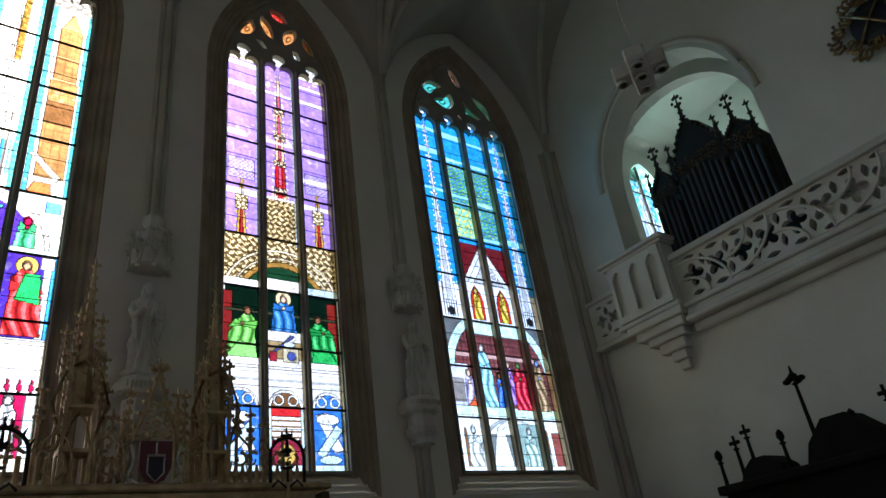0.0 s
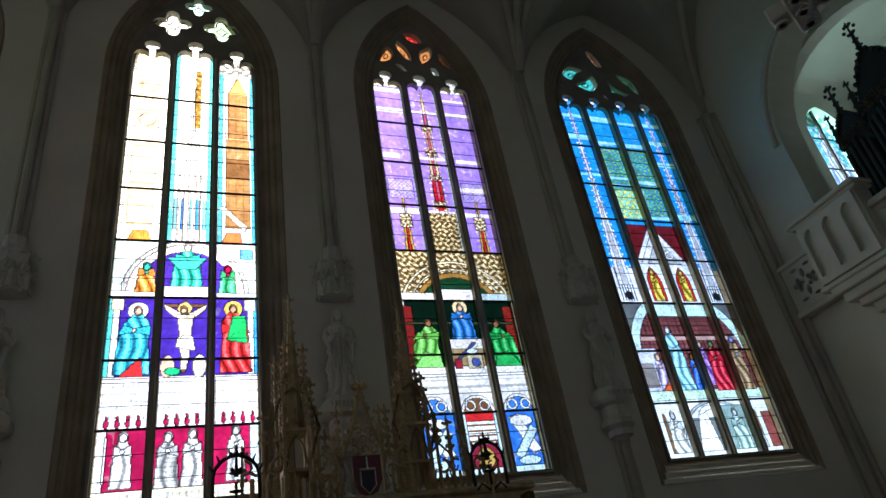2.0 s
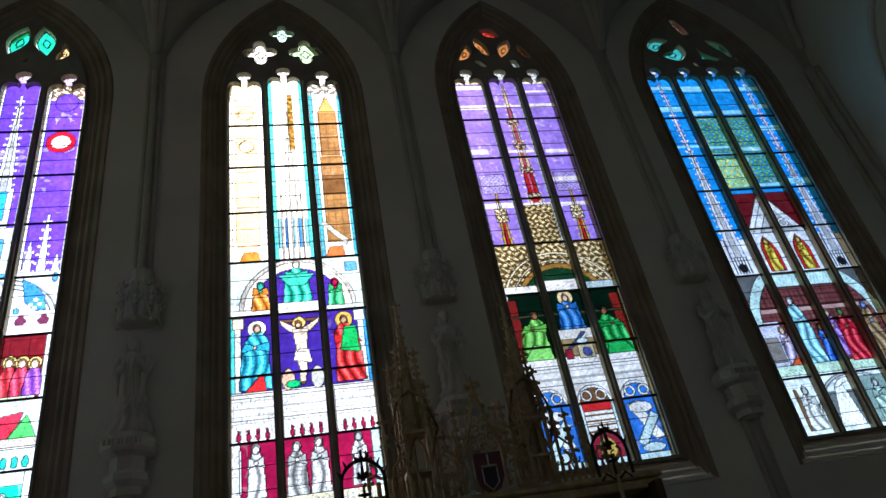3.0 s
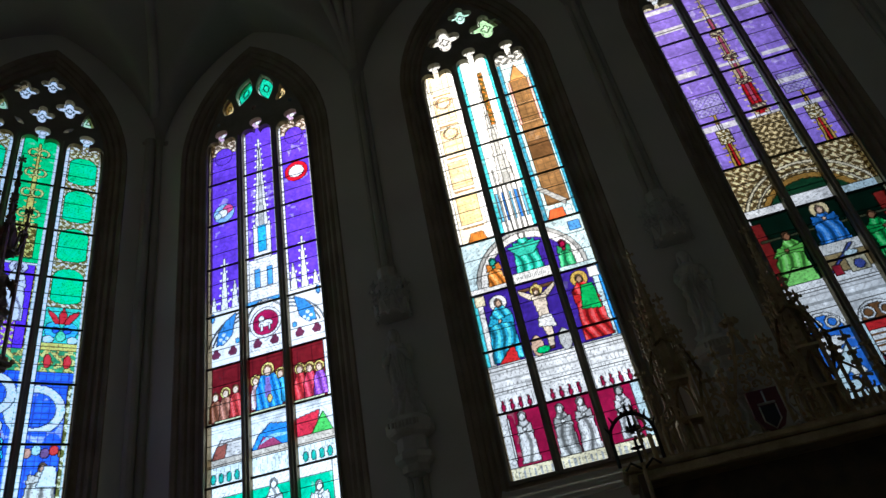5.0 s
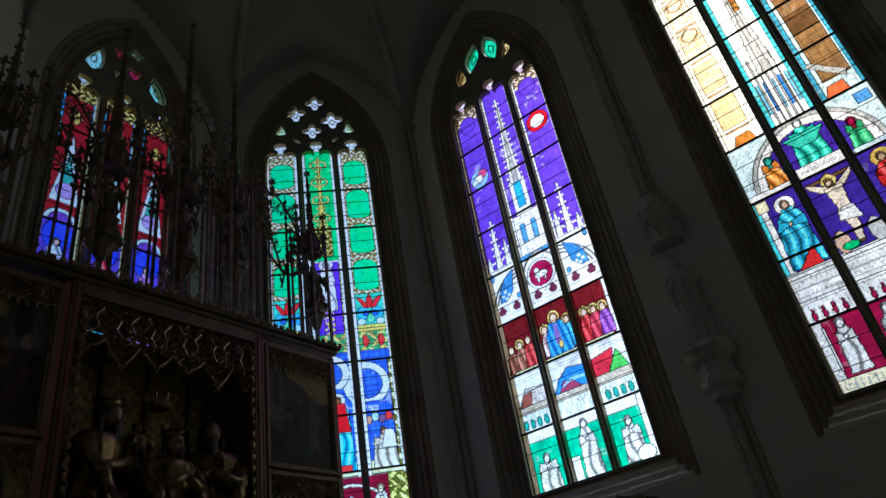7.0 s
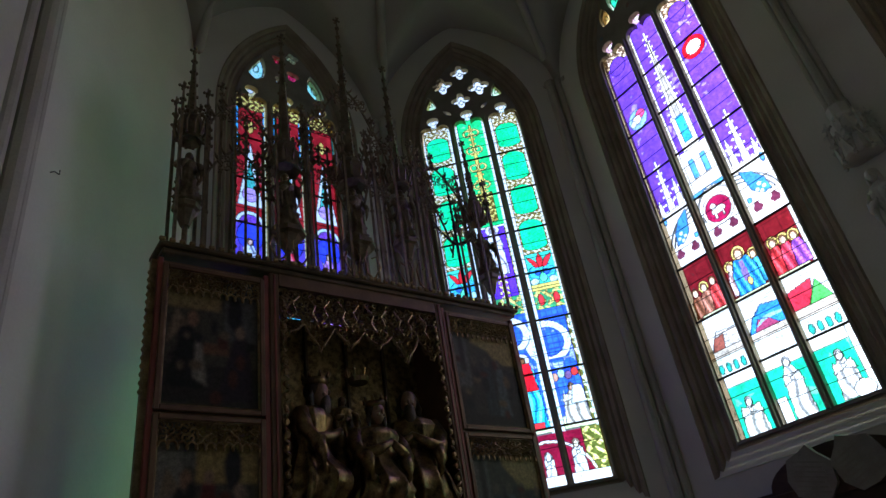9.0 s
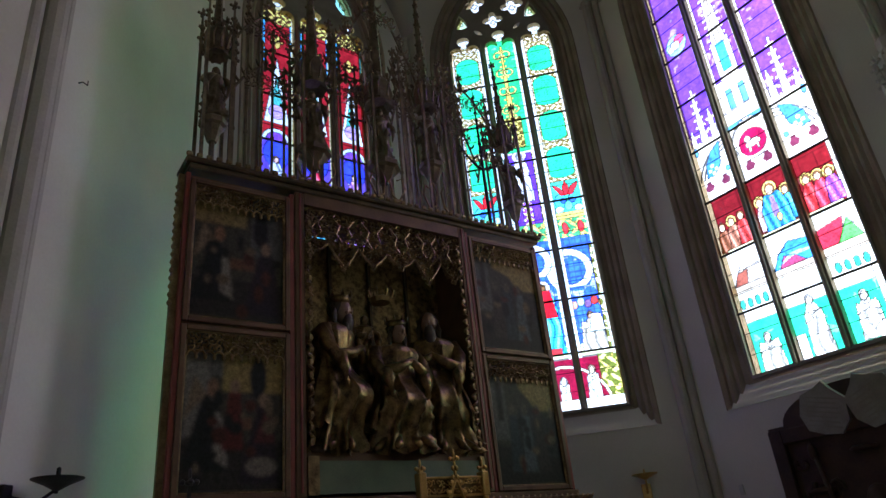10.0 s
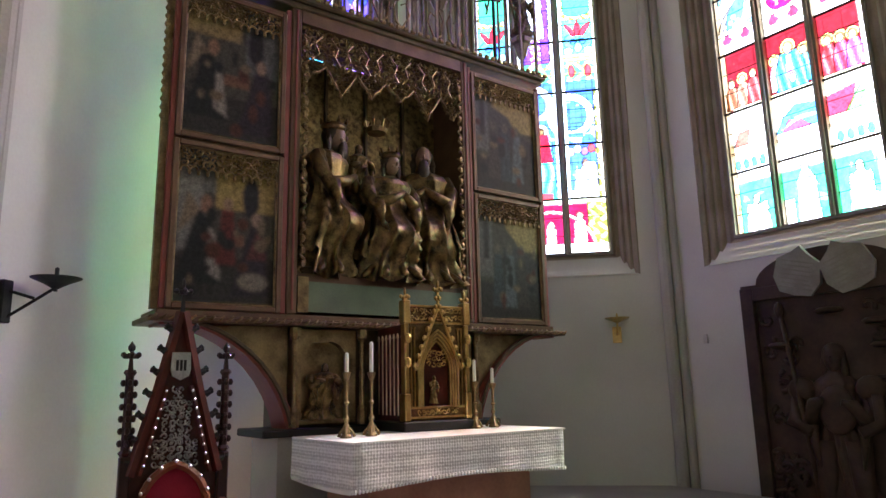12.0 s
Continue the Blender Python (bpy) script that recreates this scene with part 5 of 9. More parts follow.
def scrolls(bm, w, h, seed, size=0.09, r=0.011, x0=0.0, z0=0.0, fringe=0.0):
    """Pierced carved foliage filling w by h in x and z: spirals, leaves and small hanging arches."""
    rng = random.Random(seed)
    nx, nz = max(1, round(w / size)), max(1, round(h / size))
    for i in range(nx):
        for j in range(nz):
            cx, cz = x0 + (i + 0.5) * w / nx, z0 + (j + 0.5) * h / nz
            s = 1 if (i + j) % 2 else -1
            a0 = rng.uniform(0, 6)
            pts = []
            for k in range(9):
                t = a0 + s * k * 0.72
                q = size * 0.56 * (1 - k / 11)
                pts.append((cx + q * math.cos(t), -0.012 * math.sin(k), cz + q * math.sin(t)))
            sweep(bm, pts, [r * (1.25 - 0.07 * k) for k in range(9)], 4)
            blob(bm, (cx + rng.uniform(-0.2, 0.2) * size, -0.012, cz + rng.uniform(-0.3, 0.3) * size), (size * 0.16, r * 1.2, size * 0.13), 5, 4)
    if fringe:
        n = max(1, round(w / (fringe * 1.6)))
        for i in range(n):
            cx, a = x0 + (i + 0.5) * w / n, w / n / 2
            sweep(bm, [(cx + a * math.cos(math.pi * k / 8), -0.006, z0 + fringe * (math.sin(math.pi * k / 8) - 1)) for k in range(9)], r, 4)
            blob(bm, (cx + a, -0.01, z0 - fringe), (0.018, 0.015, 0.03), 5, 4)
    return bm


GOLD_LEAF = surface("aged_gilding", (0.38, 0.27, 0.14), (0.08, 0.05, 0.025), 0.36, 0.8, scale=8, fine=45, bump=0.5, spread=0.5)
STALL_GOLD = surface("tan_gilding", (0.55, 0.43, 0.25), (0.27, 0.19, 0.1), 0.5, 0.3, scale=7, fine=50, bump=0.35)
DULL_GOLD = surface("dull_gilding", (0.36, 0.26, 0.13), (0.12, 0.075, 0.035), 0.5, 0.6, scale=7, fine=50, bump=0.35)
AGED_WOOD = surface("worn_gilt_wood", (0.24, 0.185, 0.12), (0.07, 0.05, 0.03), 0.5, 0.35, scale=7, fine=50, bump=0.35)
DARK_WOOD = surface("dark_gilded_wood", (0.12, 0.08, 0.042), (0.04, 0.027, 0.015), 0.55, 0.25, scale=6, fine=50, bump=0.3)
FRAME_WOOD = surface("brown_gilt_frame", (0.17, 0.095, 0.052), (0.085, 0.045, 0.026), 0.5, 0.3, scale=5, fine=60, bump=0.2)
RED_PAINT = surface("red_painted_wood", (0.25, 0.055, 0.04), (0.15, 0.03, 0.025), 0.5, scale=5, fine=70, bump=0.15)
GREEN_PAINT = surface("green_painted_wood", (0.13, 0.17, 0.11), (0.08, 0.11, 0.075), 0.6, scale=4, fine=60, bump=0.15)
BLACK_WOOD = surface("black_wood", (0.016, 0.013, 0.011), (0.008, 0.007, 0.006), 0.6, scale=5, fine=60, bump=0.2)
MAHOGANY = surface("red_brown_wood", (0.12, 0.022, 0.013), (0.035, 0.008, 0.006), 0.3, scale=4, fine=70, bump=0.15)
OAK = surface("orange_wood", (0.24, 0.075, 0.028), (0.13, 0.036, 0.014), 0.35, scale=4, fine=70, bump=0.15)
VELVET = surface("crimson_velvet", (0.3, 0.012, 0.035), (0.2, 0.008, 0.02), 0.9, scale=6, fine=120, bump=0.2)
SILVER = surface("silvered_metal", (0.75, 0.74, 0.72), (0.4, 0.4, 0.39), 0.3, 0.9, scale=10, fine=80, bump=0.2)
BRASS = surface("brass", (0.72, 0.5, 0.2), (0.42, 0.26, 0.09), 0.3, 0.95, scale=8, fine=60, bump=0.15)
WAX = surface("white_wax", (0.85, 0.83, 0.76), (0.78, 0.76, 0.68), 0.5, scale=8, fine=40, bump=0.05)
LINEN = surface("white_linen", (0.86, 0.86, 0.86), (0.78, 0.78, 0.79), 0.9, scale=6, fine=140, bump=0.15)
MARBLE_RED = surface("red_marble", (0.42, 0.2, 0.14), (0.26, 0.11, 0.08), 0.35, scale=4, fine=30, bump=0.05)
EPITAPH = surface("dark_red_marble", (0.085, 0.05, 0.036), (0.035, 0.022, 0.017), 0.5, scale=3.5, fine=25, bump=0.2)
EPITAPH.node_tree.nodes["Principled BSDF"].inputs["Specular IOR Level"].default_value = 0.25
TABLET = surface("pale_tablet", (0.34, 0.33, 0.3), (0.22, 0.21, 0.19), 0.7, scale=6, fine=60, bump=0.2)
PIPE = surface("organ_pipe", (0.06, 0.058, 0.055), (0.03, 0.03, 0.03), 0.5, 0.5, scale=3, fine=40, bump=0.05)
WHITE_METAL = surface("white_metal", (0.45, 0.44, 0.41), (0.34, 0.33, 0.31), 0.55, scale=5, fine=60, bump=0.05)
POLY = [surface(f"polychrome_{k}", *c, 0.45, 0.2, scale=7, fine=50, bump=0.3) for k, c in enumerate((((0.018, 0.02, 0.045), (0.008, 0.008, 0.014)), ((0.3, 0.19, 0.13), (0.17, 0.1, 0.065)), ((0.16, 0.03, 0.05), (0.08, 0.015, 0.03))))]
PAINTING, pt, pb = material("panel_painting")
pa = pt.nodes.new("ShaderNodeAttribute")
pa.attribute_name = "tint"
pnz = pt.nodes.new("ShaderNodeTexNoise")
pnz.inputs["Scale"].default_value, pnz.inputs["Detail"].default_value = 22, 7
pmx = pt.nodes.new("ShaderNodeVectorMath")
pmx.operation = "SCALE"
pmr = pt.nodes.new("ShaderNodeMapRange")
pmr.inputs["From Min"].default_value, pmr.inputs["From Max"].default_value = 0.3, 0.7
pmr.inputs["To Min"].default_value, pmr.inputs["To Max"].default_value = 0.6, 1.2
pgeo = pt.nodes.new("ShaderNodeNewGeometry")
for a, b in ((pgeo.outputs["Position"], pnz.inputs["Vector"]), (pnz.outputs[0], pmr.inputs[0]), (pa.outputs["Color"], pmx.inputs[0]), (pmr.outputs[0], pmx.inputs["Scale"]), (pmx.outputs[0], pb.inputs["Base Color"])):
    pt.links.new(a, b)
pb.inputs["Roughness"].default_value = 0.55
pb.inputs["Specular IOR Level"].default_value = 0.2


SHRINE_GOLD = surface("carved_gilding", (0.3, 0.2, 0.085), (0.035, 0.022, 0.012), 0.36, 0.75, scale=10, fine=60, bump=0.5, spread=0.4)
BROCADE = surface("gold_brocade", (0.4, 0.29, 0.13), (0.1, 0.065, 0.03), 0.45, 0.7, scale=16, fine=70, bump=0.6, spread=0.3)

# ---- the winged altarpiece ----
ALTAR = place((-6.0, 3.7), (-1, 0))


def frame_bars(bm, x0, x1, z0, z1, w, y0, y1):
    box(bm, x0, x0 + w, y0, y1, z0, z1, 0.008)
    box(bm, x1 - w, x1, y0, y1, z0, z1, 0.008)
    box(bm, x0 + w, x1 - w, y0, y1, z0, z0 + w, 0.008)
    box(bm, x0 + w, x1 - w, y0, y1, z1 - w, z1, 0.008)
    return bm


def painting(parent, x0, x1, z0, z1, seed):
    """A dark old panel painting with gold ground and plain robed shapes."""
    w, h = x1 - x0, z1 - z0
    c = Canvas(w / 2, h, 0.0, h, 0.011)
    dark, olive = (0.035, 0.032, 0.028), (0.07, 0.065, 0.05)
    c.rect(-9, 9, 0, 9, olive, False).rect(-9, 9, 0, 0.3, dark, False)
    if seed in (1, 2):
        c.rect(-9, w * 0.08 if seed == 1 else -w * 0.12, 0.72, 1, (0.27, 0.2, 0.09) if seed == 1 else (0.12, 0.12, 0.11), False)
        if seed == 2:
            c.rect(-w * 0.12, 9, 0.62, 1, (0.33, 0.24, 0.09), False)
        c.rect(w * 0.12, 9, 0.5, 1, (0.1, 0.1, 0.1), False) if seed == 1 else c.poly([(-w * 0.5, 0.3), (-w * 0.2, 0.45), (-w * 0.28, 0.9), (-w * 0.5, 0.9)], (0.2, 0.19, 0.17), False)
        c.ell(w * 0.24, 0.72, w * 0.09, 0.14, (0.02, 0.02, 0.022), False)
        c.poly([(-w * 0.5, 0.12), (-w * 0.05, 0.12), (-w * 0.14, 0.5), (-w * 0.3, 0.62)], (0.018, 0.02, 0.02), False)
        c.poly([(-w * 0.5, 0.42), (-w * 0.28, 0.6), (-w * 0.4, 0.72)], (0.24, 0.18, 0.12), False)
        c.ell(-w * 0.22, 0.64, w * 0.06, 0.06, (0.25, 0.14, 0.09), False).poly([(-w * 0.2, 0.2), (-w * 0.05, 0.14), (-w * 0.12, 0.45), (-w * 0.18, 0.5)], (0.27, 0.24, 0.21), False)
        c.poly([(w * 0.05, 0.05), (w * 0.46, 0.05), (w * 0.4, 0.5), (w * 0.26, 0.58)], (0.03, 0.022, 0.03), False).ell(w * 0.3, 0.57, w * 0.05, 0.05, (0.3, 0.2, 0.14), False)
        c.rect(-w * 0.1, w * 0.18, 0.38, 0.46, (0.17, 0.08, 0.05), False)
        if seed == 2:
            c.poly([(-w * 0.12, 0.25), (w * 0.1, 0.25), (w * 0.06, 0.62), (-w * 0.06, 0.62)], (0.12, 0.025, 0.022), False).ell(0, 0.66, w * 0.05, 0.045, (0.28, 0.18, 0.12), False)
            c.ell(w * 0.28, 0.15, w * 0.16, 0.06, (0.22, 0.19, 0.15), False).poly([(w * 0.2, 0.3), (w * 0.42, 0.3), (w * 0.34, 0.55)], (0.11, 0.03, 0.03), False)
    else:
        gx = -w * 0.2 if seed == 3 else -w * 0.05
        c.poly([(gx, 1.0), (9, 1.0), (9, 0.5), (w * 0.2, 0.6), (w * 0.05, 0.72), (gx, 0.78)], (0.36, 0.27, 0.11), False)
        c.rect(-9, -w * 0.28, 0.35, 0.95, (0.13, 0.13, 0.12), False).rect(-w * 0.42, -w * 0.34, 0.5, 0.82, dark, False)
        c.poly([(-w * 0.2, 0.25), (w * 0.5, 0.2), (w * 0.5, 0.5), (w * 0.1, 0.62), (-w * 0.1, 0.6)], (0.045, 0.045, 0.045), False)
        for k in range(3):
            q = -w * 0.2 + k * w * 0.2
            c.poly([(q - w * 0.1, 0.1), (q + w * 0.1, 0.1), (q + w * 0.06, 0.55), (q - w * 0.05, 0.55)], ((0.06, 0.05, 0.045), (0.045, 0.06, 0.07), (0.11, 0.13, 0.14))[(k + seed) % 3], False)
            c.ell(q, 0.6, w * 0.05, 0.045, (0.12, 0.1, 0.08), False)
    grain = np.random.default_rng(seed)
    for k in range(14):
        q, z = grain.uniform(-w * 0.45, w * 0.45), grain.uniform(0.05, 0.62)
        c.ell(q, z, grain.uniform(0.02, 0.07), grain.uniform(0.02, 0.07), ((0.02, 0.02, 0.02), (0.16, 0.12, 0.08), (0.09, 0.03, 0.02))[k % 3], False)
    for k in range(2):
        for axis in (0, 1):
            c.col = (np.roll(c.col, 1, axis) + c.col + np.roll(c.col, -1, axis)) / 3
    c.col *= 0.72 * grain.uniform(0.8, 1.2, c.U.shape)[..., None]
    got = c.pane(-9, 9, -1, 99, parent, PAINTING, "painting")
    got.location = ((x0 + x1) / 2, -0.006, z0)
    return tagged(got, "darkened panel painting on gold ground")


def wing(name, parent, x0, x1, seeds):
    """A wing of the altarpiece: red edge, gilt frame, two paintings under carved foliage."""
    bm = bmesh.new()
    box(bm, x0, x1, 0.0, 0.07, 2.3, 5.34)
    w = part(name, bm, FRAME_WOOD, parent)
    bm = bmesh.new()
    for a, b in ((x0 - 0.045, x0), (x1, x1 + 0.05)):
        box(bm, a, b, -0.03, 0.075, 2.3, 5.36, 0.006)
    part("red_edge", bm, RED_PAINT, w, "narrow red-painted edge")
    for (z0, z1), seed in zip(((3.83, 5.3), (2.305, 3.8)), seeds):
        bm = frame_bars(bmesh.new(), x0, x1, z0, z1, 0.05, -0.045, 0.0)
        part("panel_frame", bm, FRAME_WOOD, w)
        bm = frame_bars(bmesh.new(), x0 + 0.047, x1 - 0.047, z0 + 0.047, z1 - 0.047, 0.018, -0.028, 0.0)
        part("gilt_fillet", bm, GOLD_LEAF, w)
        painting(w, x0 + 0.065, x1 - 0.065, z0 + 0.065, z1 - 0.065, seed)
        bm = bmesh.new()
        scrolls(bm, x1 - x0 - 0.13, 0.17, seed * 7, 0.062, 0.011, x0 + 0.065, z1 - 0.235, 0.05)
        got = part("carved_foliage", bm, GOLD_LEAF, w, "pierced gilded foliage")
        got.location.y = -0.02
    return w


def altarpiece():
    alt = empty("winged_altarpiece", "open carved and gilded winged altarpiece with dark painted panels", "altarpiece", ALTAR)
    wing("wing", alt, -2.235, -1.22, (1, 2))
    wing("wing", alt, 1.1, 2.165, (3, 4))
    # the case
    case = part("shrine_case", box(bmesh.new(), -1.06, 0.95, 0.56, 0.62, 2.3, 5.22), FRAME_WOOD, alt)
    for a, b in ((-1.165, -1.06), (0.95, 1.05)):
        part("jamb", box(bmesh.new(), a, b, -0.04, 0.62, 2.3, 5.4, 0.01), FRAME_WOOD, case)
        part("jamb_fillet", box(bmesh.new(), (a + b) / 2 - 0.012, (a + b) / 2 + 0.012, -0.052, -0.041, 2.34, 5.38, 0.004), RED_PAINT, case, "narrow red-painted fillet")
    part("lintel", box(bmesh.new(), -1.06, 0.95, -0.04, 0.62, 5.26, 5.4), FRAME_WOOD, case)
    part("shelf", box(bmesh.new(), -1.06, 0.95, 0.0, 0.56, 2.62, 2.7), FRAME_WOOD, case)
    for k in range(4):
        bm = box(bmesh.new(), -1.01 + k * 0.5, -0.53 + k * 0.5, 0.54, 0.555, 2.7, 5.2, 0.006)
        part("brocade_panel", bm, BROCADE, case, "gold brocade-patterned back panel")
    for k in range(3):
        bm = box(bmesh.new(), -0.53 + k * 0.5, -0.5 + k * 0.5, 0.5, 0.54, 2.7, 5.2)
        part("batten", bm, DARK_WOOD, case)
    bm = bmesh.new()
    box(bm, -0.94, 0.88, -0.03, 0.0, 2.33, 2.62)
    part("sill_board", bm, GREEN_PAINT, case, "green-painted sill board")
    for a, b in ((-1.055, -0.945), (0.885, 0.945)):
        part("gilt_block", box(bmesh.new(), a, b, -0.045, 0.0, 2.32, 2.66), GOLD_LEAF, case)
    for x in (-1.02, 0.9):
        bm = bmesh.new()
        for k in range(19):
            z = 2.78 + k * 0.125
            sweep(bm, [(x + 0.028 * math.sin(t * 1.1 + k), -0.055 + 0.012 * math.cos(t), z + t * 0.02) for t in range(6)], 0.014, 4)
            blob(bm, (x, -0.06, z), (0.03, 0.02, 0.035), 5, 4)
        part("vine_border", bm, GOLD_LEAF, case, "gilded vine border")
    # hanging pierced canopy of the shrine
    bm = bmesh.new()
    scrolls(bm, 1.98, 0.42, 5, 0.085, 0.013, -1.04, 4.84)
    scrolls(bm, 1.98, 0.38, 6, 0.13, 0.013, -1.04, 4.88)
    for k in range(6):
        cx, deep = -0.96 + k * 0.36, (0.08, 0.2, 0.14, 0.1, 0.2, 0.14)[k]
        for t in range(4):
            half = 0.15 * (1 - t / 4.2)
            scrolls(bm, 2 * half, deep / 3, k * 5 + t, 0.06, 0.01, cx - half, 4.84 - deep * (t + 1) / 3)
        for e in (-1, 1):
            sweep(bm, [(cx + e * 0.18, -0.03, 4.86), (cx + e * 0.1, -0.035, 4.82 - deep * 0.45), (cx + e * 0.03, -0.04, 4.84 - deep), (cx, -0.04, 4.8 - deep * 1.3)], [0.014, 0.013, 0.012, 0.006], 5)
            sweep(bm, [(cx + e * 0.02, -0.035, 4.9), (cx + e * 0.09, -0.05, 4.98), (cx + e * 0.05, -0.05, 5.08), (cx + e * 0.13, -0.04, 5.18), (cx + e * 0.08, -0.03, 5.24)], [0.013, 0.014, 0.011, 0.013, 0.008], 5)
    veil = part("carved_canopy", bm, GOLD_LEAF, alt, "hanging pierced gilded canopy carving")
    veil.location.y = 0.02
    # top and foot mouldings
    bm = bmesh.new()
    box(bm, -2.26, 2.26, -0.06, 0.3, 5.4, 5.46, 0.012)
    box(bm, -2.3, 2.3, -0.1, 0.3, 5.46, 5.52, 0.015)
    part("top_moulding", bm, DARK_WOOD, alt)
    bm = bmesh.new()
    for k in range(48):
        x = -2.28 + k * 4.56 / 47
        box(bm, x - 0.03, x + 0.03, -0.12, -0.08, 5.5, 5.55, 0.012)
    tagged(part("cresting", bm, DULL_GOLD, alt), kind="stuff")
    bm = bmesh.new()
    box(bm, -2.3, 2.26, -0.04, 0.5, 2.24, 2.3, 0.01)
    box(bm, -2.37, 2.4, -0.1, 0.5, 2.19, 2.24, 0.01)
    foot = part("foot_moulding", bm, FRAME_WOOD, alt)
    bm = bmesh.new()
    for k in range(60):
        x = -2.34 + k * 4.71 / 59
        sweep(bm, [(x - 0.03, -0.105, 2.2), (x, -0.125, 2.22), (x + 0.03, -0.105, 2.245)], 0.011, 4)
    tagged(part("rope_carving", bm, GOLD_LEAF, foot), kind="stuff")
    # predella
    bm = bmesh.new()
    box(bm, -1.1, 1.12, 0.12, 0.6, 1.27, 2.19)
    pre = part("predella", bm, DARK_WOOD, alt)
    bm = bmesh.new()
    box(bm, -1.36, 1.36, -0.06, 0.6, 1.2, 1.27, 0.012)
    part("plinth_shelf", bm, BLACK_WOOD, pre, "black moulded plinth shelf")
    for x in (-0.74, 0.7):
        arch = [(x + u, z) for u, z in pointed(0.24, 1.86, 0.2, 6)]
        bm = plate([(x - 0.33, 1.3), (x + 0.33, 1.3), (x + 0.33, 2.17), (x - 0.33, 2.17)], [[(x + 0.24, 1.34)] + arch + [(x - 0.24, 1.34)]], 0.1)
        got = part("niche_front", bm, DULL_GOLD, pre)
        got.location.y = 0.015
        bm = bmesh.new()
        box(bm, x - 0.3, x + 0.3, 0.105, 0.115, 1.3, 2.15)
        part("niche_ground", bm, DULL_GOLD, pre)
    for x in (-1.06, -0.36, 0.34, 1.06):
        bm = bmesh.new()
        lathe(bm, [(0.05, 1.28), (0.05, 1.42), (0.028, 1.46), (0.024, 1.7), (0.03, 1.74), (0.022, 1.8), (0.022, 2.06), (0.05, 2.1), (0.055, 2.18)], 8, (x, -0.02, 0))
        part("colonnette", bm, GOLD_LEAF, pre)
    for s in (-1, 1):
        bm = bmesh.new()
        turns = [radians(12.5 + 7.6 * t) for t in range(11)]
        pts = [(s * (2.3 - 1.205 * math.cos(t)), 0.05, 1.0 + 1.205 * math.sin(t) - (0.04 if t > 1.5 else 0)) for t in turns]
        strip = []
        for k, (x0, _, z0) in enumerate(pts):
            f = k / 10
            strip.append([bm.verts.new(p) for p in ((x0, -0.02, z0), (x0, 0.32, z0), (x0 - s * 0.1 * (1 - f), 0.32, z0 + 0.06 * f), (x0 - s * 0.1 * (1 - f), -0.02, z0 + 0.06 * f))])
        for p, q in zip(strip, strip[1:]):
            for k in range(4):
                bm.faces.new((p[k], p[(k + 1) % 4], q[(k + 1) % 4], q[k]))
        bm.faces.new(strip[0])
        bm.faces.new(strip[-1][::-1])
        arm = part("bracket", bm, RED_PAINT, pre, "curved bracket under the wing")
        bm = bmesh.new()
        sweep(bm, [(x - s * 0.04, -0.03, z + 0.03) for x, _, z in pts], 0.022, 5)
        part("bead", bm, DARK_WOOD, arm)
        bm = bmesh.new()
        vs = [bm.verts.new((s * 1.1, 0.06, 1.3))] + [bm.verts.new((x - s * 0.03, 0.06, z)) for x, _, z in pts] + [bm.verts.new((s * 1.1, 0.06, 2.19))]
        bm.faces.new(vs)
        got = bmesh.ops.extrude_face_region(bm, geom=list(bm.faces))
        bmesh.ops.translate(bm, verts=[g for g in got["geom"] if isinstance(g, bmesh.types.BMVert)], vec=(0, 0.2, 0))
        part("spandrel", bm, DULL_GOLD, pre)
    # fretted outer edge
    bm = bmesh.new()
    box(bm, -2.335, -2.28, 0.02, 0.08, 2.3, 5.35)
    for k in range(16):
        blob(bm, (-2.335, 0.03, 4.0 + k * 0.08), (0.025, 0.03, 0.03), 5, 4)
    part("outer_wing_edge", bm, DULL_GOLD, alt)
    bm = bmesh.new()
    box(bm, -1.2, 1.2, 0.0, 0.62, 0.3, 1.2)
    part("stone_base", bm, SHAFT, alt)
    return alt


main_altar = altarpiece()


HAIR = surface("carved_hair", (0.06, 0.04, 0.025), (0.025, 0.018, 0.012), 0.5, 0.2, scale=12, fine=50, bump=0.6)


def statue(name, label, m, h, w, seed, mat, lean=0.0, kneel=False, head=None, group="", arms=True, beard=False, crown=False, n=72, steps=72, cloak=False):
    bm = figure_mesh(bmesh.new(), h, w, seed, lean, kneel, arms, beard, crown, n, steps, cloak)
    ob = part(name, bm, mat, smooth=True, m=m)
    ob.data.materials.append(head or mat)
    ob.data.materials.append(HAIR if head else mat)
    ob.data.materials.append(POLY[0])
    return tagged(ob, label, "statue", group)


def at(m, x, y, z, turn=0.0):
    return m @ pose(x, y, z, 0, 0, turn)


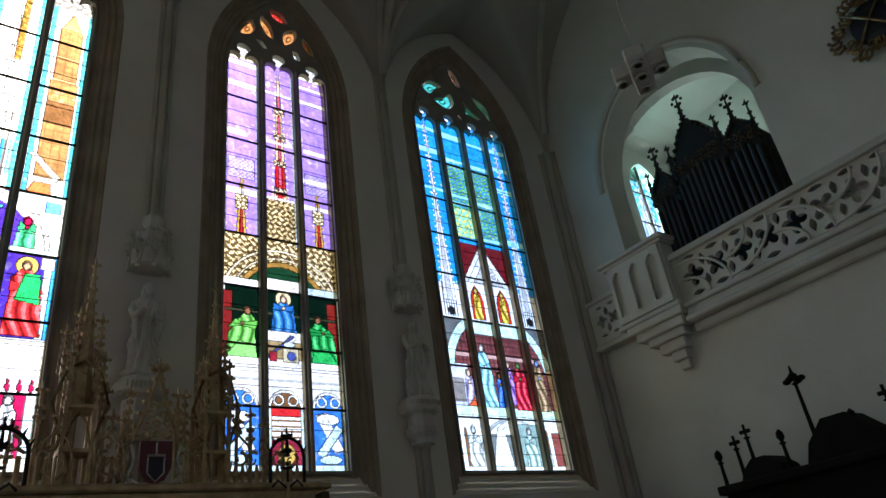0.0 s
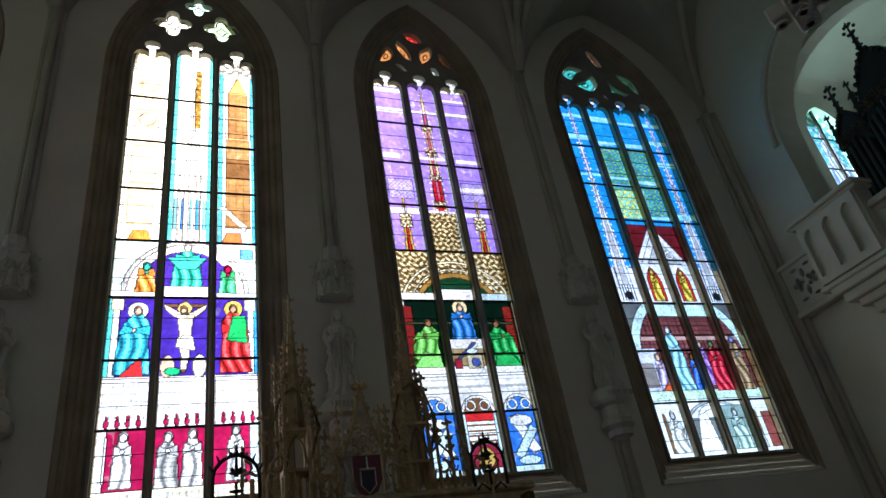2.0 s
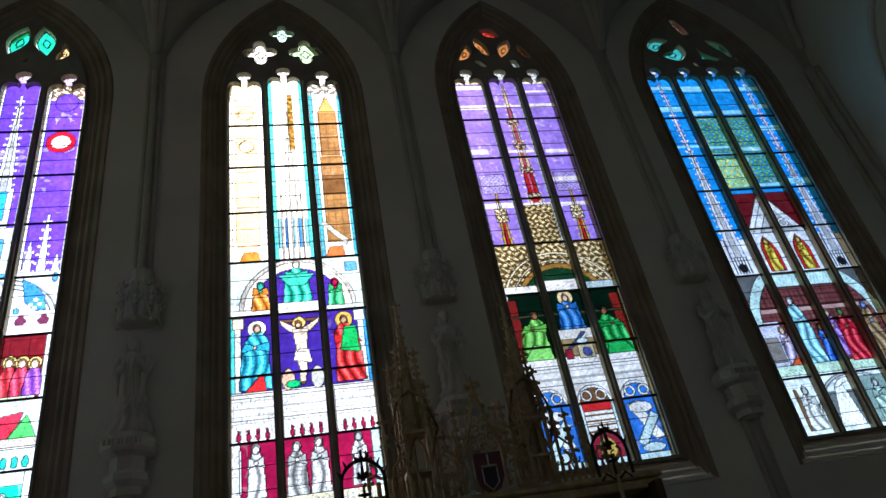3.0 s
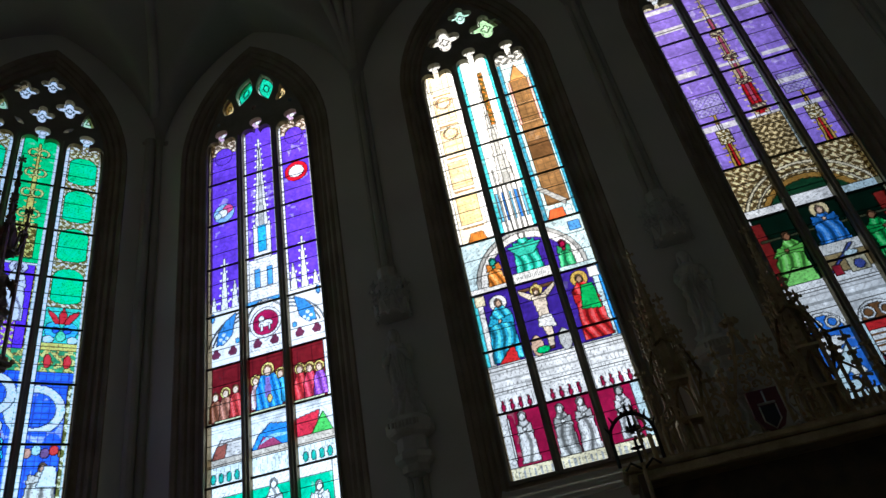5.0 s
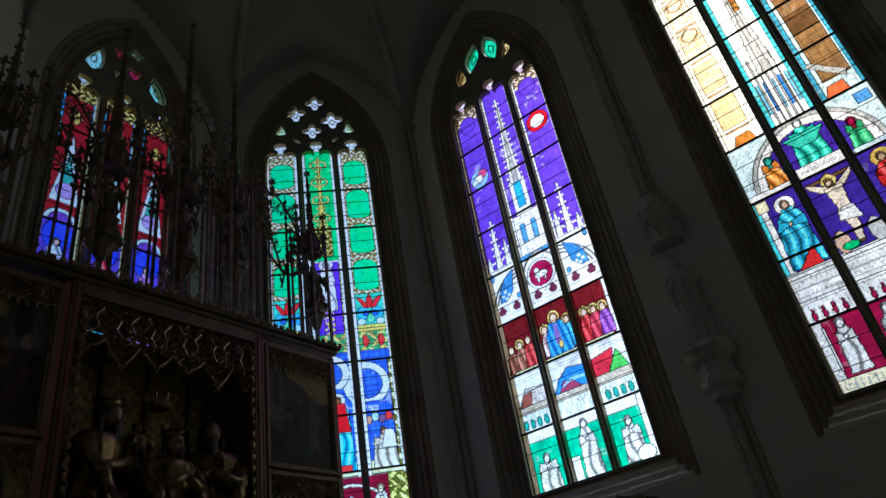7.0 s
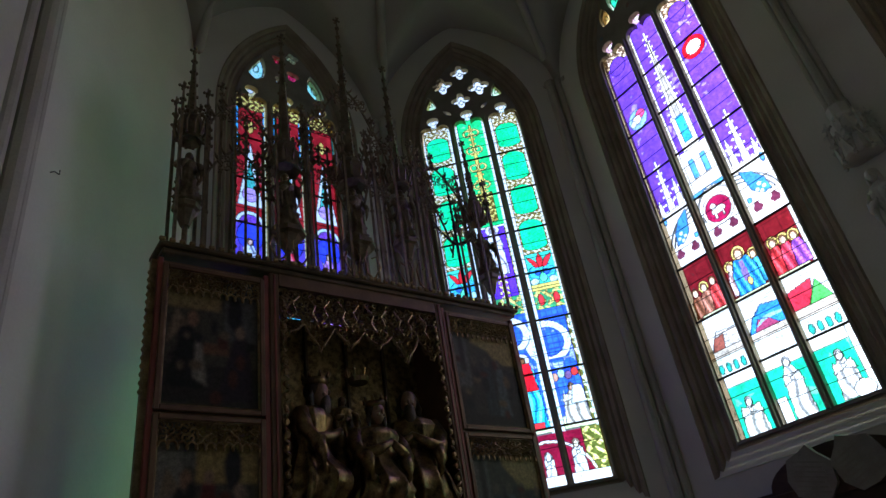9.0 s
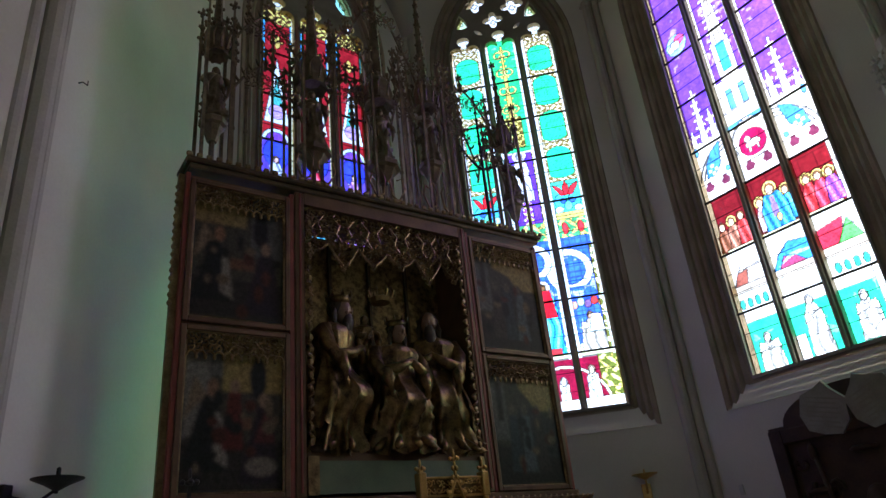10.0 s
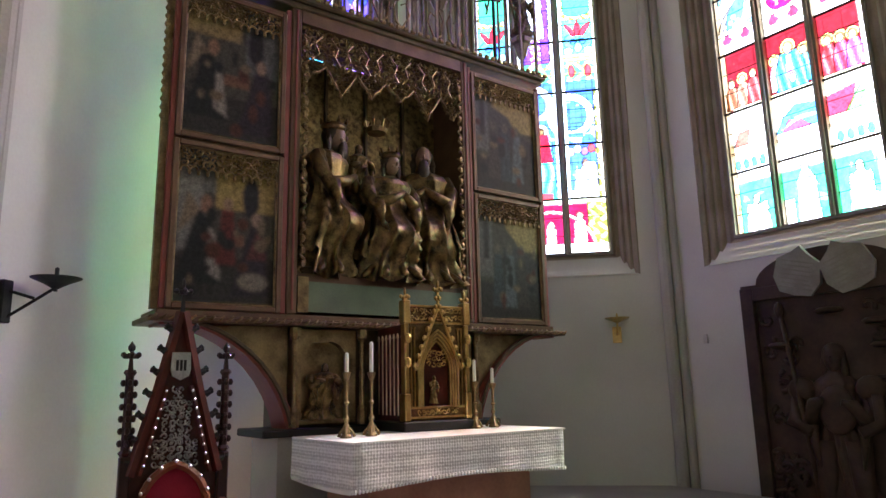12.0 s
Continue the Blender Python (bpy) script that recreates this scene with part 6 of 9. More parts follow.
def robed_mesh(bm, h, w, seed, face=0.0, beard=0.0, crown=False, knee=0.3, cape=True):
    """A carved robed figure with a kneeling lap, wide sleeves, an open mantle and a spreading hem. Material 1: face, 2: hair, 3: dark lining."""
    rng = random.Random(seed)
    ph, lean = rng.uniform(0, 6), rng.choice((-1, 1))
    prof = [(0.0, 1.34), (0.04, 1.22), (0.12, 1.04), (0.26, 0.98), (0.4, 0.9), (0.5, 0.72), (0.56, 0.66), (0.66, 0.78), (0.74, 0.86), (0.785, 0.74), (0.815, 0.42), (0.835, 0.22), (0.87, 0.17)]

    def radius(f):
        for (z0, r0), (z1, r1) in zip(prof, prof[1:]):
            if f <= z1:
                return r0 + (r1 - r0) * (f - z0) / (z1 - z0)
        return prof[-1][1]

    def shell(lo, hi, t0, t1, grow, folds, depth, index, steps, n, flare):
        rings = []
        for i in range(steps + 1):
            f = lo + (hi - lo) * i / steps
            ring = []
            for k in range(n + 1):
                t = t0 + (t1 - t0) * k / n
                fan = folds * t + lean * 1.6 * f * math.sin(t) + ph + 0.35 * math.sin(f * 8 + ph)
                crease = 1 - abs(math.sin(fan)) ** 0.45 * 2.1
                break_ = max(0.0, math.sin(26 * f + 2.2 * math.cos(t * 2 + ph))) * (1 if f < 0.3 else 0.25)
                low = max(0.0, 1 - f / 0.62)
                r = radius(f) * grow * (1 + depth * (0.12 + low) * crease * 0.5 + 0.06 * break_)
                r *= 1 + 0.05 * noise.noise(Vector((math.cos(t) * 3 + seed, math.sin(t) * 3, f * 9)))
                front = max(0.0, -math.sin(t))
                lap = knee * math.exp(-((f - 0.34) / 0.13) ** 2) * front
                x = r * w / 2 * math.cos(t) * (1 + flare * low)
                y = r * w / 2 * 0.72 * math.sin(t) - lap * w * 0.7
                ring.append(bm.verts.new((x, y, f * h + 0.02 * h * (crease if i == 0 else 0))))
            rings.append(ring)
        for a, b in zip(rings, rings[1:]):
            for k in range(n):
                bm.faces.new((a[k], a[k + 1], b[k + 1], b[k])).material_index = index
        return rings

    shell(0.0, 0.87, 0, math.tau, 1.0, 5.0, 0.5, 0, 80, 120, 0.05)
    if cape:
        for e, lo in ((0, 0.05), (1, 0.16)):
            a0 = -0.35 if e == 0 else math.pi - 0.75
            shell(lo, 0.79, a0, a0 + 1.15, 1.14, 6.0, 0.3, 0, 40, 22, 0.12)
            shell(lo + 0.02, 0.77, a0 + 0.03, a0 + 1.1, 1.06, 6.0, 0.2, 3, 24, 14, 0.1)
    for e in (-1, 1):
        hx = -e * 0.02 * w + face * 0.22 * w
        pts = [(e * 0.36 * w, 0, h * 0.765), (e * 0.46 * w, -0.1 * w, h * 0.66), (e * 0.42 * w, -0.24 * w, h * 0.565), (e * 0.2 * w + hx * 0.5, -0.38 * w, h * 0.6), (hx, -0.42 * w, h * 0.66)]
        sweep(bm, pts, [0.13 * w, 0.13 * w, 0.12 * w, 0.085 * w, 0.045 * w], 10)
        sweep(bm, [(e * 0.36 * w, -0.27 * w, h * 0.575), (e * 0.38 * w, -0.32 * w, h * 0.49), (e * 0.33 * w, -0.36 * w, h * 0.4), (e * 0.22 * w, -0.4 * w, h * 0.33)], [0.12 * w, 0.1 * w, 0.06 * w, 0.01 * w], 8)
    # hem folds that spill over the ledge
    for k in range(5):
        a = math.pi * (1.12 + 0.19 * k)
        x, y = 0.56 * w * math.cos(a), 0.46 * w * math.sin(a)
        sweep(bm, [(x * 0.7, y * 0.7, 0.1 * h), (x, y, 0.035 * h), (x * 1.2, y * 1.12, 0.012 * h)], [0.05 * w, 0.07 * w, 0.03 * w], 8)

    def shape(index, c, r, u=14, v=10):
        before = len(bm.faces)
        blob(bm, c, r, u, v)
        bm.faces.ensure_lookup_table()
        for q in range(before, len(bm.faces)):
            bm.faces[q].material_index = index

    hr = h * 0.073
    hx, hy, hz = face * 0.35 * hr, -0.1 * w, h * 0.915
    shape(1, (hx, hy - hr * 0.1, hz), (hr * 0.78, hr * 0.92, hr * 1.18))
    shape(1, (hx + face * hr * 0.35, hy - hr * 0.98, hz - hr * 0.1), (hr * 0.14, hr * 0.22, hr * 0.28), 6, 5)
    for e in (-1, 1):
        shape(1, (hx + e * hr * 0.32, hy - hr * 0.8, hz - hr * 0.35), (hr * 0.22, hr * 0.18, hr * 0.2), 7, 5)
        for k in range(4):
            sway = 0.12 * math.sin(k * 1.7 + ph)
            sweep(bm, [(hx + e * hr * (0.62 + 0.1 * k), hy + hr * (0.1 + 0.15 * k), hz + hr * 0.6), (hx + e * hr * (0.95 + sway), hy + hr * 0.1, hz - hr * 0.6), (hx + e * hr * (1.05 - sway), hy, hz - hr * (1.9 + 0.3 * k))], [hr * 0.2, hr * 0.24, hr * 0.07], 6)
            bm.faces.ensure_lookup_table()
            for q in range(len(bm.faces) - 14, len(bm.faces)):
                bm.faces[q].material_index = 2
    shape(2, (hx, hy + hr * 0.25, hz + hr * 0.25), (hr * 0.98, hr * 0.98, hr * 1.08))
    if beard:
        shape(2, (hx + face * hr * 0.2, hy - hr * 0.7, hz - hr * (0.95 + beard * 0.5)), (hr * 0.6, hr * 0.45, hr * (0.7 + beard * 0.7)))
        for e in (-0.3, 0.3):
            shape(2, (hx + e * hr, hy - hr * 0.72, hz - hr * (1.3 + beard)), (hr * 0.26, hr * 0.28, hr * 0.7), 8, 6)
    if crown:
        lathe(bm, [(hr * 0.98, hz + hr * 0.62), (hr * 1.12, hz + hr * 1.2), (hr * 0.96, hz + hr * 1.15), (hr * 0.5, hz + hr * 1.1)], 14, (hx, hy + hr * 0.1, 0))
        for k in range(8):
            a = k * math.tau / 8
            sweep(bm, [(hx + hr * 1.1 * math.cos(a), hy + hr * 0.1 + hr * 1.1 * math.sin(a), hz + hr * 1.15), (hx + hr * 1.25 * math.cos(a), hy + hr * 0.1 + hr * 1.25 * math.sin(a), hz + hr * 1.7)], [hr * 0.2, hr * 0.07], 5)
    return bm


def shrine_figure(label, m, h, w, seed, **look_):
    ob = part("carved_figure", robed_mesh(bmesh.new(), h, w, seed, **look_), SHRINE_GOLD, smooth=True, m=m)
    for extra in (POLY[1], HAIR, POLY[0]):
        ob.data.materials.append(extra)
    return tagged(ob, label, "statue", CARVED)


CARVED = "carved figures in the shrine"
shrine_figure("gilded carved kneeling figure with dark beard and crown", at(ALTAR, -0.62, 0.24, 2.7, 38), 1.64, 0.64, 3, face=0.6, beard=0.5, crown=True, knee=0.42)
shrine_figure("gilded carved central figure with long hair and crown", at(ALTAR, 0.02, 0.1, 2.7, 4), 1.38, 0.64, 8, face=0.1, crown=True, knee=0.36)
shrine_figure("gilded carved figure with long grey beard and dark-lined cloak", at(ALTAR, 0.58, 0.24, 2.7, -24), 1.6, 0.66, 13, face=-0.3, beard=1.0, knee=0.4)
bm = bmesh.new()
box(bm, -0.98, 0.9, 0.02, 0.5, 2.7, 2.74, 0.01)
for k in range(9):
    blob(bm, (-0.9 + k * 0.21, 0.1 + 0.1 * (k % 3), 2.74), (0.12, 0.09, 0.05), 10, 6)
part("carved_ground", bm, DARK_WOOD, main_altar, "dark carved cloud ledge under the figures", smooth=True)
statue("carved_figure", "small dull gold attendant beside the bearded figure", at(ALTAR, 0.8, 0.4, 2.72, -15), 1.25, 0.28, 21, DULL_GOLD, -0.1, head=POLY[1], group=CARVED)
statue("carved_figure", "small gilded carved attendant high in the shrine", at(ALTAR, -0.18, 0.42, 3.55), 0.72, 0.3, 17, SHRINE_GOLD, head=POLY[1], group=CARVED)
statue("carved_figure", "small dark carved attendant behind the shrine figures", at(ALTAR, -0.9, 0.45, 2.75), 1.3, 0.28, 29, DULL_GOLD, head=POLY[1], group=CARVED)
statue("carved_figure", "small crimson carved attendant beside the central figure", at(ALTAR, 0.26, 0.44, 2.75), 1.3, 0.34, 31, POLY[2], head=POLY[1], group=CARVED)
statue("carved_figure", "seated gilded figure in the predella niche", at(ALTAR, -0.74, 0.07, 1.34), 0.52, 0.3, 37, SHRINE_GOLD, head=POLY[1], group="predella figures")
statue("carved_figure", "seated dark figure in the predella niche", at(ALTAR, 0.7, 0.06, 1.34), 0.6, 0.3, 39, DULL_GOLD, head=POLY[1], group="predella figures")

bm = bmesh.new()
lathe(bm, [(0.11, 0), (0.13, 0.05), (0.12, 0.06)], 10)
for k in range(8):
    a = k * math.tau / 8
    sweep(bm, [(0.125 * math.cos(a), 0.125 * math.sin(a), 0.05), (0.15 * math.cos(a), 0.15 * math.sin(a), 0.12), (0.13 * math.cos(a), 0.13 * math.sin(a), 0.18)], [0.014, 0.02, 0.008], 5)
part("gilded_crown", bm, GOLD_LEAF, main_altar).location = (0.0, 0.3, 4.4)


# ---- carved gothic superstructure over the altarpiece ----
def tower(parent, x, z1, w, seed, figure_z, y=0.1):
    """One pierced tower: slender shafts, a canopy on arches, and a spire."""
    can_z = figure_z + 0.95
    bm = bmesh.new()
    for dx, dy in ((-w, -w), (w, -w), (w, w), (-w, w)):
        box(bm, x + dx - 0.016, x + dx + 0.016, y + dy - 0.016, y + dy + 0.016, 5.52, can_z + 0.1)
        crocketed(bm, x + dx, y + dy, can_z + 0.1, can_z + 0.62, 0.024, 4, 0.17)
    tw = part("tower", bm, AGED_WOOD, parent)
    bm = bmesh.new()
    lathe(bm, [(0.05, figure_z - 0.3), (w * 0.8, figure_z - 0.12), (w * 1.05, figure_z - 0.1), (w * 1.05, figure_z - 0.04), (w * 0.7, figure_z)], 8, (x, y, 0), math.pi / 8)
    lathe(bm, [(0.03, 5.52), (0.03, figure_z - 0.25)], 6, (x, y, 0))
    part("console", bm, AGED_WOOD, tw)
    bm = bmesh.new()
    lathe(bm, [(w * 0.5, can_z - 0.02), (w * 0.95, can_z - 0.1), (w * 1.05, can_z), (w * 0.95, can_z + 0.1), (w * 0.8, can_z + 0.22), (w * 0.42, can_z + 0.35)], 8, (x, y, 0), math.pi / 8)
    for k in range(12):
        a = k * math.tau / 12
        q = w * 1.05
        sweep(bm, [(x + q * math.cos(a), y + q * math.sin(a), can_z - 0.08), (x + q * 1.25 * math.cos(a), y + q * 1.25 * math.sin(a), can_z + 0.06),
                   (x + q * 1.1 * math.cos(a + 0.2), y + q * 1.1 * math.sin(a + 0.2), can_z + 0.2)], [0.02, 0.017, 0.01], 5)
        blob(bm, (x + q * 1.15 * math.cos(a), y + q * 1.15 * math.sin(a), can_z + 0.22), (0.025, 0.025, 0.035), 5, 4)
    part("canopy", bm, AGED_WOOD, tw, "pierced gilded canopy")
    bm = crocketed(bmesh.new(), x, y, can_z + 0.3, z1, w * 0.42, 6, 0.19)
    part("spire", bm, AGED_WOOD, tw)
    return tw


def superstructure():
    top = empty("carved_superstructure", "worn gilded gothic openwork of towers and spires on the altarpiece", "carving", ALTAR)
    for x, z1, w, fz in TOWERS:
        tower(top, x, z1, w, int(x * 10), fz)
    for x in (-1.8, -1.66, -1.36, -1.22, -1.08, -0.62, -0.5, -0.34, 0.32, 0.44, 0.56, 0.96, 1.08, 1.2, 1.34, 1.72, 1.84):
        bm = bmesh.new()
        h = 7.0 + 0.6 * math.sin(x * 7)
        box(bm, x - 0.012, x + 0.012, 0.12, 0.144, 5.52, h)
        box(bm, x - 0.02, x + 0.02, 0.112, 0.152, 5.52, 5.62)
        for z in (6.1, 6.7):
            box(bm, x - 0.018, x + 0.018, 0.114, 0.15, z, z + 0.03)
        crocketed(bm, x, 0.132, h, h + 0.6, 0.026, 4, 0.12)
        part("pinnacle", bm, AGED_WOOD, top)
    for x in (-1.51, -0.22):
        bm = bmesh.new()
        lathe(bm, [(0.03, 5.52), (0.014, 5.6), (0.014, 7.3), (0.024, 7.34), (0.012, 7.4)], 8, (x, 0.06, 0))
        for k in range(14):
            blob(bm, (x + 0.012 * math.cos(k), 0.05, 5.7 + k * 0.115), (0.017, 0.017, 0.02), 5, 4)
        part("gilt_rod", bm, GOLD_LEAF, top, "slender bright gilded rod")
    for a, b, z in ((-1.92, -1.0, 6.75), (-0.74, -0.1, 6.95), (0.16, 0.6, 6.95), (0.86, 1.5, 6.9), (1.5, 2.0, 6.6), (-1.9, -1.0, 7.5), (0.9, 1.9, 7.45), (-0.7, -0.1, 7.75), (0.2, 0.68, 7.75), (-0.35, 0.45, 8.4)):
        bm = bmesh.new()
        c, r = (a + b) / 2, (b - a) / 2
        for e in (-1, 1):
            arc = [(c + e * r * (1 - k / 12) ** 0.8, 0.1, z - 0.35 + 0.55 * math.sin(math.pi / 2 * k / 12) + 0.12 * (k / 12) ** 4) for k in range(13)]
            sweep(bm, arc, 0.016, 5)
            for k in range(1, 12, 2):
                p = Vector(arc[k])
                sweep(bm, [p, p + Vector((e * 0.04, -0.02, 0.03)), p + Vector((e * 0.06, -0.03, 0.075))], [0.018, 0.016, 0.006], 5)
        crocketed(bm, c, 0.1, z + 0.25, z + 0.55, 0.02, 4, 0.08)
        scrolls(bm, r * 1.2, 0.22, int(z * 10), 0.08, 0.009, c - r * 0.6, z - 0.12)
        part("arch_tracery", bm, AGED_WOOD, top)
    for x in (-0.9, 0.02, 0.76):
        bm = bmesh.new()
        for s in (-1, 1):
            sweep(bm, [(x + s * 0.02, 0.02, 5.54), (x + s * 0.16, 0.0, 5.62), (x + s * 0.24, 0.0, 5.78), (x + s * 0.2, 0.0, 5.92), (x + s * 0.13, 0.0, 5.88)], [0.02, 0.016, 0.014, 0.012, 0.01], 5)
            sweep(bm, [(x + s * 0.22, 0.02, 5.54), (x + s * 0.06, 0.0, 5.66), (x + s * 0.03, 0.0, 5.86), (x + s * 0.08, 0.0, 5.98)], [0.016, 0.014, 0.012, 0.008], 5)
        part("leaf_scroll", bm, GOLD_LEAF, top)
    return top


def crest_cross():
    """A slim iron stem with drooping leafy arms on the top moulding."""
    o = empty("iron_crest_cross", "slim black iron cross with leafy arms on the altarpiece", "cross", at(ALTAR, 1.55, 0.02, 0))
    bm = bmesh.new()
    sweep(bm, [(0, 0, 5.52), (0, 0, 6.6), (0, 0, 7.78)], [0.026, 0.022, 0.006], 6)
    for k in range(8):
        blob(bm, (0, 0, 6.7 + k * 0.13), (0.03, 0.03, 0.022), 6, 4)
    part("stem", bm, IRON, o)
    for s in (-1, 1):
        bm = bmesh.new()
        sweep(bm, [(0, 0, 6.42), (s * 0.12, 0, 6.46), (s * 0.26, 0, 6.58), (s * 0.36, 0, 6.72)], [0.02, 0.018, 0.014, 0.006], 5)
        for k in range(4):
            p = Vector((s * (0.08 + 0.08 * k), 0, 6.46 + 0.06 * k))
            sweep(bm, [p, p + Vector((s * 0.05, 0, -0.05))], [0.018, 0.004], 4)
        part("arm", bm, IRON, o)


TOWERS = ((-2.02, 8.5, 0.14, 6.15), (-0.88, 9.35, 0.2, 6.1), (0.03, 10.2, 0.21, 6.15), (0.76, 9.5, 0.16, 6.35), (2.08, 8.5, 0.13, 6.1))
superstructure()
crest_cross()
for k, (x, z1, w, z) in enumerate(TOWERS):
    statue("tower_figure", "small worn gilded carved figure under a gothic canopy", at(ALTAR, x, 0.1, z), 0.8 if abs(x) < 1.5 else 0.68, 0.28, 41 + 2 * k, AGED_WOOD, group="figures over the altarpiece", n=32, steps=40)


# ---- altar table ----
def altar_table():
    m = place((-5.22, 3.65), (-1, 0))
    t = empty("altar_table", "altar table under a white lace-edged linen cloth", "altar", m)
    bm = bmesh.new()
    box(bm, -0.85, 0.85, -0.32, 0.4, 0.3, 1.1, 0.01)
    part("base", bm, MARBLE_RED, t, "reddish stone altar base")
    bm = bmesh.new()
    box(bm, -1.1, 1.1, -0.52, 0.53, 1.1, 1.2, 0.01)
    part("slab", bm, MARBLE_RED, t)
    return t


altar_table()


def cloth():
    m = place((-5.22, 3.65), (-1, 0))
    ob = empty("altar_cloth", "white linen altar cloth with a wide lace border", "tablecloth", m)
    a, b0, b1, z = 1.115, -0.535, 0.545, 1.212
    bm = bmesh.new()
    box(bm, -a, a, b0, b1, z - 0.008, z + 0.004)
    part("top", bm, LINEN, ob)
    ring = []
    n = 70
    for k in range(n + 1):
        f = k / n
        ring.append((a, b1 - (b1 - b0) * f * 4) if f <= 0.25 else ((a - 2 * a * (f - 0.25) * 2, b0) if f <= 0.75 else (-a, b0 + (b1 - b0) * (f - 0.75) * 4)))
    bm = bmesh.new()
    rows = []
    for j in range(9):
        d = j / 8
        row = []
        for k, (x, y) in enumerate(ring):
            wob = 0.012 * d * math.sin(k * 0.9) + 0.02 * d * d * math.sin(k * 0.31)
            ox = 1 if x > a - 0.001 else (-1 if x < -a + 0.001 else 0)
            oy = -1 if y < b0 + 0.001 else 0
            sag = 0.03 * math.sin(k / n * math.pi * 3)
            row.append(bm.verts.new((x + ox * wob, y + oy * wob, z - d * (0.325 + (sag if j > 4 else 0)))))
        rows.append(row)
    for p, q in zip(rows, rows[1:]):
        for k in range(n):
            bm.faces.new((p[k], p[k + 1], q[k + 1], q[k]))
    part("skirt", bm, LACE, ob, "white lace border", smooth=True)
    bm = bmesh.new()
    for k in range(n * 2):
        x, y = ring[k // 2]
        x2, y2 = ring[min(k // 2 + 1, n)]
        f = (k % 2) / 2
        blob(bm, (x + (x2 - x) * f, y + (y2 - y) * f, z - 0.33 - 0.03 * math.sin(k / 2 / n * math.pi * 3)), (0.017, 0.012, 0.02), 5, 4)
    part("scalloped_hem", bm, LINEN, ob)
    return ob


LACE, lt, lb = material("lace")
ln, ll = lt.nodes, lt.links


def lace_math(op, a, b):
    n = ln.new("ShaderNodeMath")
    n.operation = op
    for k, v in enumerate((a, b)):
        if isinstance(v, (int, float)):
            n.inputs[k].default_value = v
        elif v is not None:
            ll.new(v, n.inputs[k])
    return n.outputs[0]


lg, lx = ln.new("ShaderNodeNewGeometry"), ln.new("ShaderNodeSeparateXYZ")
ll.new(lg.outputs["Position"], lx.inputs[0])
along = lace_math("ADD", lx.outputs[0], lx.outputs[1])
d1, d2 = lace_math("ADD", along, lx.outputs[2]), lace_math("SUBTRACT", along, lx.outputs[2])
net = lace_math("MULTIPLY", lace_math("SINE", lace_math("MULTIPLY", d1, 120.0), None), lace_math("SINE", lace_math("MULTIPLY", d2, 120.0), None))
bands = lace_math("SINE", lace_math("MULTIPLY", lx.outputs[2], 62.0), None)
lnz = ln.new("ShaderNodeTexNoise")
lnz.inputs["Scale"].default_value = 45
ll.new(lg.outputs["Position"], lnz.inputs["Vector"])
total = lace_math("ADD", lace_math("MULTIPLY", net, 0.32), lace_math("ADD", lace_math("MULTIPLY", bands, 0.16), lnz.outputs[0]))
lr = ln.new("ShaderNodeValToRGB")
lr.color_ramp.elements[0].position, lr.color_ramp.elements[1].position = 0.25, 0.75
lr.color_ramp.elements[0].color, lr.color_ramp.elements[1].color = (0.5, 0.49, 0.51, 1), (0.88, 0.88, 0.9, 1)
ll.new(total, lr.inputs[0])
ll.new(lr.outputs[0], lb.inputs["Base Color"])
lb.inputs["Roughness"].default_value = 0.9
lbump = ln.new("ShaderNodeBump")
lbump.inputs["Strength"].default_value, lbump.inputs["Distance"].default_value = 0.5, 0.008
ll.new(total, lbump.inputs["Height"])
ll.new(lbump.outputs[0], lb.inputs["Normal"])
cloth()


def candlestick(m, h, candle, label):
    c = empty("candlestick", label, "candlestick", m, "altar candlesticks")
    bm = bmesh.new()
    lathe(bm, [(0.05, 0), (0.05, 0.012), (0.035, 0.03), (0.026, 0.09), (0.014, 0.12), (0.024, 0.15), (0.012, 0.18), (0.012, h * 0.5), (0.024, h * 0.53), (0.012, h * 0.57), (0.013, h - 0.07), (0.034, h - 0.02), (0.036, h)], 10)
    part("stick", bm, DULL_GOLD, c)
    bm = bmesh.new()
    for k in range(3):
        a = k * math.tau / 3
        sweep(bm, [(0.025 * math.cos(a), 0.025 * math.sin(a), 0.08), (0.06 * math.cos(a), 0.06 * math.sin(a), 0.04), (0.075 * math.cos(a), 0.075 * math.sin(a), 0.008)], [0.01, 0.012, 0.015], 5)
    part("foot", bm, DULL_GOLD, c)
    bm = bmesh.new()
    lathe(bm, [(0.017, h - 0.005), (0.016, h + candle), (0.004, h + candle + 0.012)], 10)
    part("candle", bm, WAX, c, "white wax candle")
    return c


TABLE = place((-5.22, 3.65), (-1, 0))
for x, y, h, cnd in ((-0.89, -0.02, 0.53, 0.15), (-0.63, 0.02, 0.53, 0.25), (0.56, 0.1, 0.44, 0.2), (0.8, 0.12, 0.42, 0.14)):
    candlestick(at(TABLE, x, y, 1.218), h, cnd, "gilt candlestick with a white candle on the altar")


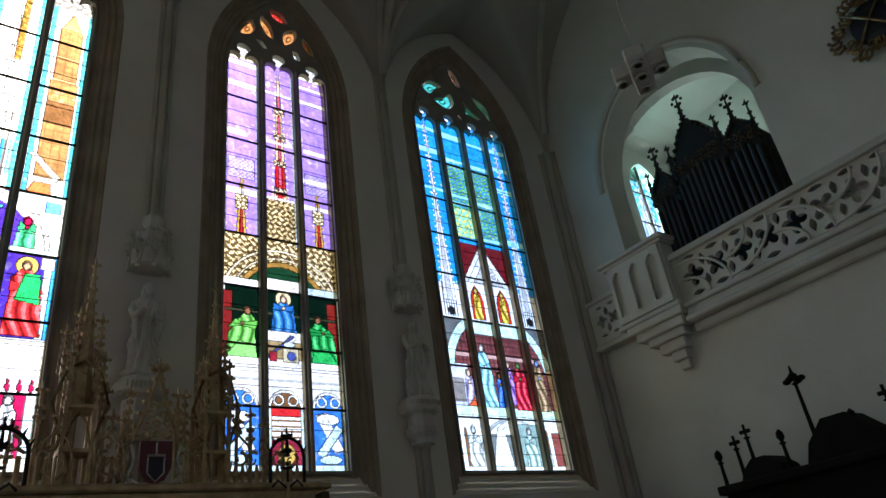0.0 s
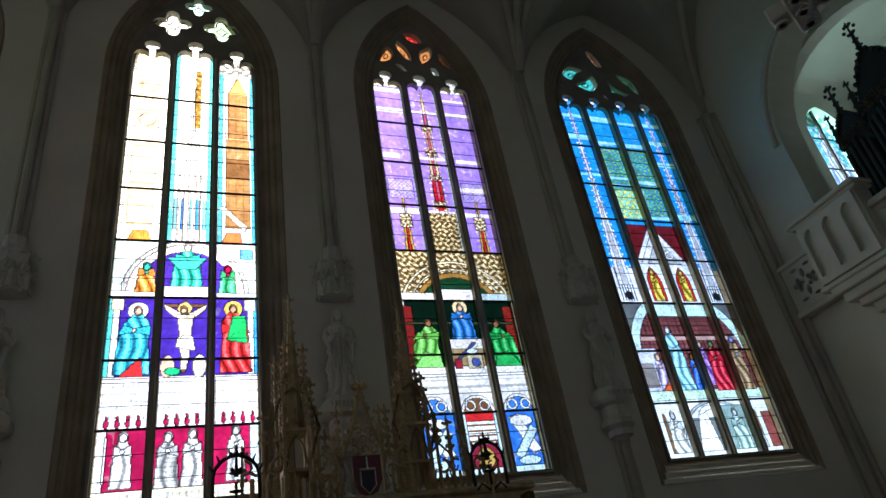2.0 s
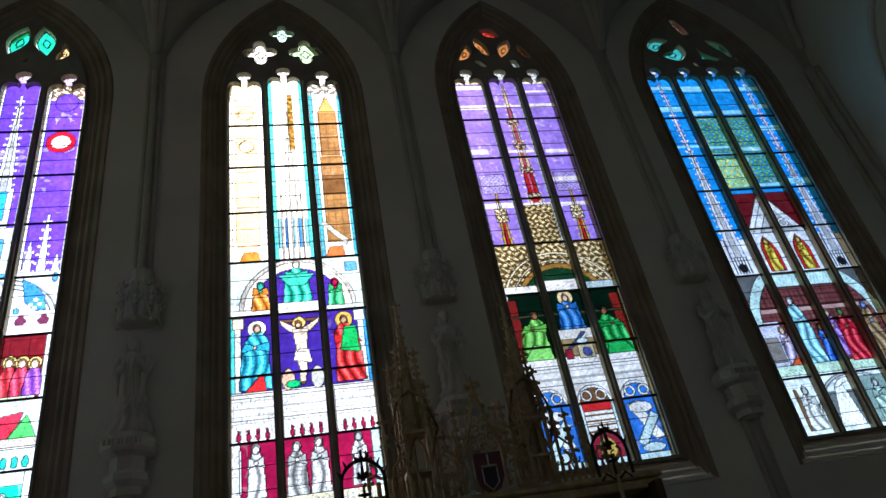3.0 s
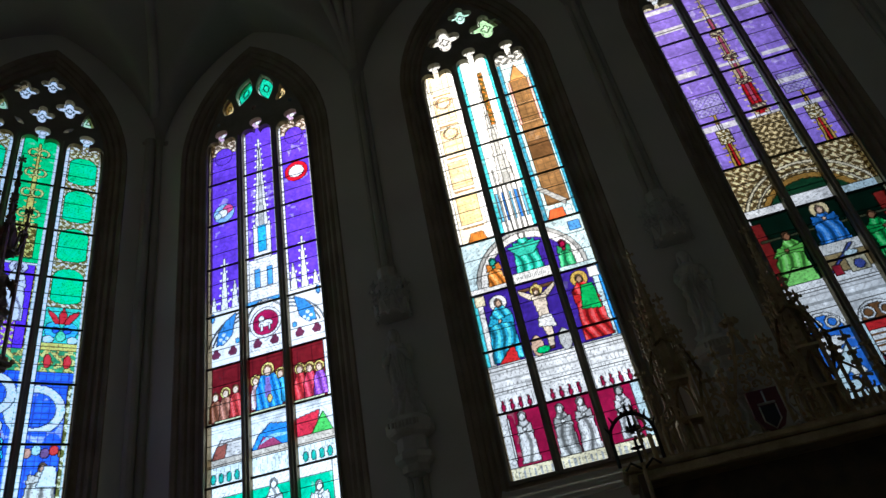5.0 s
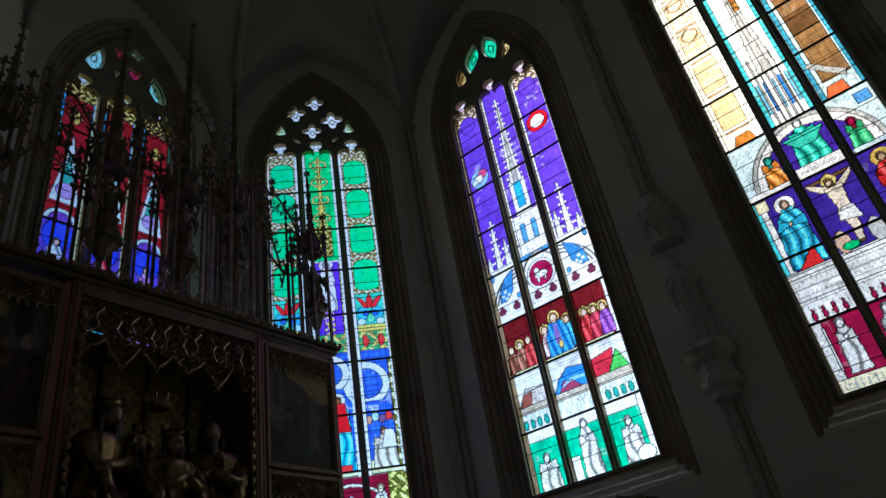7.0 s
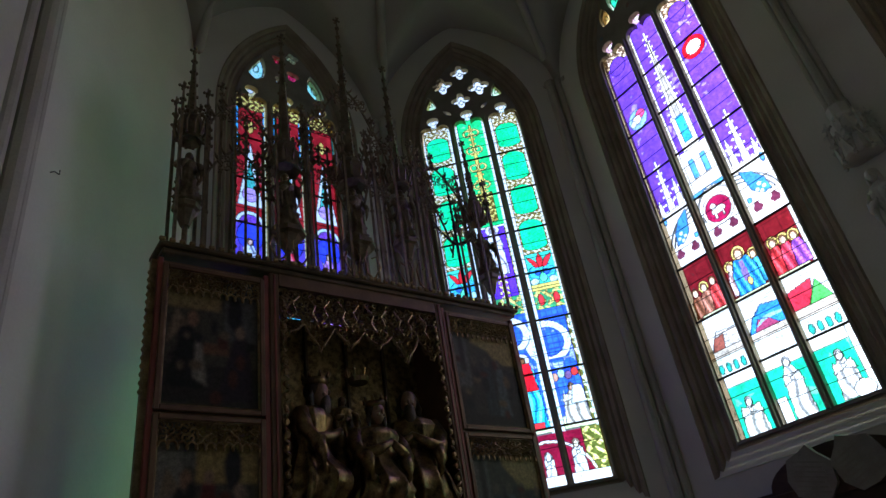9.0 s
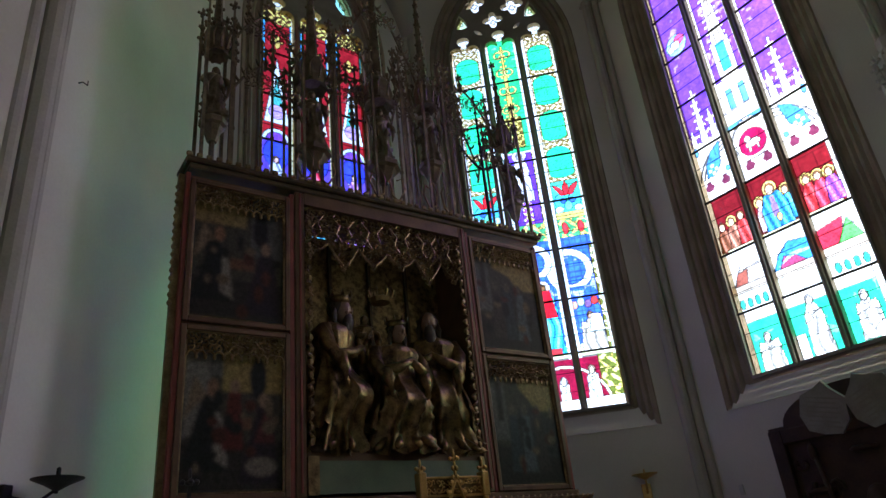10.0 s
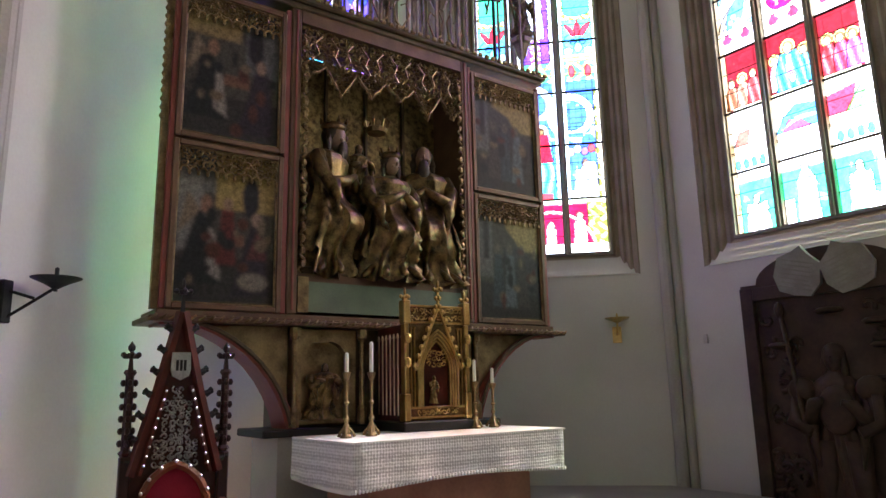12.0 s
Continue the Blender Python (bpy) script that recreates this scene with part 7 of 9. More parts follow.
# ---- tabernacle ----
BRONZE = surface("dark_bronze", (0.24, 0.15, 0.06), (0.08, 0.045, 0.02), 0.4, 0.8, scale=14, fine=70, bump=0.4)
PALE_BRASS = surface("pale_brass", (0.75, 0.62, 0.42), (0.5, 0.38, 0.22), 0.3, 0.8, scale=10, fine=60, bump=0.1)
def tabernacle():
    m = place((-5.4, 3.82), (-1.0, 0.07))
    t = empty("tabernacle", "gilded gothic tabernacle with a pointed door on the altar", "tabernacle", at(m, 0, 0, 1.218) @ Matrix.Diagonal((0.9, 1, 1, 1)))
    bm = bmesh.new()
    box(bm, -0.42, 0.42, -0.06, 0.64, 0.0, 0.09, 0.012)
    part("plinth", bm, BLACK_WOOD, t)
    bm = bmesh.new()
    box(bm, -0.34, 0.34, 0.06, 0.62, 0.09, 0.98)
    body = part("body", bm, MAHOGANY, t)
    for k in range(7):
        y = 0.1 + k * 0.08
        for s in (-1, 1):
            bm = bmesh.new()
            sweep(bm, [(s * 0.35, y, 0.14), (s * 0.35, y, 0.86)], 0.008, 5)
            sweep(bm, [(s * 0.35, y - 0.02, 0.86), (s * 0.352, y, 0.9), (s * 0.35, y + 0.02, 0.86)], 0.007, 4)
            part("side_bar", bm, PALE_BRASS, body)
    arch = pointed(0.17, 0.52, 0.3, 8)
    bm = plate([(-0.36, 0.1), (0.36, 0.1), (0.36, 1.16), (-0.36, 1.16)], [[(0.17, 0.22)] + arch + [(-0.17, 0.22)]], 0.06)
    front = part("front", bm, BRONZE, t, "dark chased bronze front")
    for x in (-0.31, -0.27, 0.27, 0.31):
        part("colonnette", lathe(bmesh.new(), [(0.016, 0.2), (0.009, 0.22), (0.009, 0.92), (0.018, 0.95)], 6, (x, -0.012, 0)), BRASS, front)
    for z in (0.11, 0.2, 0.985, 1.14):
        part("moulding", box(bmesh.new(), -0.36, 0.36, -0.022, 0.0, z, z + 0.022, 0.005), BRASS, front)
    bm = bmesh.new()
    for g in range(4):
        a = 0.17 + g * 0.024
        sweep(bm, [(a, -0.005 - 0.012 * g, 0.22)] + [(u, -0.005 - 0.012 * g, z) for u, z in pointed(a, 0.52, 0.3 + g * 0.035, 8)] + [(-a, -0.005 - 0.012 * g, 0.22)], 0.012, 5)
    part("arch_mouldings", bm, BRASS, front)
    bm = bmesh.new()
    for s in (-1, 1):
        sweep(bm, [(s * 0.28, -0.05, 0.55), (0, -0.05, 1.14)], 0.016, 5)
        for k in range(7):
            f = (k + 0.5) / 7
            blob(bm, (s * (0.28 * (1 - f) + 0.03), -0.055, 0.55 + 0.59 * f), (0.03, 0.02, 0.03), 5, 4)
    crocketed(bm, 0, -0.05, 1.1, 1.36, 0.02, 4, 0.08)
    part("gable", bm, BRASS, front)
    bm = bmesh.new()
    scrolls(bm, 0.64, 0.13, 77, 0.055, 0.006, -0.32, 1.01)
    part("fretwork", bm, BRASS, front).location.y = -0.02
    bm = bmesh.new()
    scrolls(bm, 0.5, 0.065, 78, 0.05, 0.006, -0.25, 0.135)
    part("fretwork", bm, BRASS, front).location.y = -0.02
    bm = bmesh.new()
    box(bm, -0.165, 0.165, 0.045, 0.056, 0.22, 0.8)
    door = part("door", bm, MAHOGANY, t, "dark gold inner door")
    bm = bmesh.new()
    scrolls(bm, 0.24, 0.16, 12, 0.055, 0.006, -0.12, 0.58)
    part("door_tracery", bm, BRASS, door)
    bm = figure_mesh(bmesh.new(), 0.26, 0.09, 5, n=28, steps=32)
    for v in bm.verts:
        v.co += Vector((-0.04, 0.0, 0.24))
    part("door_relief", bm, BRONZE, door, smooth=True)
    for s in (-1, 1):
        bm = bmesh.new()
        box(bm, s * 0.37 - 0.035, s * 0.37 + 0.035, -0.05, 0.07, 0.09, 0.34, 0.01)
        box(bm, s * 0.37 - 0.026, s * 0.37 + 0.026, -0.035, 0.05, 0.34, 0.98, 0.008)
        box(bm, s * 0.37 - 0.04, s * 0.37 + 0.04, -0.05, 0.06, 0.98, 1.2, 0.01)
        for z in (0.62, 0.84):
            blob(bm, (s * 0.37, -0.05, z), (0.04, 0.03, 0.05), 6, 5)
        crocketed(bm, s * 0.37, 0.0, 1.2, 1.28, 0.03, 4, 0.1)
        part("buttress", bm, BRASS, t)
    return t


tabernacle()


# ---- bishop's chair ----
DARK_RED = surface("dark_red_wood", (0.04, 0.012, 0.009), (0.018, 0.007, 0.006), 0.32, scale=5, fine=70, bump=0.2)
def throne():
    m = place((-4.8, 1.3), (-1, 0.12))
    t = empty("throne", "red-brown gothic throne with silver tracery and crimson velvet", "chair", m)
    for s in (-1, 1):
        bm = bmesh.new()
        box(bm, s * 0.3 - 0.035, s * 0.3 + 0.035, -0.035, 0.035, 0.3, 1.22, 0.008)
        lathe(bm, [(0.03, 1.22), (0.045, 1.24), (0.028, 1.26), (0.026, 1.72), (0.04, 1.74), (0.03, 1.76)], 6, (s * 0.3, 0, 0))
        for k in range(6):
            for d in range(4):
                a = d * math.pi / 2
                blob(bm, (s * 0.3 + 0.036 * math.cos(a), 0.036 * math.sin(a), 1.3 + k * 0.075), (0.02, 0.02, 0.024), 5, 4)
        crocketed(bm, s * 0.3, 0, 1.74, 1.9, 0.024, 4, 0.2)
        post = part("post", bm, DARK_RED, t)
        bm = bmesh.new()
        box(bm, s * 0.3 - 0.05, s * 0.3 + 0.05, -0.014, 0.014, 1.83, 1.862, 0.006)
        box(bm, s * 0.3 - 0.014, s * 0.3 + 0.014, -0.05, 0.05, 1.83, 1.862, 0.006)
        blob(bm, (s * 0.3, 0, 1.9), (0.026, 0.026, 0.03), 6, 5)
        part("cross_finial", bm, BLACK_WOOD, post)
        bm = bmesh.new()
        sweep(bm, [(s * 0.27, -0.02, 1.1), (s * 0.13, -0.02, 1.62), (s * 0.012, -0.02, 2.14)], 0.034, 5)
        gab = part("gable_rail", bm, MAHOGANY, t)
        for k in range(7):
            f = (k + 0.6) / 7.4
            x, z = s * (0.3 - 0.27 * f), 1.1 + 1.04 * f
            bm = bmesh.new()
            sweep(bm, [(x, -0.02, z - 0.01), (x + s * 0.022, -0.02, z + 0.005), (x + s * 0.036, -0.02, z + 0.024), (x + s * 0.028, -0.02, z + 0.036)], [0.026, 0.022, 0.018, 0.008], 6)
            blob(bm, (x + s * 0.04, -0.02, z + 0.006), (0.016, 0.022, 0.014), 5, 4)
            part("crocket", bm, BLACK_WOOD, gab, "dark carved crocket")
        bm = bmesh.new()
        sweep(bm, [(s * 0.215, -0.035, 1.1), (s * 0.14, -0.035, 1.4), (s * 0.075, -0.035, 1.65)], 0.018, 5)
        part("inner_rail", bm, MAHOGANY, gab)
        for k in range(9):
            f = (k + 0.5) / 9
            part("bead", blob(bmesh.new(), (s * (0.2 - 0.125 * f), -0.06, 1.13 + 0.52 * f), (0.009, 0.009, 0.009), 6, 5), SILVER, gab, "silver bead")
    bm = bmesh.new()
    vs = [bm.verts.new(p) for p in ((-0.27, 0.03, 0.45), (0.27, 0.03, 0.45), (0.27, 0.03, 1.1), (0.0, 0.03, 2.1), (-0.27, 0.03, 1.1))]
    f = bm.faces.new(vs)
    got = bmesh.ops.extrude_face_region(bm, geom=[f])
    bmesh.ops.translate(bm, verts=[g for g in got["geom"] if isinstance(g, bmesh.types.BMVert)], vec=(0, 0.03, 0))
    back = part("back_panel", bm, MAHOGANY, t)
    bm = bmesh.new()
    for j in range(6):
        z, half = 1.17 + j * 0.085, 0.17 * (1 - j / 7.5)
        n = max(1, round(half / 0.05))
        for i in range(-n + 1, n):
            scrolls(bm, 0.078, 0.085, j * 9 + i, 0.042, 0.0055, i * 0.052 - 0.039, z - 0.03)
    silver = part("tracery", bm, SILVER, back, "silvered openwork tracery")
    bm = bmesh.new()
    pts = [(-0.05, 0.1), (0.05, 0.1), (0.055, 0.0), (0.045, -0.04), (0.0, -0.065), (-0.045, -0.04), (-0.055, 0.0)]
    f = bm.faces.new([bm.verts.new((x * 1.15, -0.06, 1.76 + z * 1.1)) for x, z in pts])
    got = bmesh.ops.extrude_face_region(bm, geom=[f])
    bmesh.ops.translate(bm, verts=[g for g in got["geom"] if isinstance(g, bmesh.types.BMVert)], vec=(0, 0.03, 0))
    shield = part("shield", bm, SILVER, back, "small silver shield")
    bm = bmesh.new()
    for k in range(3):
        box(bm, -0.032 + k * 0.024, -0.016 + k * 0.024, -0.066, -0.058, 1.75, 1.82)
    part("shield_marks", bm, BLACK_WOOD, shield)
    bm = crocketed(bmesh.new(), 0, 0, 2.12, 2.33, 0.022, 4, 0.5)
    part("finial", bm, BLACK_WOOD, t)
    bm = bmesh.new()
    sweep(bm, [(0.2, -0.04, 0.55)] + [(u, -0.04, z) for u, z in pointed(0.2, 0.9, 0.26, 7)] + [(-0.2, -0.04, 0.55)], 0.028, 6)
    arch = part("back_frame", bm, OAK, t, "orange-brown arched back frame")
    for u, z in pointed(0.215, 0.9, 0.28, 4):
        part("boss", blob(bmesh.new(), (u, -0.06, z), (0.013, 0.013, 0.013), 6, 5), SILVER, arch, "silver boss")
    bm = plate([(0.19, 0.5)] + pointed(0.19, 0.88, 0.25, 7) + [(-0.19, 0.5)], [], 0.05)
    got = part("velvet_back", bm, VELVET, t, "crimson velvet back")
    got.location.y = -0.03
    bm = bmesh.new()
    box(bm, -0.3, 0.3, -0.5, 0.03, 0.7, 0.78, 0.02)
    part("seat", bm, VELVET, t)
    for s in (-1, 1):
        bm = bmesh.new()
        box(bm, s * 0.3 - 0.03, s * 0.3 + 0.03, -0.5, 0.0, 0.88, 0.93, 0.015)
        part("armrest", bm, MAHOGANY, t)
        bm = bmesh.new()
        box(bm, s * 0.3 - 0.03, s * 0.3 + 0.03, -0.52, -0.46, 0.3, 0.88, 0.01)
        part("leg", bm, MAHOGANY, t)
    return t


throne()


# ---- statues on the south wall ----
def wall_statue(x, seed, label):
    """A console, a white stone statue on it and a gothic canopy over it."""
    m = place((x, 8.03), SOUTH)
    con = empty("statue_console", "white stone console on the wall with worn lettering", "console", m, "statue consoles")
    bm = bmesh.new()
    lathe(bm, [(0.07, 3.7), (0.1, 3.72), (0.11, 3.74), (0.17, 3.74), (0.17, 3.82), (0.24, 3.88), (0.24, 3.95), (0.19, 3.99), (0.19, 4.14), (0.27, 4.18), (0.3, 4.22), (0.3, 4.32), (0.22, 4.4)], 8, (0, -0.12, 0), math.pi / 8)
    part("bracket", bm, STATUE, con)
    bm = bmesh.new()
    for k in range(9):
        box(bm, -0.2 + k * 0.045, -0.185 + k * 0.045 + 0.012 * (k % 2), -0.412, -0.38, 4.24, 4.3)
    part("lettering_bars", bm, SHAFT, con)
    statue("wall_statue", label, at(m, 0, -0.17, 4.4), 1.2, 0.34, seed, STATUE, group="statues on the south wall")
    can = empty("statue_canopy", "white stone gothic canopy over a wall statue", "canopy", m, "statue canopies")
    bm = bmesh.new()
    lathe(bm, [(0.2, 5.78), (0.24, 5.8), (0.24, 6.0), (0.2, 6.05), (0.2, 6.3), (0.13, 6.38), (0.13, 6.52)], 8, (0, -0.12, 0), math.pi / 8)
    part("hood", bm, STATUE, can)
    bm = bmesh.new()
    for k in range(8):
        a = k * math.tau / 8
        p = Vector((0.235 * math.cos(a), -0.12 + 0.235 * math.sin(a), 0))
        q = Vector((0.235 * math.cos(a + math.tau / 8), -0.12 + 0.235 * math.sin(a + math.tau / 8), 0))
        sweep(bm, [p + Vector((0, 0, 5.8)), (p + q) / 2 * 1.03 + Vector((0, 0, 6.12)), q + Vector((0, 0, 5.8))], 0.02, 5)
        crocketed(bm, p.x, p.y, 5.95, 6.3, 0.03, 4, 0.1)
        blob(bm, (p.x, p.y, 5.76), 0.03, 5, 4)
    part("gablet_ring", bm, STATUE, can)


wall_statue(5.55, 61, "white stone statue of a robed standing figure")
wall_statue(1.8, 63, "white stone statue of a robed figure with folded arms")
wall_statue(-1.92, 67, "white stone statue of a robed figure in shade")


# ---- gilded gothic stall canopy in front of the south wall ----
def stall():
    m = place((1.75, 6.9), SOUTH)
    st = empty("choir_stall", "tall choir stall with a gilded gothic openwork crest", "stall", m)
    part("back_panel", box(bmesh.new(), -1.35, 1.65, 0.3, 0.4, 0.0, 2.9), DARK_WOOD, st)
    part("side_panel", box(bmesh.new(), -1.35, -1.28, -0.3, 0.3, 0.0, 2.9), DARK_WOOD, st)
    part("side_panel", box(bmesh.new(), 1.58, 1.65, -0.3, 0.3, 0.0, 2.9), DARK_WOOD, st)
    part("seat", box(bmesh.new(), -1.28, 1.58, -0.25, 0.3, 0.45, 0.52), DARK_WOOD, st)
    bm = bmesh.new()
    box(bm, -1.42, 1.72, -0.12, 0.42, 2.86, 2.96, 0.015)
    box(bm, -1.46, 1.76, -0.16, 0.42, 2.96, 3.03, 0.02)
    part("cornice", bm, STALL_GOLD, st)

    def spire(x, z1, w):
        bm = bmesh.new()
        for dx, dy in ((-w, -w), (w, -w), (w, w), (-w, w)):
            box(bm, x + dx - 0.016, x + dx + 0.016, 0.1 + dy - 0.016, 0.1 + dy + 0.016, 3.03, 3.75)
            crocketed(bm, x + dx, 0.1 + dy, 3.75, 4.3, 0.026, 4, 0.1)
        for z in (3.35, 3.75):
            box(bm, x - w - 0.02, x + w + 0.02, 0.1 - w - 0.02, 0.1 + w + 0.02, z - 0.015, z + 0.015)
        sp = part("spire", bm, STALL_GOLD, st)
        bm = crocketed(bmesh.new(), x, 0.1, 3.75, z1, w * 0.95, 6, 0.13)
        part("steeple", bm, STALL_GOLD, sp)
        bm = bmesh.new()
        for s in (-1, 1):
            sweep(bm, [(x + s * w * 1.0, 0.0, 3.4), (x + s * w * 2.0, 0.0, 3.78), (x + s * w * 1.2, 0.0, 4.1), (x, 0.0, 4.2)], 0.016, 5)
            sweep(bm, [(x + s * w, -0.02, 3.35), (x + s * w * 0.5, -0.02, 3.6), (x, -0.02, 3.7)], 0.014, 5)
        part("ogee", bm, GOLD_LEAF, sp)

    for x, z1 in ((-0.86, 4.55), (-0.76, 4.75), (-0.56, 4.7), (-0.5, 4.3), (0.46, 4.35), (0.52, 4.6), (0.68, 4.55), (0.74, 4.2)):
        bm = bmesh.new()
        box(bm, x - 0.013, x + 0.013, 0.06, 0.086, 3.03, z1 - 0.5)
        for z in (3.5, 3.9):
            box(bm, x - 0.022, x + 0.022, 0.051, 0.095, z, z + 0.025)
        crocketed(bm, x, 0.073, z1 - 0.5, z1, 0.028, 4, 0.08)
        part("pinnacle", bm, STALL_GOLD, st)
    for x in (-0.84, -0.4, 0.4, 0.8):
        bm = bmesh.new()
        for e in (-1, 1):
            sweep(bm, [(x + e * 0.13, -0.03, 3.06), (x + e * 0.13, -0.03, 3.3), (x + e * 0.1, -0.03, 3.42), (x, -0.03, 3.52)], 0.013, 5)
            sweep(bm, [(x + e * 0.02, -0.04, 3.1), (x + e * 0.09, -0.04, 3.16), (x + e * 0.07, -0.04, 3.26), (x + e * 0.02, -0.04, 3.22)], [0.014, 0.013, 0.011, 0.008], 5)
        crocketed(bm, x, -0.03, 3.5, 3.7, 0.018, 4, 0.08)
        part("crest_arch", bm, STALL_GOLD, st)
    spire(-0.68, 5.32, 0.12)
    spire(0.58, 5.24, 0.12)
    for x, z1 in ((-1.0, 3.95), (-0.46, 3.97), (-0.3, 3.7), (0.2, 3.97), (0.34, 3.75), (0.8, 3.9), (0.95, 3.8), (1.1, 3.7), (1.3, 3.55), (-1.2, 3.6)):
        bm = bmesh.new()
        box(bm, x - 0.014, x + 0.014, 0.02, 0.05, 3.03, z1 - 0.35)
        crocketed(bm, x, 0.035, z1 - 0.35, z1, 0.03, 4, 0.09)
        part("pinnacle", bm, STALL_GOLD, st)
    for k in range(11):
        x = -1.1 + k * 0.075
        bm = bmesh.new()
        lathe(bm, [(0.024, 3.03), (0.024, 3.3), (0.03, 3.31), (0.02, 3.33)], 8, (x, 0.12, 0))
        part("baluster", bm, STALL_GOLD, st)
    for k in range(12):
        x = 0.75 + k * 0.075
        bm = bmesh.new()
        lathe(bm, [(0.02, 3.03), (0.02, 3.17), (0.026, 3.18), (0.012, 3.26)], 8, (x, 0.12, 0))
        part("baluster", bm, STALL_GOLD, st)
    for x0, x1, z0, z1, s in ((-0.5, -0.2, 3.05, 3.5, 1), (0.2, 0.48, 3.05, 3.5, 2), (-1.25, -0.85, 3.3, 3.5, 3), (0.75, 1.45, 3.2, 3.36, 4)):
        bm = scrolls(bmesh.new(), x1 - x0, z1 - z0, s, 0.15, 0.014, x0, z0)
        part("scrollwork", bm, STALL_GOLD, st)
    bm = bmesh.new()
    for s in (-1, 1):
        sweep(bm, [(s * 0.24, 0, 3.4), (s * 0.1, 0, 3.75), (0, 0, 4.15)], 0.02, 5)
        for k in range(6):
            f = (k + 0.5) / 6
            blob(bm, (s * (0.26 - 0.24 * f), 0, 3.42 + 0.7 * f), 0.028, 5, 4)
    crocketed(bm, 0, 0, 4.05, 4.25, 0.02, 4, 0.3)
    scrolls(bm, 0.3, 0.2, 8, 0.09, 0.012, -0.15, 3.46)
    scrolls(bm, 0.18, 0.18, 9, 0.08, 0.011, -0.09, 3.66)
    for e in (-1, 1):
        crocketed(bm, e * 0.26, 0, 3.4, 3.95, 0.024, 4, 0.09)
    for k in range(6):
        a = k * math.tau / 6
        blob(bm, (0.07 * math.cos(a), 0.07 * math.sin(a), 4.18), (0.035, 0.035, 0.03), 6, 4)
    part("gable", bm, STALL_GOLD, st)
    bm = bmesh.new()
    f = bm.faces.new([bm.verts.new((x, -0.05, 3.24 + z)) for x, z in ((-0.145, 0.2), (0.145, 0.2), (0.145, -0.05), (0.09, -0.16), (0, -0.2), (-0.09, -0.16), (-0.145, -0.05))])
    got = bmesh.ops.extrude_face_region(bm, geom=[f])
    bmesh.ops.translate(bm, verts=[g for g in got["geom"] if isinstance(g, bmesh.types.BMVert)], vec=(0, 0.04, 0))
    arms = part("shield", bm, POLY[2], st, "crimson painted shield")
    bm = bmesh.new()
    f = bm.faces.new([bm.verts.new((x, -0.06, 3.18 + z)) for x, z in ((-0.07, 0.1), (0.07, 0.1), (0.07, -0.04), (0, -0.11), (-0.07, -0.04))])
    part("inner_shield", bm, POLY[0], arms, "dark blue inner shield")
    bm = bmesh.new()
    sweep(bm, [(-0.08, -0.065, 3.3), (0.08, -0.065, 3.3)], 0.012, 5)
    sweep(bm, [(-0.075, -0.065, 3.28), (-0.075, -0.065, 3.14), (0, -0.065, 3.06), (0.075, -0.065, 3.14), (0.075, -0.065, 3.28)], 0.008, 5)
    sweep(bm, [(0, -0.065, 3.3), (0, -0.065, 3.42)], 0.009, 5)
    for s in (-1, 1):
        sweep(bm, [(s * 0.19, -0.05, 3.02), (s * 0.24, -0.05, 3.12), (s * 0.19, -0.05, 3.26), (s * 0.23, -0.05, 3.4)], 0.014, 5)
        sweep(bm, [(s * 0.12, -0.05, 3.03), (s * 0.2, -0.05, 3.08), (s * 0.26, -0.05, 3.04)], 0.016, 5)
    part("shield_mantling", bm, SILVER, arms)
    return st


stall()


def iron_stand(x, y, z0, z1, w):
    """A wrought-iron hoop with fleurons carrying a candle dish."""
    m = place((x, y), SOUTH)
    ob = empty("iron_candle_hoop", "black wrought-iron candle hoop with thorny leaves", "candle holder", m, "iron candle hoops")
    bm = bmesh.new()
    arc = [(-w, 0, z0)] + [(-w * math.cos(math.pi * k / 12), 0, z0 + (z1 - z0) * 0.55 + (z1 - z0) * 0.42 * math.sin(math.pi * k / 12)) for k in range(13)] + [(w, 0, z0)]
    sweep(bm, arc, 0.018, 5)
    for k in range(2, len(arc) - 2, 2):
        p = Vector(arc[k])
        sweep(bm, [p, p + Vector((p.x * 0.22, 0, 0.07))], [0.016, 0.004], 4)
    part("hoop", bm, IRON, ob)
    bm = bmesh.new()
    sweep(bm, [(0, 0, z0 - 0.1), (0, 0, z1 - 0.25)], 0.014, 5)
    for k in range(3):
        z = z0 + 0.12 + k * 0.16
        lathe(bm, [(0.01, z), (0.07, z + 0.02), (0.02, z + 0.035)], 8)
    for s in (-1, 1):
        sweep(bm, [(0, 0, z0 - 0.06), (s * 0.1, 0, z0 + 0.02), (s * 0.16, 0, z0 - 0.04)], 0.012, 4)
    crocketed(bm, 0, 0, z1 - 0.2, z1 + 0.05, 0.03, 4, 0.1)
    part("stem", bm, IRON, ob)
    bm = bmesh.new()
    sweep(bm, [(0, 0, 0.0), (0, 0.0, z0)], 0.022, 6)
    lathe(bm, [(0.22, 0.0), (0.22, 0.03), (0.05, 0.06), (0.03, 0.1)], 12)
    part("pole", bm, STALL_GOLD, ob, "dull brass pole")


iron_stand(0.47, 6.55, 2.98, 3.45, 0.2)
iron_stand(2.93, 6.55, 2.98, 3.43, 0.18)


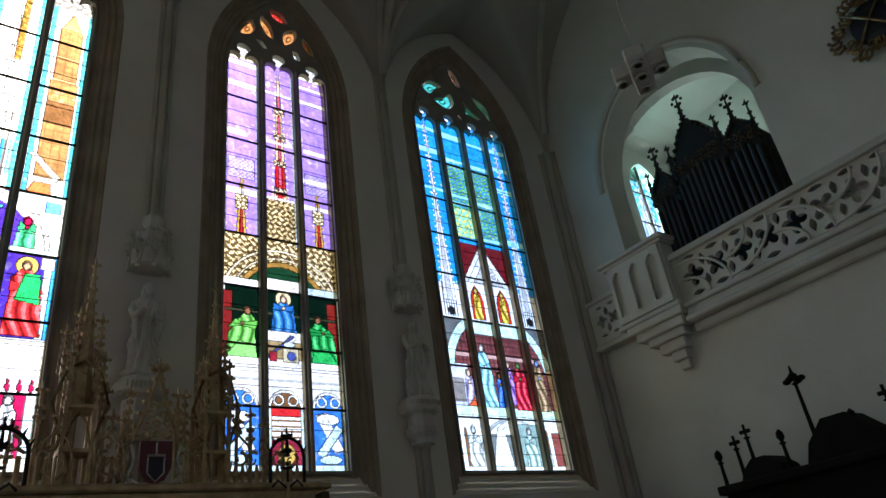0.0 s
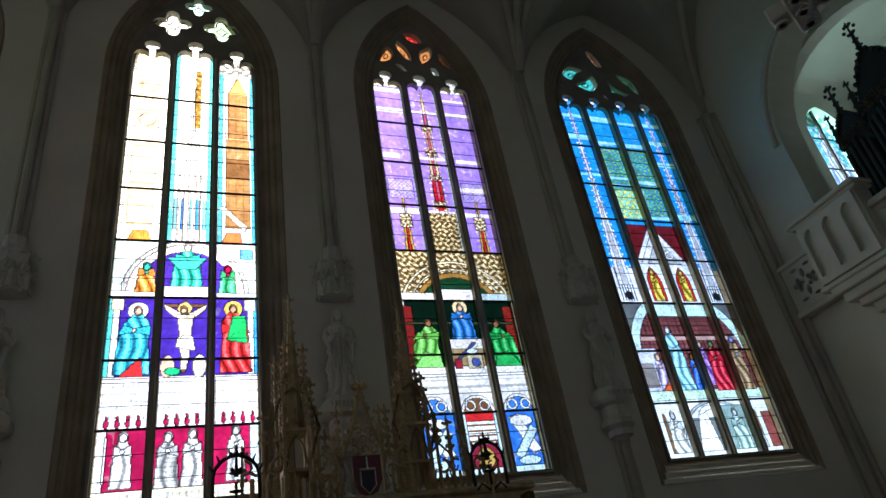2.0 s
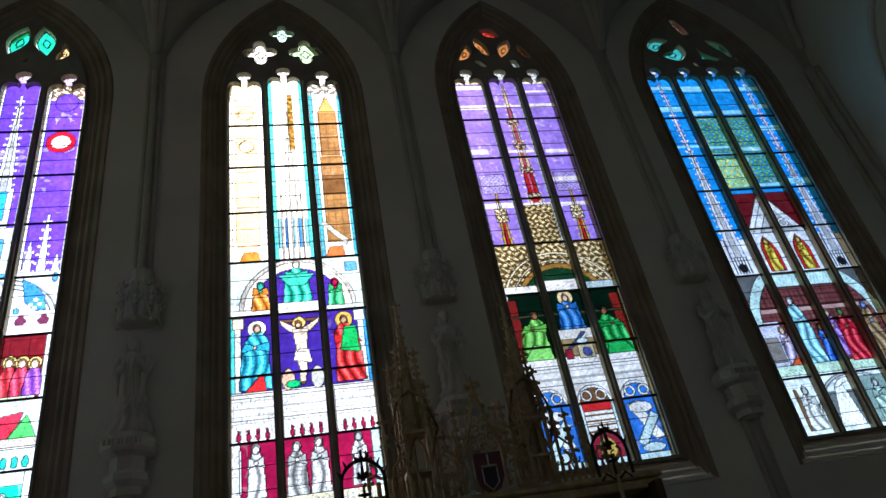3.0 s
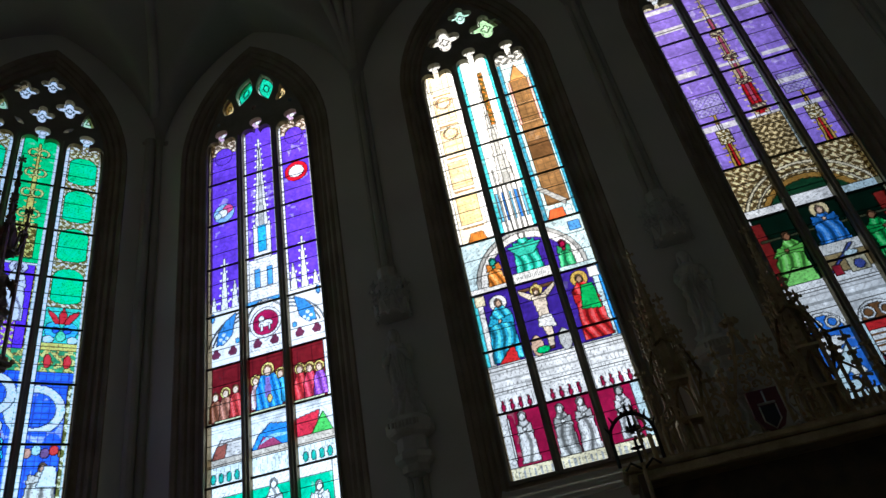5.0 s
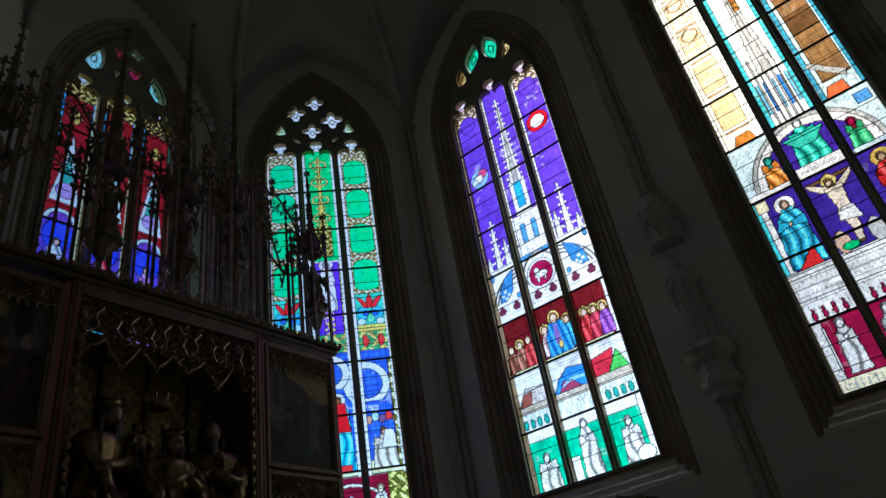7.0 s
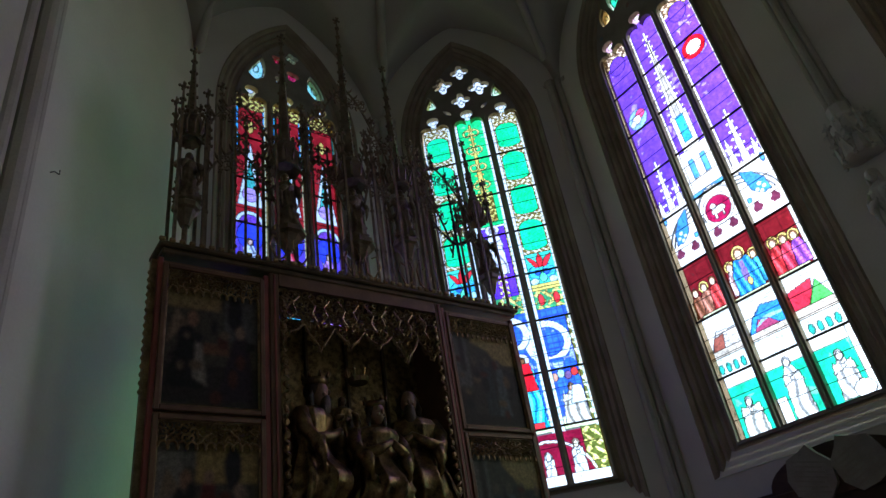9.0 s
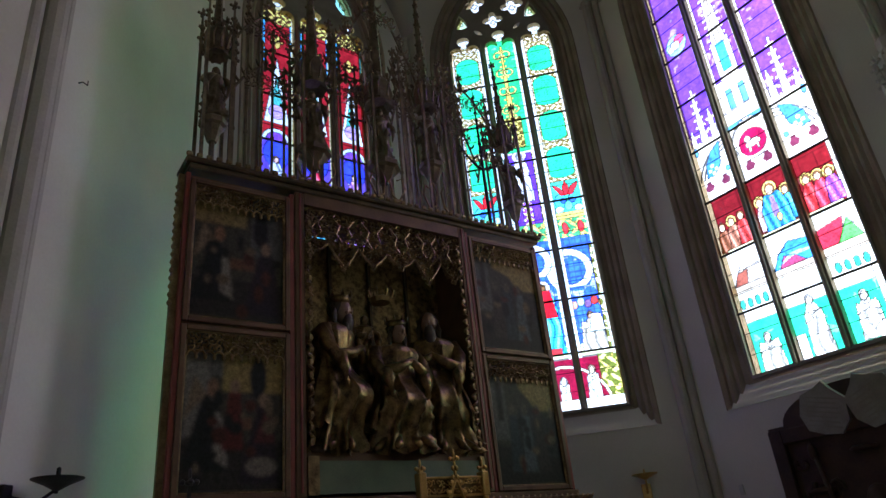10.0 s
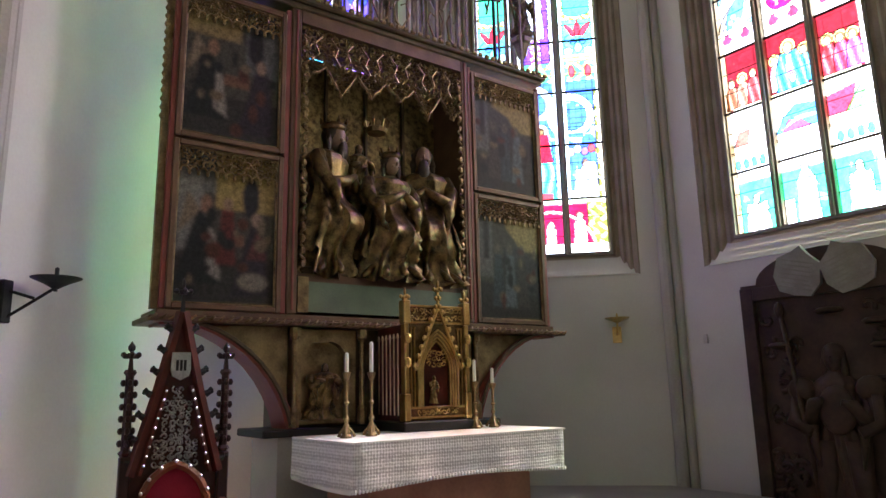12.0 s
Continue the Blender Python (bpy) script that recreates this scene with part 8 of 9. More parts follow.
# ---- carved epitaph on the south wall, wall lamps and small fittings ----
def epitaph():
    m = place((-3.66, 8.03), SOUTH)
    e = empty("epitaph_slab", "dark red marble epitaph with an armoured relief and two pale tablets", "epitaph", m)
    bm = plate([(-1.0, 0.0), (1.0, 0.0), (1.0, 2.74)] + [(0.8 * math.cos(math.pi * k / 16), 2.74 + 0.34 * math.sin(math.pi * k / 16)) for k in range(17)] + [(-1.0, 2.74)], [], 0.12)
    body = part("slab", bm, EPITAPH, e)
    body.location.y = -0.13
    bm = frame_bars(bmesh.new(), -0.98, 0.98, 0.05, 2.7, 0.16, -0.2, -0.125)
    part("frame", bm, EPITAPH, e)
    bm = bmesh.new()
    figure_mesh(bm, 2.0, 0.62, 71, 0.02)
    blob(bm, (0.02, -0.2, 1.28), (0.2, 0.12, 0.26), 16, 10)
    for s in (-1, 1):
        blob(bm, (s * 0.36, -0.1, 1.5), (0.16, 0.14, 0.14), 10, 7)
        sweep(bm, [(s * 0.38, -0.12, 1.45), (s * 0.46, -0.2, 1.15), (s * 0.25, -0.3, 1.05)], [0.1, 0.09, 0.06], 8)
        sweep(bm, [(s * 0.16, -0.1, 0.95), (s * 0.18, -0.16, 0.5), (s * 0.2, -0.1, 0.05)], [0.14, 0.11, 0.09], 8)
    for v in bm.verts:
        v.co.y = v.co.y * 0.6 - 0.13
    part("relief", bm, EPITAPH, e, smooth=True)
    bm = bmesh.new()
    sweep(bm, [(-0.5, -0.2, 2.35), (-0.34, -0.26, 1.2), (-0.28, -0.22, 0.3)], 0.03, 6)
    blob(bm, (-0.52, -0.2, 2.4), (0.05, 0.05, 0.1), 6, 5)
    rng = random.Random(9)
    for k in range(46):
        x, z = rng.choice((-1, 1)) * rng.uniform(0.4, 0.78), rng.uniform(0.3, 2.5)
        sweep(bm, [(x + 0.09 * (1 - t / 9) * math.cos(t * 0.8 + k), -0.135, z + 0.09 * (1 - t / 9) * math.sin(t * 0.8 + k)) for t in range(8)], [0.035 - 0.003 * t for t in range(8)], 5)
    for x, z in ((0.02, 2.35), (0.5, 2.2), (-0.55, 2.0), (0.55, 1.95)):
        lathe(bm, [(0.12, -0.03), (0.16, 0.0), (0.12, 0.03)], 10, (x, -0.14, z))
    part("carved_ornament", bm, EPITAPH, e, smooth=True)
    for x, turn, s in ((-0.22, 16, 1), (0.31, -20, 2)):
        bm = bmesh.new()
        f = bm.faces.new([bm.verts.new((u, 0, z)) for u, z in ((-0.22, 0.12), (-0.08, 0.2), (0, 0.27), (0.08, 0.2), (0.22, 0.12), (0.24, -0.08), (0.16, -0.22), (0, -0.24), (-0.16, -0.22), (-0.24, -0.08))])
        got = bmesh.ops.extrude_face_region(bm, geom=[f])
        bmesh.ops.translate(bm, verts=[g for g in got["geom"] if isinstance(g, bmesh.types.BMVert)], vec=(0, 0.05, 0))
        tab = part("tablet", bm, TABLET, e, "pale lozenge-shaped inscription tablet")
        tab.matrix_local = pose(x, -0.27, 2.8, 8, turn, 0) @ Matrix.Scale(1.12, 4)
        bm = bmesh.new()
        for k in range(7):
            box(bm, -0.17 + 0.012 * (k % 3), 0.17 - 0.02 * ((k * 2) % 3), -0.004, 0.002, 0.1 - k * 0.045, 0.116 - k * 0.045)
        part("writing_bars", bm, MULLION, tab)


epitaph()


def wall_lamp(m, label):
    """A small brass wall bracket with a dish."""
    w = empty("wall_candle_dish", label, "candle holder", m, "wall candle dishes")
    bm = bmesh.new()
    box(bm, -0.06, 0.06, -0.02, 0.0, -0.16, 0.06, 0.006)
    part("plate", bm, BRASS, w)
    bm = bmesh.new()
    sweep(bm, [(0, -0.02, -0.05), (0, -0.1, -0.02), (0, -0.16, 0.06), (0, -0.16, 0.12)], 0.014, 6)
    part("arm", bm, BRASS, w)
    bm = lathe(bmesh.new(), [(0.02, 0.1), (0.06, 0.12), (0.16, 0.16), (0.165, 0.17), (0.05, 0.15), (0.012, 0.16), (0.012, 0.22), (0.003, 0.23)], 16, (0, -0.16, 0))
    part("dish", bm, BRASS, w)


wall_lamp(place((-7.02, 6.93), (-1, 1)) @ pose(0.91, FACE, 2.31), "small brass candle dish on the wall")


def swing_lamp():
    m = place((-6.72, 0.77), (-1, -1)) @ pose(-0.8, FACE, 0)
    s = empty("swing_candle_arm", "black iron candle arm with a wide dish fixed to the wall", "candle holder", m @ pose(0, 0, 2.3))
    bm = bmesh.new()
    box(bm, -0.06, 0.04, -0.06, 0.0, -0.16, 0.16, 0.008)
    part("plate", bm, IRON, s)
    bm = bmesh.new()
    for a, b in (((0, -0.05, -0.12), (0.2, -0.28, 0.12)), ((0, -0.05, 0.08), (0.11, -0.18, 0.03))):
        sweep(bm, [a, b], 0.012, 5)
    sweep(bm, [(0.2, -0.28, 0.09), (0.2, -0.28, 0.18)], 0.014, 6)
    part("arm", bm, IRON, s)
    bm = lathe(bmesh.new(), [(0.02, 0.11), (0.09, 0.15), (0.18, 0.19), (0.183, 0.196), (0.05, 0.19), (0.016, 0.19), (0.016, 0.27), (0.003, 0.28)], 24, (0.2, -0.28, 0))
    part("dish", bm, IRON, s)


swing_lamp()
bm = box(bmesh.new(), -0.03, 0.03, -0.025, 0.0, -0.06, 0.06, 0.006)
tagged(part("wall_switch", bm, STATUE, m=place((-5.28, 8.03), SOUTH) @ pose(0, 0, 2.15)), "small pale switch box on the wall", "switch")
bm = bmesh.new()
sweep(bm, [(0, 0.0, 0.0), (0, -0.08, 0.0), (0.1, -0.1, 0.0), (0.1, -0.1, 0.09)], 0.012, 5)
tagged(part("wall_hook", bm, IRON, m=place((-6.72, 0.77), (-1, -1)) @ pose(-0.69, FACE, 6.16) @ Matrix.Scale(0.55, 4)), "bent iron hook in the plaster", "hook")


# ---- organ loft on the west wall ----
WEST = place((9.76, 0), (1, 0))  # x runs to -y, y runs to +x


def foils(x0, x1, z0, z1, module):
    """Holes of a pierced stone balustrade: quatrefoils with small leaf-shaped lights between."""
    out = []
    n = max(1, round((x1 - x0) / module))
    w, h = (x1 - x0) / n, z1 - z0
    for k in range(n):
        cx, cz = x0 + (k + 0.5) * w, (z0 + z1) / 2
        out.append(lobed(cx, cz, min(w, h) * 0.4, 4, math.pi / 4 * (k % 2), 0.5, 6))
        for s in (-1, 1):
            out.append(leaf(cx, cz + s * h * 0.43, w * 0.27, 0.0, 0.36, 5))
            if k < n - 1:
                out.append(leaf(cx + w / 2, cz + s * h * 0.25, h * 0.15, math.pi / 2, 0.5, 5))
    return out


def loft():
    g = empty("organ_gallery", "white stone gallery with a pierced gothic balustrade", "gallery", WEST, kind="structure")
    y0 = -0.16
    # long balustrade; x = -y of the place
    a, b = -5.86, 1.9
    bm = plate([(a, 5.56), (b, 5.56), (b, 6.34), (a, 6.34)], foils(a + 0.1, b - 0.1, 5.6, 6.32, 0.44), 0.12)
    got = part("balustrade", bm, RAIL, g)
    got.location.y = y0
    bm = bmesh.new()
    n = 9
    w = (b - a - 0.2) / n
    for k in range(n):
        x = a + 0.1 + k * w
        flip = k % 2
        for r in (w * 0.98, w * 0.52):
            sweep(bm, [(x + r * math.cos(math.pi / 2 * t / 10), y0 - 0.01, (6.3 - r * 0.8 * math.sin(math.pi / 2 * t / 10)) if flip else (5.6 + r * 0.8 * math.sin(math.pi / 2 * t / 10))) for t in range(11)], 0.026, 5)
    part("flowing_tracery", bm, RAIL, g)
    bm = bmesh.new()
    box(bm, a, b, y0 - 0.09, 0.1, 6.34, 6.4, 0.015)
    box(bm, a, b, y0 - 0.05, 0.1, 6.4, 6.47, 0.02)
    part("handrail", bm, RAIL, g)
    bm = bmesh.new()
    box(bm, a, b, y0 - 0.1, 0.0, 5.48, 5.56, 0.02)
    box(bm, a, b, y0 - 0.04, 0.0, 5.34, 5.48, 0.02)
    box(bm, a, b, y0 - 0.12, 0.0, 5.24, 5.34, 0.025)
    box(bm, a, b, y0 + 0.04, 0.0, 5.08, 5.24, 0.03)
    part("ledge", bm, RAIL, g)
    # low return by the window
    bm = plate([(-7.86, 5.56), (-7.06, 5.56), (-7.06, 6.34), (-7.86, 6.34)], foils(-7.72, -7.16, 5.66, 6.28, 0.28), 0.12)
    got = part("balustrade", bm, RAIL, g)
    got.location.y = y0
    bm = bmesh.new()
    box(bm, -7.88, -7.06, y0 - 0.05, 0.0, 6.34, 6.42, 0.015)
    box(bm, -7.88, -7.06, y0 - 0.04, 0.0, 5.46, 5.56, 0.015)
    part("handrail", bm, RAIL, g)
    # projecting pier with blind arches on a corbel
    bm = bmesh.new()
    box(bm, -7.06, -5.86, y0 - 0.16, 0.0, 5.62, 6.7)
    pier = part("pier", bm, RAIL, g)
    bm = bmesh.new()
    box(bm, -7.14, -5.78, y0 - 0.24, 0.0, 6.7, 6.76, 0.02)
    box(bm, -7.2, -5.74, y0 - 0.29, 0.0, 6.76, 6.84, 0.02)
    box(bm, -7.12, -5.8, y0 - 0.22, 0.0, 5.54, 5.62, 0.02)
    part("cap", bm, RAIL, pier)
    for k in range(3):
        c = -6.84 + k * 0.38
        bm = plate([(c - 0.19, 5.64), (c + 0.19, 5.64), (c + 0.19, 6.69), (c - 0.19, 6.69)], [[(c + 0.12, 5.76)] + [(c + u, z) for u, z in pointed(0.12, 6.4, 0.18, 5)] + [(c - 0.12, 5.76)]], 0.07)
        got = part("blind_arch", bm, RAIL, pier)
        got.location.y = y0 - 0.23
    bm = bmesh.new()
    for k, (s, z0, z1) in enumerate(((0.62, 5.4, 5.54), (0.52, 5.24, 5.4), (0.4, 5.1, 5.24), (0.28, 4.92, 5.1), (0.16, 4.76, 4.92), (0.1, 4.6, 4.76))):
        box(bm, -6.2 - s * 1.25, -6.2 + s * 0.62, y0 - 0.2 + k * 0.055, 0.0, z0, z1, 0.02)
    part("corbel", bm, RAIL, pier)
    bm = bmesh.new()
    for x in (-6.9, -6.8):
        sweep(bm, [(x, 0.0, 6.84), (x + 0.02, 0.0, 6.98)], 0.015, 5)
    part("spikes", bm, IRON, pier)
    bm = bmesh.new()
    box(bm, -8.4, 2.6, 0.0, 5.3, 5.3, 5.58)
    part("gallery_floor", bm, RAIL, g)
    return g


loft()

# the loft behind the arch
LOFT = surface("loft_plaster", (0.68, 0.67, 0.64), (0.56, 0.55, 0.52), 0.9, scale=1.0, fine=35, bump=0.1, spread=0.7)
bm = bmesh.new()
box(bm, 15.0, 15.3, 1.2, 8.7, 5.3, 12.8)
tagged(part("wall_loft_west", bm, LOFT), "pale plastered back wall of the organ loft", "wall", kind="structure")
bm = bmesh.new()
box(bm, 10.4, 15.0, 1.0, 1.3, 5.3, 12.8)
tagged(part("wall_loft_north", bm, LOFT), "pale plastered side wall of the organ loft", "wall", kind="structure")
bm = bmesh.new()
for k in range(16):
    t0, t1 = math.pi * k / 16, math.pi * (k + 1) / 16
    if t1 > t0:
        bm.faces.new([bm.verts.new(p) for p in ((10.3, 4.9 + 3.75 * math.cos(t0), 10.9 + 1.7 * math.sin(t0)), (15.1, 4.9 + 3.75 * math.cos(t0), 10.9 + 1.7 * math.sin(t0)),
                                               (15.1, 4.9 + 3.75 * math.cos(t1), 10.9 + 1.7 * math.sin(t1)), (10.3, 4.9 + 3.75 * math.cos(t1), 10.9 + 1.7 * math.sin(t1)))])
tagged(part("ceiling_loft", bm, LOFT), "pale barrel vault of the organ loft", "ceiling", kind="structure")
for x in (11.2, 12.6):
    bm = bmesh.new()
    sweep(bm, [(x, 4.9 + 3.45 * math.cos(math.pi * k / 20), 10.9 + 1.55 * math.sin(math.pi * k / 20)) for k in range(21)], 0.16, 6)
    tagged(part("vault_rib", bm, LOFT), "pale arch band of the loft vault", "rib", "loft ribs", "structure")
# inner arch band of the loft, lower than the opening
lip = [(-5.95 + 1.85 * math.cos(math.pi * k / 20), 9.1 + 1.6 * math.sin(math.pi * k / 20)) for k in range(21)]
bm = plate([(-8.25, 5.58), (-1.35, 5.58), (-1.35, 12.6), (-8.25, 12.6)], [[(-4.1, 5.7)] + lip + [(-7.8, 5.7)]], 0.3)
tagged(part("wall_loft_arch", bm, LOFT, m=place((11.1, 0), (1, 0))), "pale plastered inner arch of the organ loft", "wall", kind="structure")
# south wall of the loft with its window
bm = plate([(10.4, 5.3), (15.1, 5.3), (15.1, 12.8), (10.4, 12.8)], [[(14.25, 8.6)] + [(13.6 + u, z) for u, z in pointed(0.65, 10.3, 0.9, 8)] + [(12.95, 8.6)]], 0.35)
got = part("wall_loft_south", bm, LOFT)
got.location.y = 8.3
tagged(got, "pale plastered loft wall with a pointed window", "wall", kind="structure")
lw = empty("window_7", "small pointed stained-glass window in the organ loft", "window", Matrix.Translation((13.6, 8.5, 0.6)), kind="structure")
lc = Canvas(0.66, 10.65, 8.0, 1.0)
lc.rect(-9, 9, 0, 9, (0.8, 0.92, 0.95)).weave(-0.6, 0.6, 1.0, 2.6, (0.1, 0.6, 0.55), (0.55, 0.85, 0.8), 0.12, 2).rect(-0.3, 0.3, 0.2, 0.9, (0.3, 0.5, 0.9)).drape(0, 0.3, 1.9, 0.25, (0.75, 0.85, 0.75), CREAM, WHITE).border(-0.66, 0.66, 0, 3, WHITE, 0.05)
lc.leaded(5)
for k in range(3):
    lc.pane(-0.66, 0.66, 8.0 + k * 0.88, 8.0 + (k + 1) * 0.88, lw)
bm = bmesh.new()
for z in (8.88, 9.76):
    box(bm, -0.66, 0.66, -0.03, -0.01, z - 0.02, z + 0.02)
box(bm, -0.03, 0.03, -0.06, -0.01, 8.0, 10.6)
part("window_bars", bm, IRON, lw)
lamp = new("daylight_7", bpy.data.lights.new("daylight_7", "AREA"))
lamp.data.shape, lamp.data.size, lamp.data.size_y = "RECTANGLE", 1.3, 2.6
lamp.data.energy, lamp.data.color = DAY * 5.0 * 1.3 * 2.6, (1.0, 0.97, 0.92)
lamp.matrix_world = Matrix.Translation((13.6, 8.85, 9.9)) @ pose(0, 0, 0, -90, 0, 0)
# moulded edge of the arch
bm = bmesh.new()
sweep(bm, [(9.74, ARCH_Y + (ARCH_A + 0.12) * math.cos(math.pi * k / 24), ARCH_Z + (ARCH_H + 0.12) * math.sin(math.pi * k / 24)) for k in range(25)], 0.06, 6)
tagged(part("trim", bm, RAIL, smooth=True), "pale moulded edge of the organ arch", "moulding", kind="structure")


def organ():
    m = place((10.2, 0), (1, 0))
    o = empty("organ", "dark gothic organ case with three gabled pipe towers", "organ", at(m, 0, 0, 0))
    bm = bmesh.new()
    box(bm, -6.18, -3.9, 0.05, 0.8, 5.58, 7.8)
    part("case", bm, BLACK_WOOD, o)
    for x0, x1, z1, peak in ((-6.15, -5.62, 7.95, 8.38), (-5.58, -4.58, 8.2, 9.05), (-4.55, -3.95, 8.05, 8.4)):
        c, w = (x0 + x1) / 2, (x1 - x0) / 2
        bm = bmesh.new()
        vs = [bm.verts.new((x, 0.0, z)) for x, z in ((x0, 6.4), (x1, 6.4), (x1, z1), (c + w * 0.5, z1 + (peak - z1) * 0.75), (c, peak), (c - w * 0.5, z1 + (peak - z1) * 0.75), (x0, z1))]
        f = bm.faces.new(vs)
        got = bmesh.ops.extrude_face_region(bm, geom=[f])
        bmesh.ops.translate(bm, verts=[g for g in got["geom"] if isinstance(g, bmesh.types.BMVert)], vec=(0, 0.6, 0))
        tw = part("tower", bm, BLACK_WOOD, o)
        bm = bmesh.new()
        for s in (-1, 1):
            for k in range(8):
                f = k / 7
                blob(bm, (c + s * w * (1 - f), -0.02, z1 + (peak - z1) * (f ** 0.7)), (0.045, 0.04, 0.05), 5, 4)
        crocketed(bm, c, 0, peak - 0.05, peak + 0.55, 0.05, 4, 0.14)
        for k in range(6):
            a = k * math.tau / 6
            blob(bm, (c + 0.1 * math.cos(a), 0, peak + 0.42 + 0.1 * math.sin(a)), (0.035, 0.03, 0.035), 5, 4)
        for x in (x0, x1):
            crocketed(bm, x, 0, z1 - 0.2, z1 + 0.55, 0.05, 4, 0.14)
        part("gable_carving", bm, BLACK_WOOD, tw)
        n = round((x1 - x0) / 0.11)
        for k in range(n):
            x = x0 + (k + 0.5) * (x1 - x0) / n
            h = z1 - 0.15 - 0.25 * abs(x - c) / w
            bm = lathe(bmesh.new(), [(0.012, 6.5), (0.042, 6.65), (0.042, h), (0.036, h)], 8, (x, -0.05, 0))
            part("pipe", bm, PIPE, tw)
        bm = scrolls(bmesh.new(), (x1 - x0) * 0.9, 0.25, int(c * 9), 0.12, 0.014, x0 + (x1 - x0) * 0.05, z1 - 0.2)
        got = part("pipe_shade", bm, DARK_WOOD, tw)
        got.location.y = -0.07


organ()


# ---- hanging spotlight, gilded cartouche, dark stall canopy ----
def spot_cluster():
    o = empty("hanging_spotlight", "white metal spotlight cluster hanging on two rods", "ceiling lamp", pose(4.98, 2.71, 6.02, 0, 0, 28))
    bm = bmesh.new()
    box(bm, -0.3, 0.3, -0.1, 0.1, -0.08, 0.08, 0.02)
    box(bm, -0.1, 0.1, -0.26, 0.26, -0.06, 0.1, 0.02)
    part("housing", bm, WHITE_METAL, o)
    for x, y in ((0, 0), (-0.2, 0), (0.2, 0), (0, 0.19), (0, -0.19)):
        bm = lathe(bmesh.new(), [(0.06, -0.1), (0.06, -0.075), (0.036, -0.075), (0.036, -0.1)], 14, (x, y, 0))
        part("lamp_ring", bm, WHITE_METAL, o)
        bm = lathe(bmesh.new(), [(0.036, -0.096), (0.03, -0.094)], 12, (x, y, 0))
        part("lens", bm, BLACK_WOOD, o)
    for s in (-1, 1):
        bm = sweep(bmesh.new(), [(s * 0.09, 0, 0.06), (s * 0.05, 0, vault_z(4.98, 2.71) - 5.92)], 0.008, 5)
        part("rod", bm, WHITE_METAL, o)


spot_cluster()


def cartouche():
    m = place((9.76, 1.74), (1, 0))
    c = empty("gilded_cartouche", "gilded carved cartouche with a dark centre on the wall", "wall ornament", m @ pose(0, 0, 8.12))
    bm = bmesh.new()
    blob(bm, (0, -0.06, 0), (0.3, 0.08, 0.36), 14, 10)
    part("centre", bm, POLY[0], c)
    bm = bmesh.new()
    rng = random.Random(15)
    for k in range(44):
        a, r = k * math.tau / 44 * 3.01, 0.34 + 0.2 * ((k * 7) % 5) / 5
        x, z = r * math.cos(a), r * 1.05 * math.sin(a)
        sweep(bm, [(x + 0.1 * (1 - t / 8) * math.cos(a + t), -0.1 - 0.03 * math.sin(t), z + 0.1 * (1 - t / 8) * math.sin(a + t)) for t in range(8)], [0.03 - 0.003 * t for t in range(8)], 5)
    for s in (-1, 1):
        sweep(bm, [(s * 0.3, -0.15, 0.35), (0, -0.18, 0.0), (-s * 0.3, -0.14, -0.35)], 0.022, 5)
    part("carved_border", bm, GOLD_LEAF, c)


cartouche()


SILHOUETTE_WOOD = surface("silhouette_black_wood", (0.009, 0.008, 0.007), (0.005, 0.004, 0.004), 0.8, scale=5, fine=60, bump=0.2)
SILHOUETTE_WOOD.node_tree.nodes["Principled BSDF"].inputs["Specular IOR Level"].default_value = 0.15


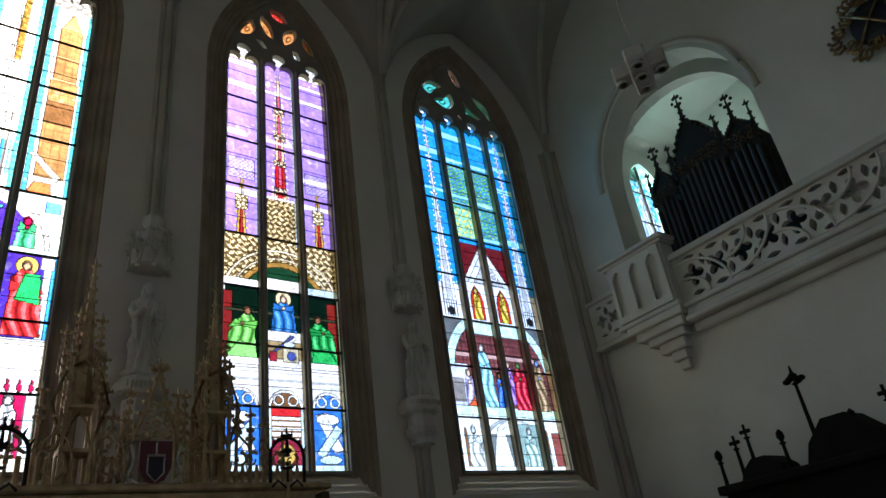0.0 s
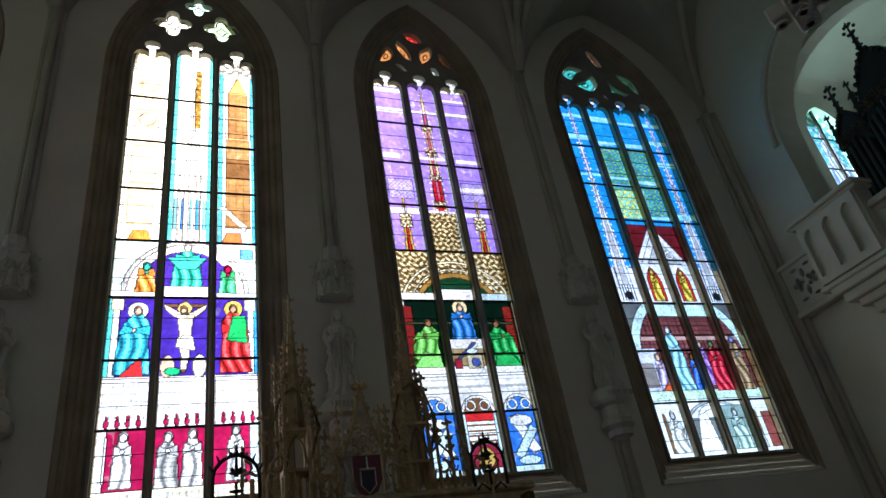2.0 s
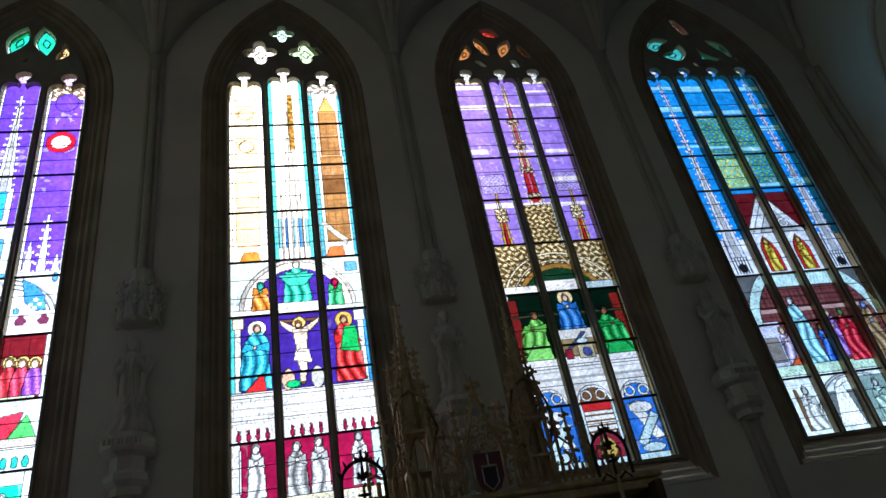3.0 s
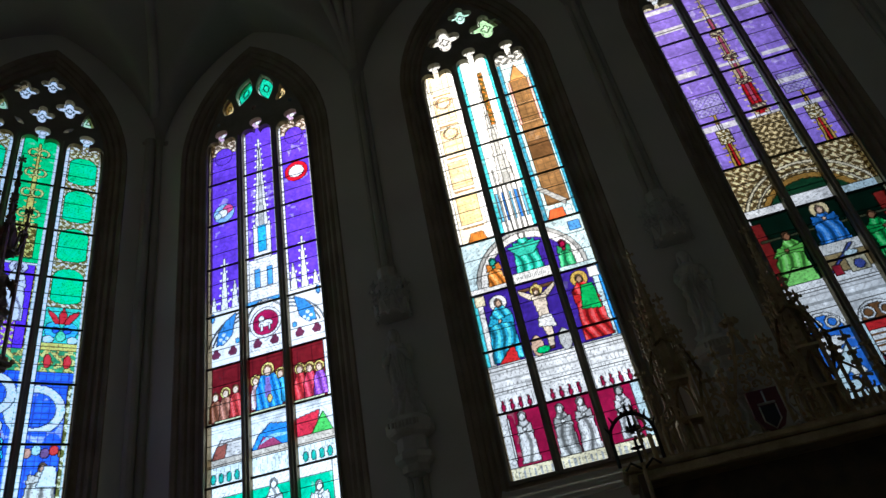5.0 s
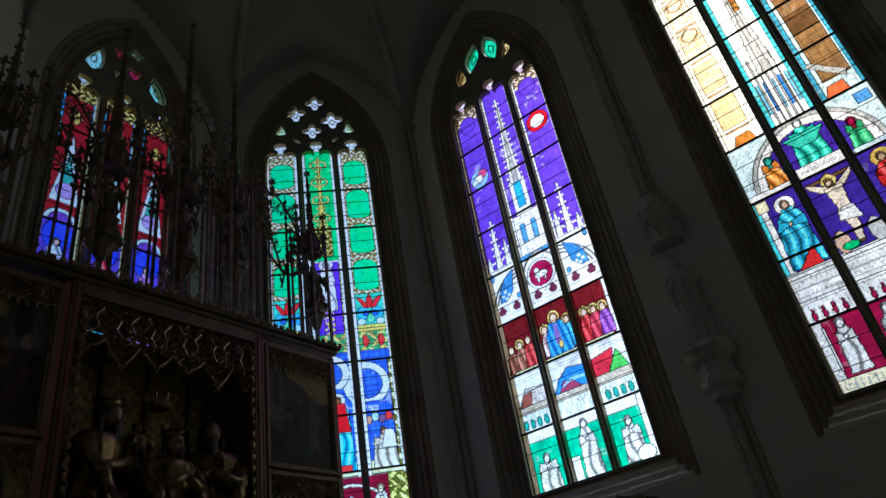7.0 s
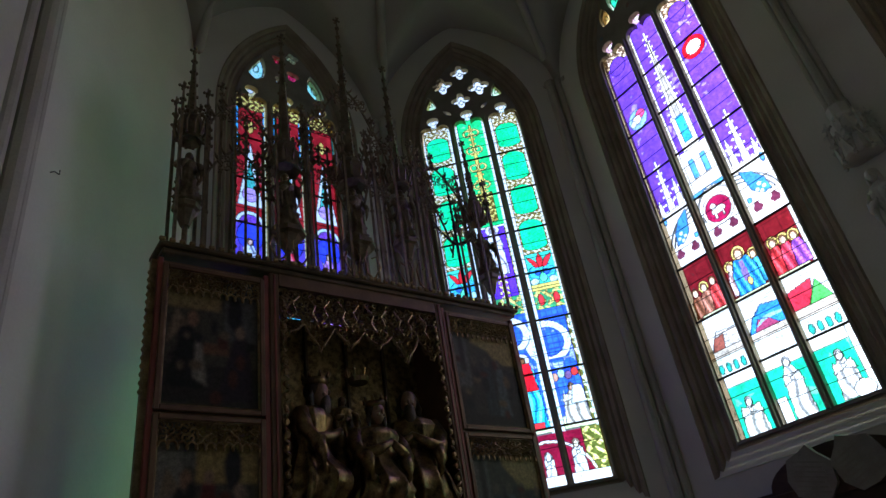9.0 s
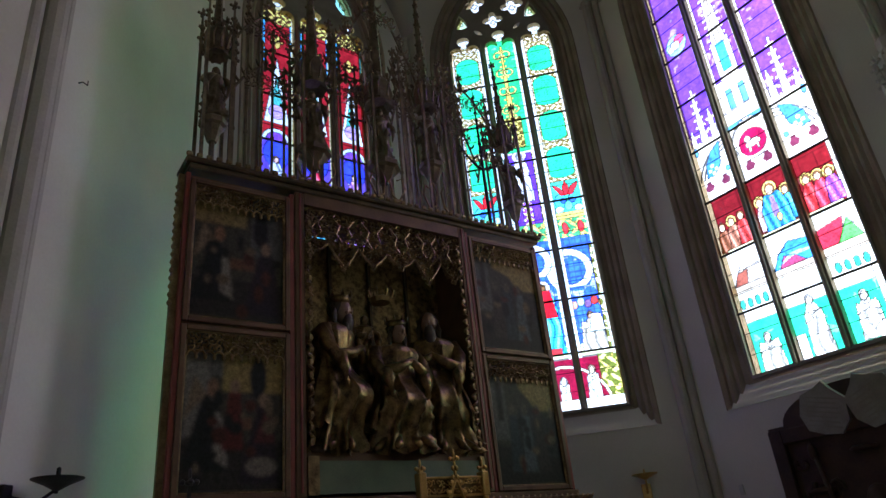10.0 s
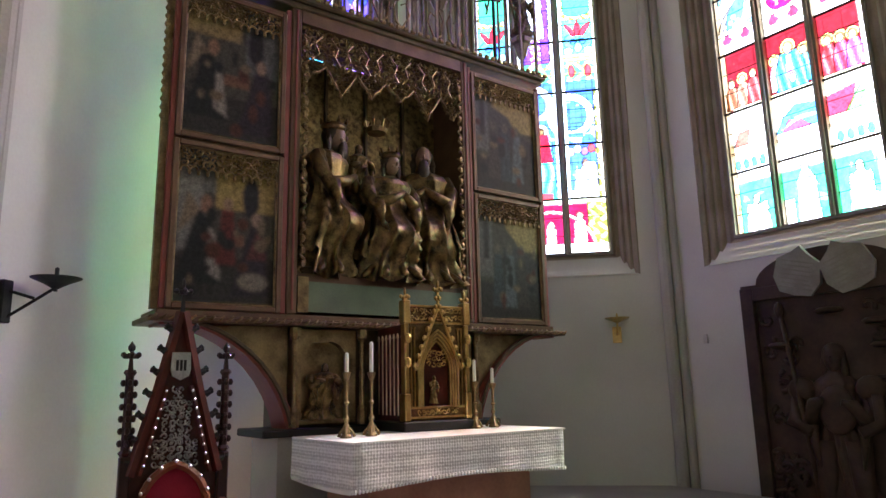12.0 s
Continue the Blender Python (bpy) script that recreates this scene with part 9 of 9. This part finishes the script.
def dark_stall():
    m = place((8.9, 4.1), (1, 0))
    d = empty("confessional", "carved wooden confessional with gothic gables, coloured as a black silhouette", "confessional", m)
    bm = bmesh.new()
    box(bm, -1.62, 1.7, 0.0, 0.8, 0.0, 2.56)
    box(bm, -1.7, 1.78, -0.08, 0.85, 2.56, 2.68, 0.02)
    part("case", bm, SILHOUETTE_WOOD, d)
    for x, w, z0, z1, f in ((-1.0, 0.32, 2.66, 2.92, 3.3), (0.12, 0.5, 2.66, 3.15, 3.9), (1.0, 0.42, 2.66, 2.95, 3.3)):
        bm = bmesh.new()
        f0 = bm.faces.new([bm.verts.new((u, -0.04, z)) for u, z in ((x - w, z0), (x + w, z0), (x + w * 0.8, z0 + (z1 - z0) * 0.5), (x + w * 0.3, z1), (x - w * 0.3, z1), (x - w * 0.8, z0 + (z1 - z0) * 0.5))])
        got = bmesh.ops.extrude_face_region(bm, geom=[f0])
        bmesh.ops.translate(bm, verts=[g for g in got["geom"] if isinstance(g, bmesh.types.BMVert)], vec=(0, 0.5, 0))
        part("gable", bm, SILHOUETTE_WOOD, d)
    for x, z0, z1, k in ((-1.6, 2.66, 3.16, 1), (-1.3, 2.7, 3.28, 0), (-1.1, 2.8, 3.38, 0), (-0.64, 2.66, 3.19, 1), (-0.2, 3.0, 3.84, 2), (0.31, 2.95, 3.18, 1), (0.76, 2.68, 3.33, 0), (1.1, 2.9, 3.3, 1), (1.5, 2.68, 3.1, 1)):
        bm = bmesh.new()
        lathe(bm, [(0.03, z0), (0.022, z1 - 0.2), (0.05, z1 - 0.18), (0.02, z1 - 0.16)], 8, (x, 0.05, 0))
        if k == 0:
            box(bm, x - 0.08, x + 0.08, 0.03, 0.07, z1 - 0.12, z1 - 0.07, 0.01)
            sweep(bm, [(x, 0.05, z1 - 0.18), (x, 0.05, z1)], 0.02, 5)
        elif k == 1:
            lathe(bm, [(0.015, z1 - 0.17), (0.055, z1 - 0.1), (0.045, z1 - 0.04), (0.008, z1)], 8, (x, 0.05, 0))
        else:
            for t in range(4):
                blob(bm, (x + 0.1 * math.cos(t * math.pi / 2), 0.05 + 0.1 * math.sin(t * math.pi / 2), z1 - 0.13), (0.055, 0.055, 0.04), 6, 5)
            blob(bm, (x, 0.05, z1 - 0.08), (0.06, 0.06, 0.05), 6, 5)
            sweep(bm, [(x, 0.05, z1 - 0.1), (x, 0.05, z1 + 0.06)], [0.035, 0.012], 6)
        part("finial", bm, SILHOUETTE_WOOD, d)


dark_stall()
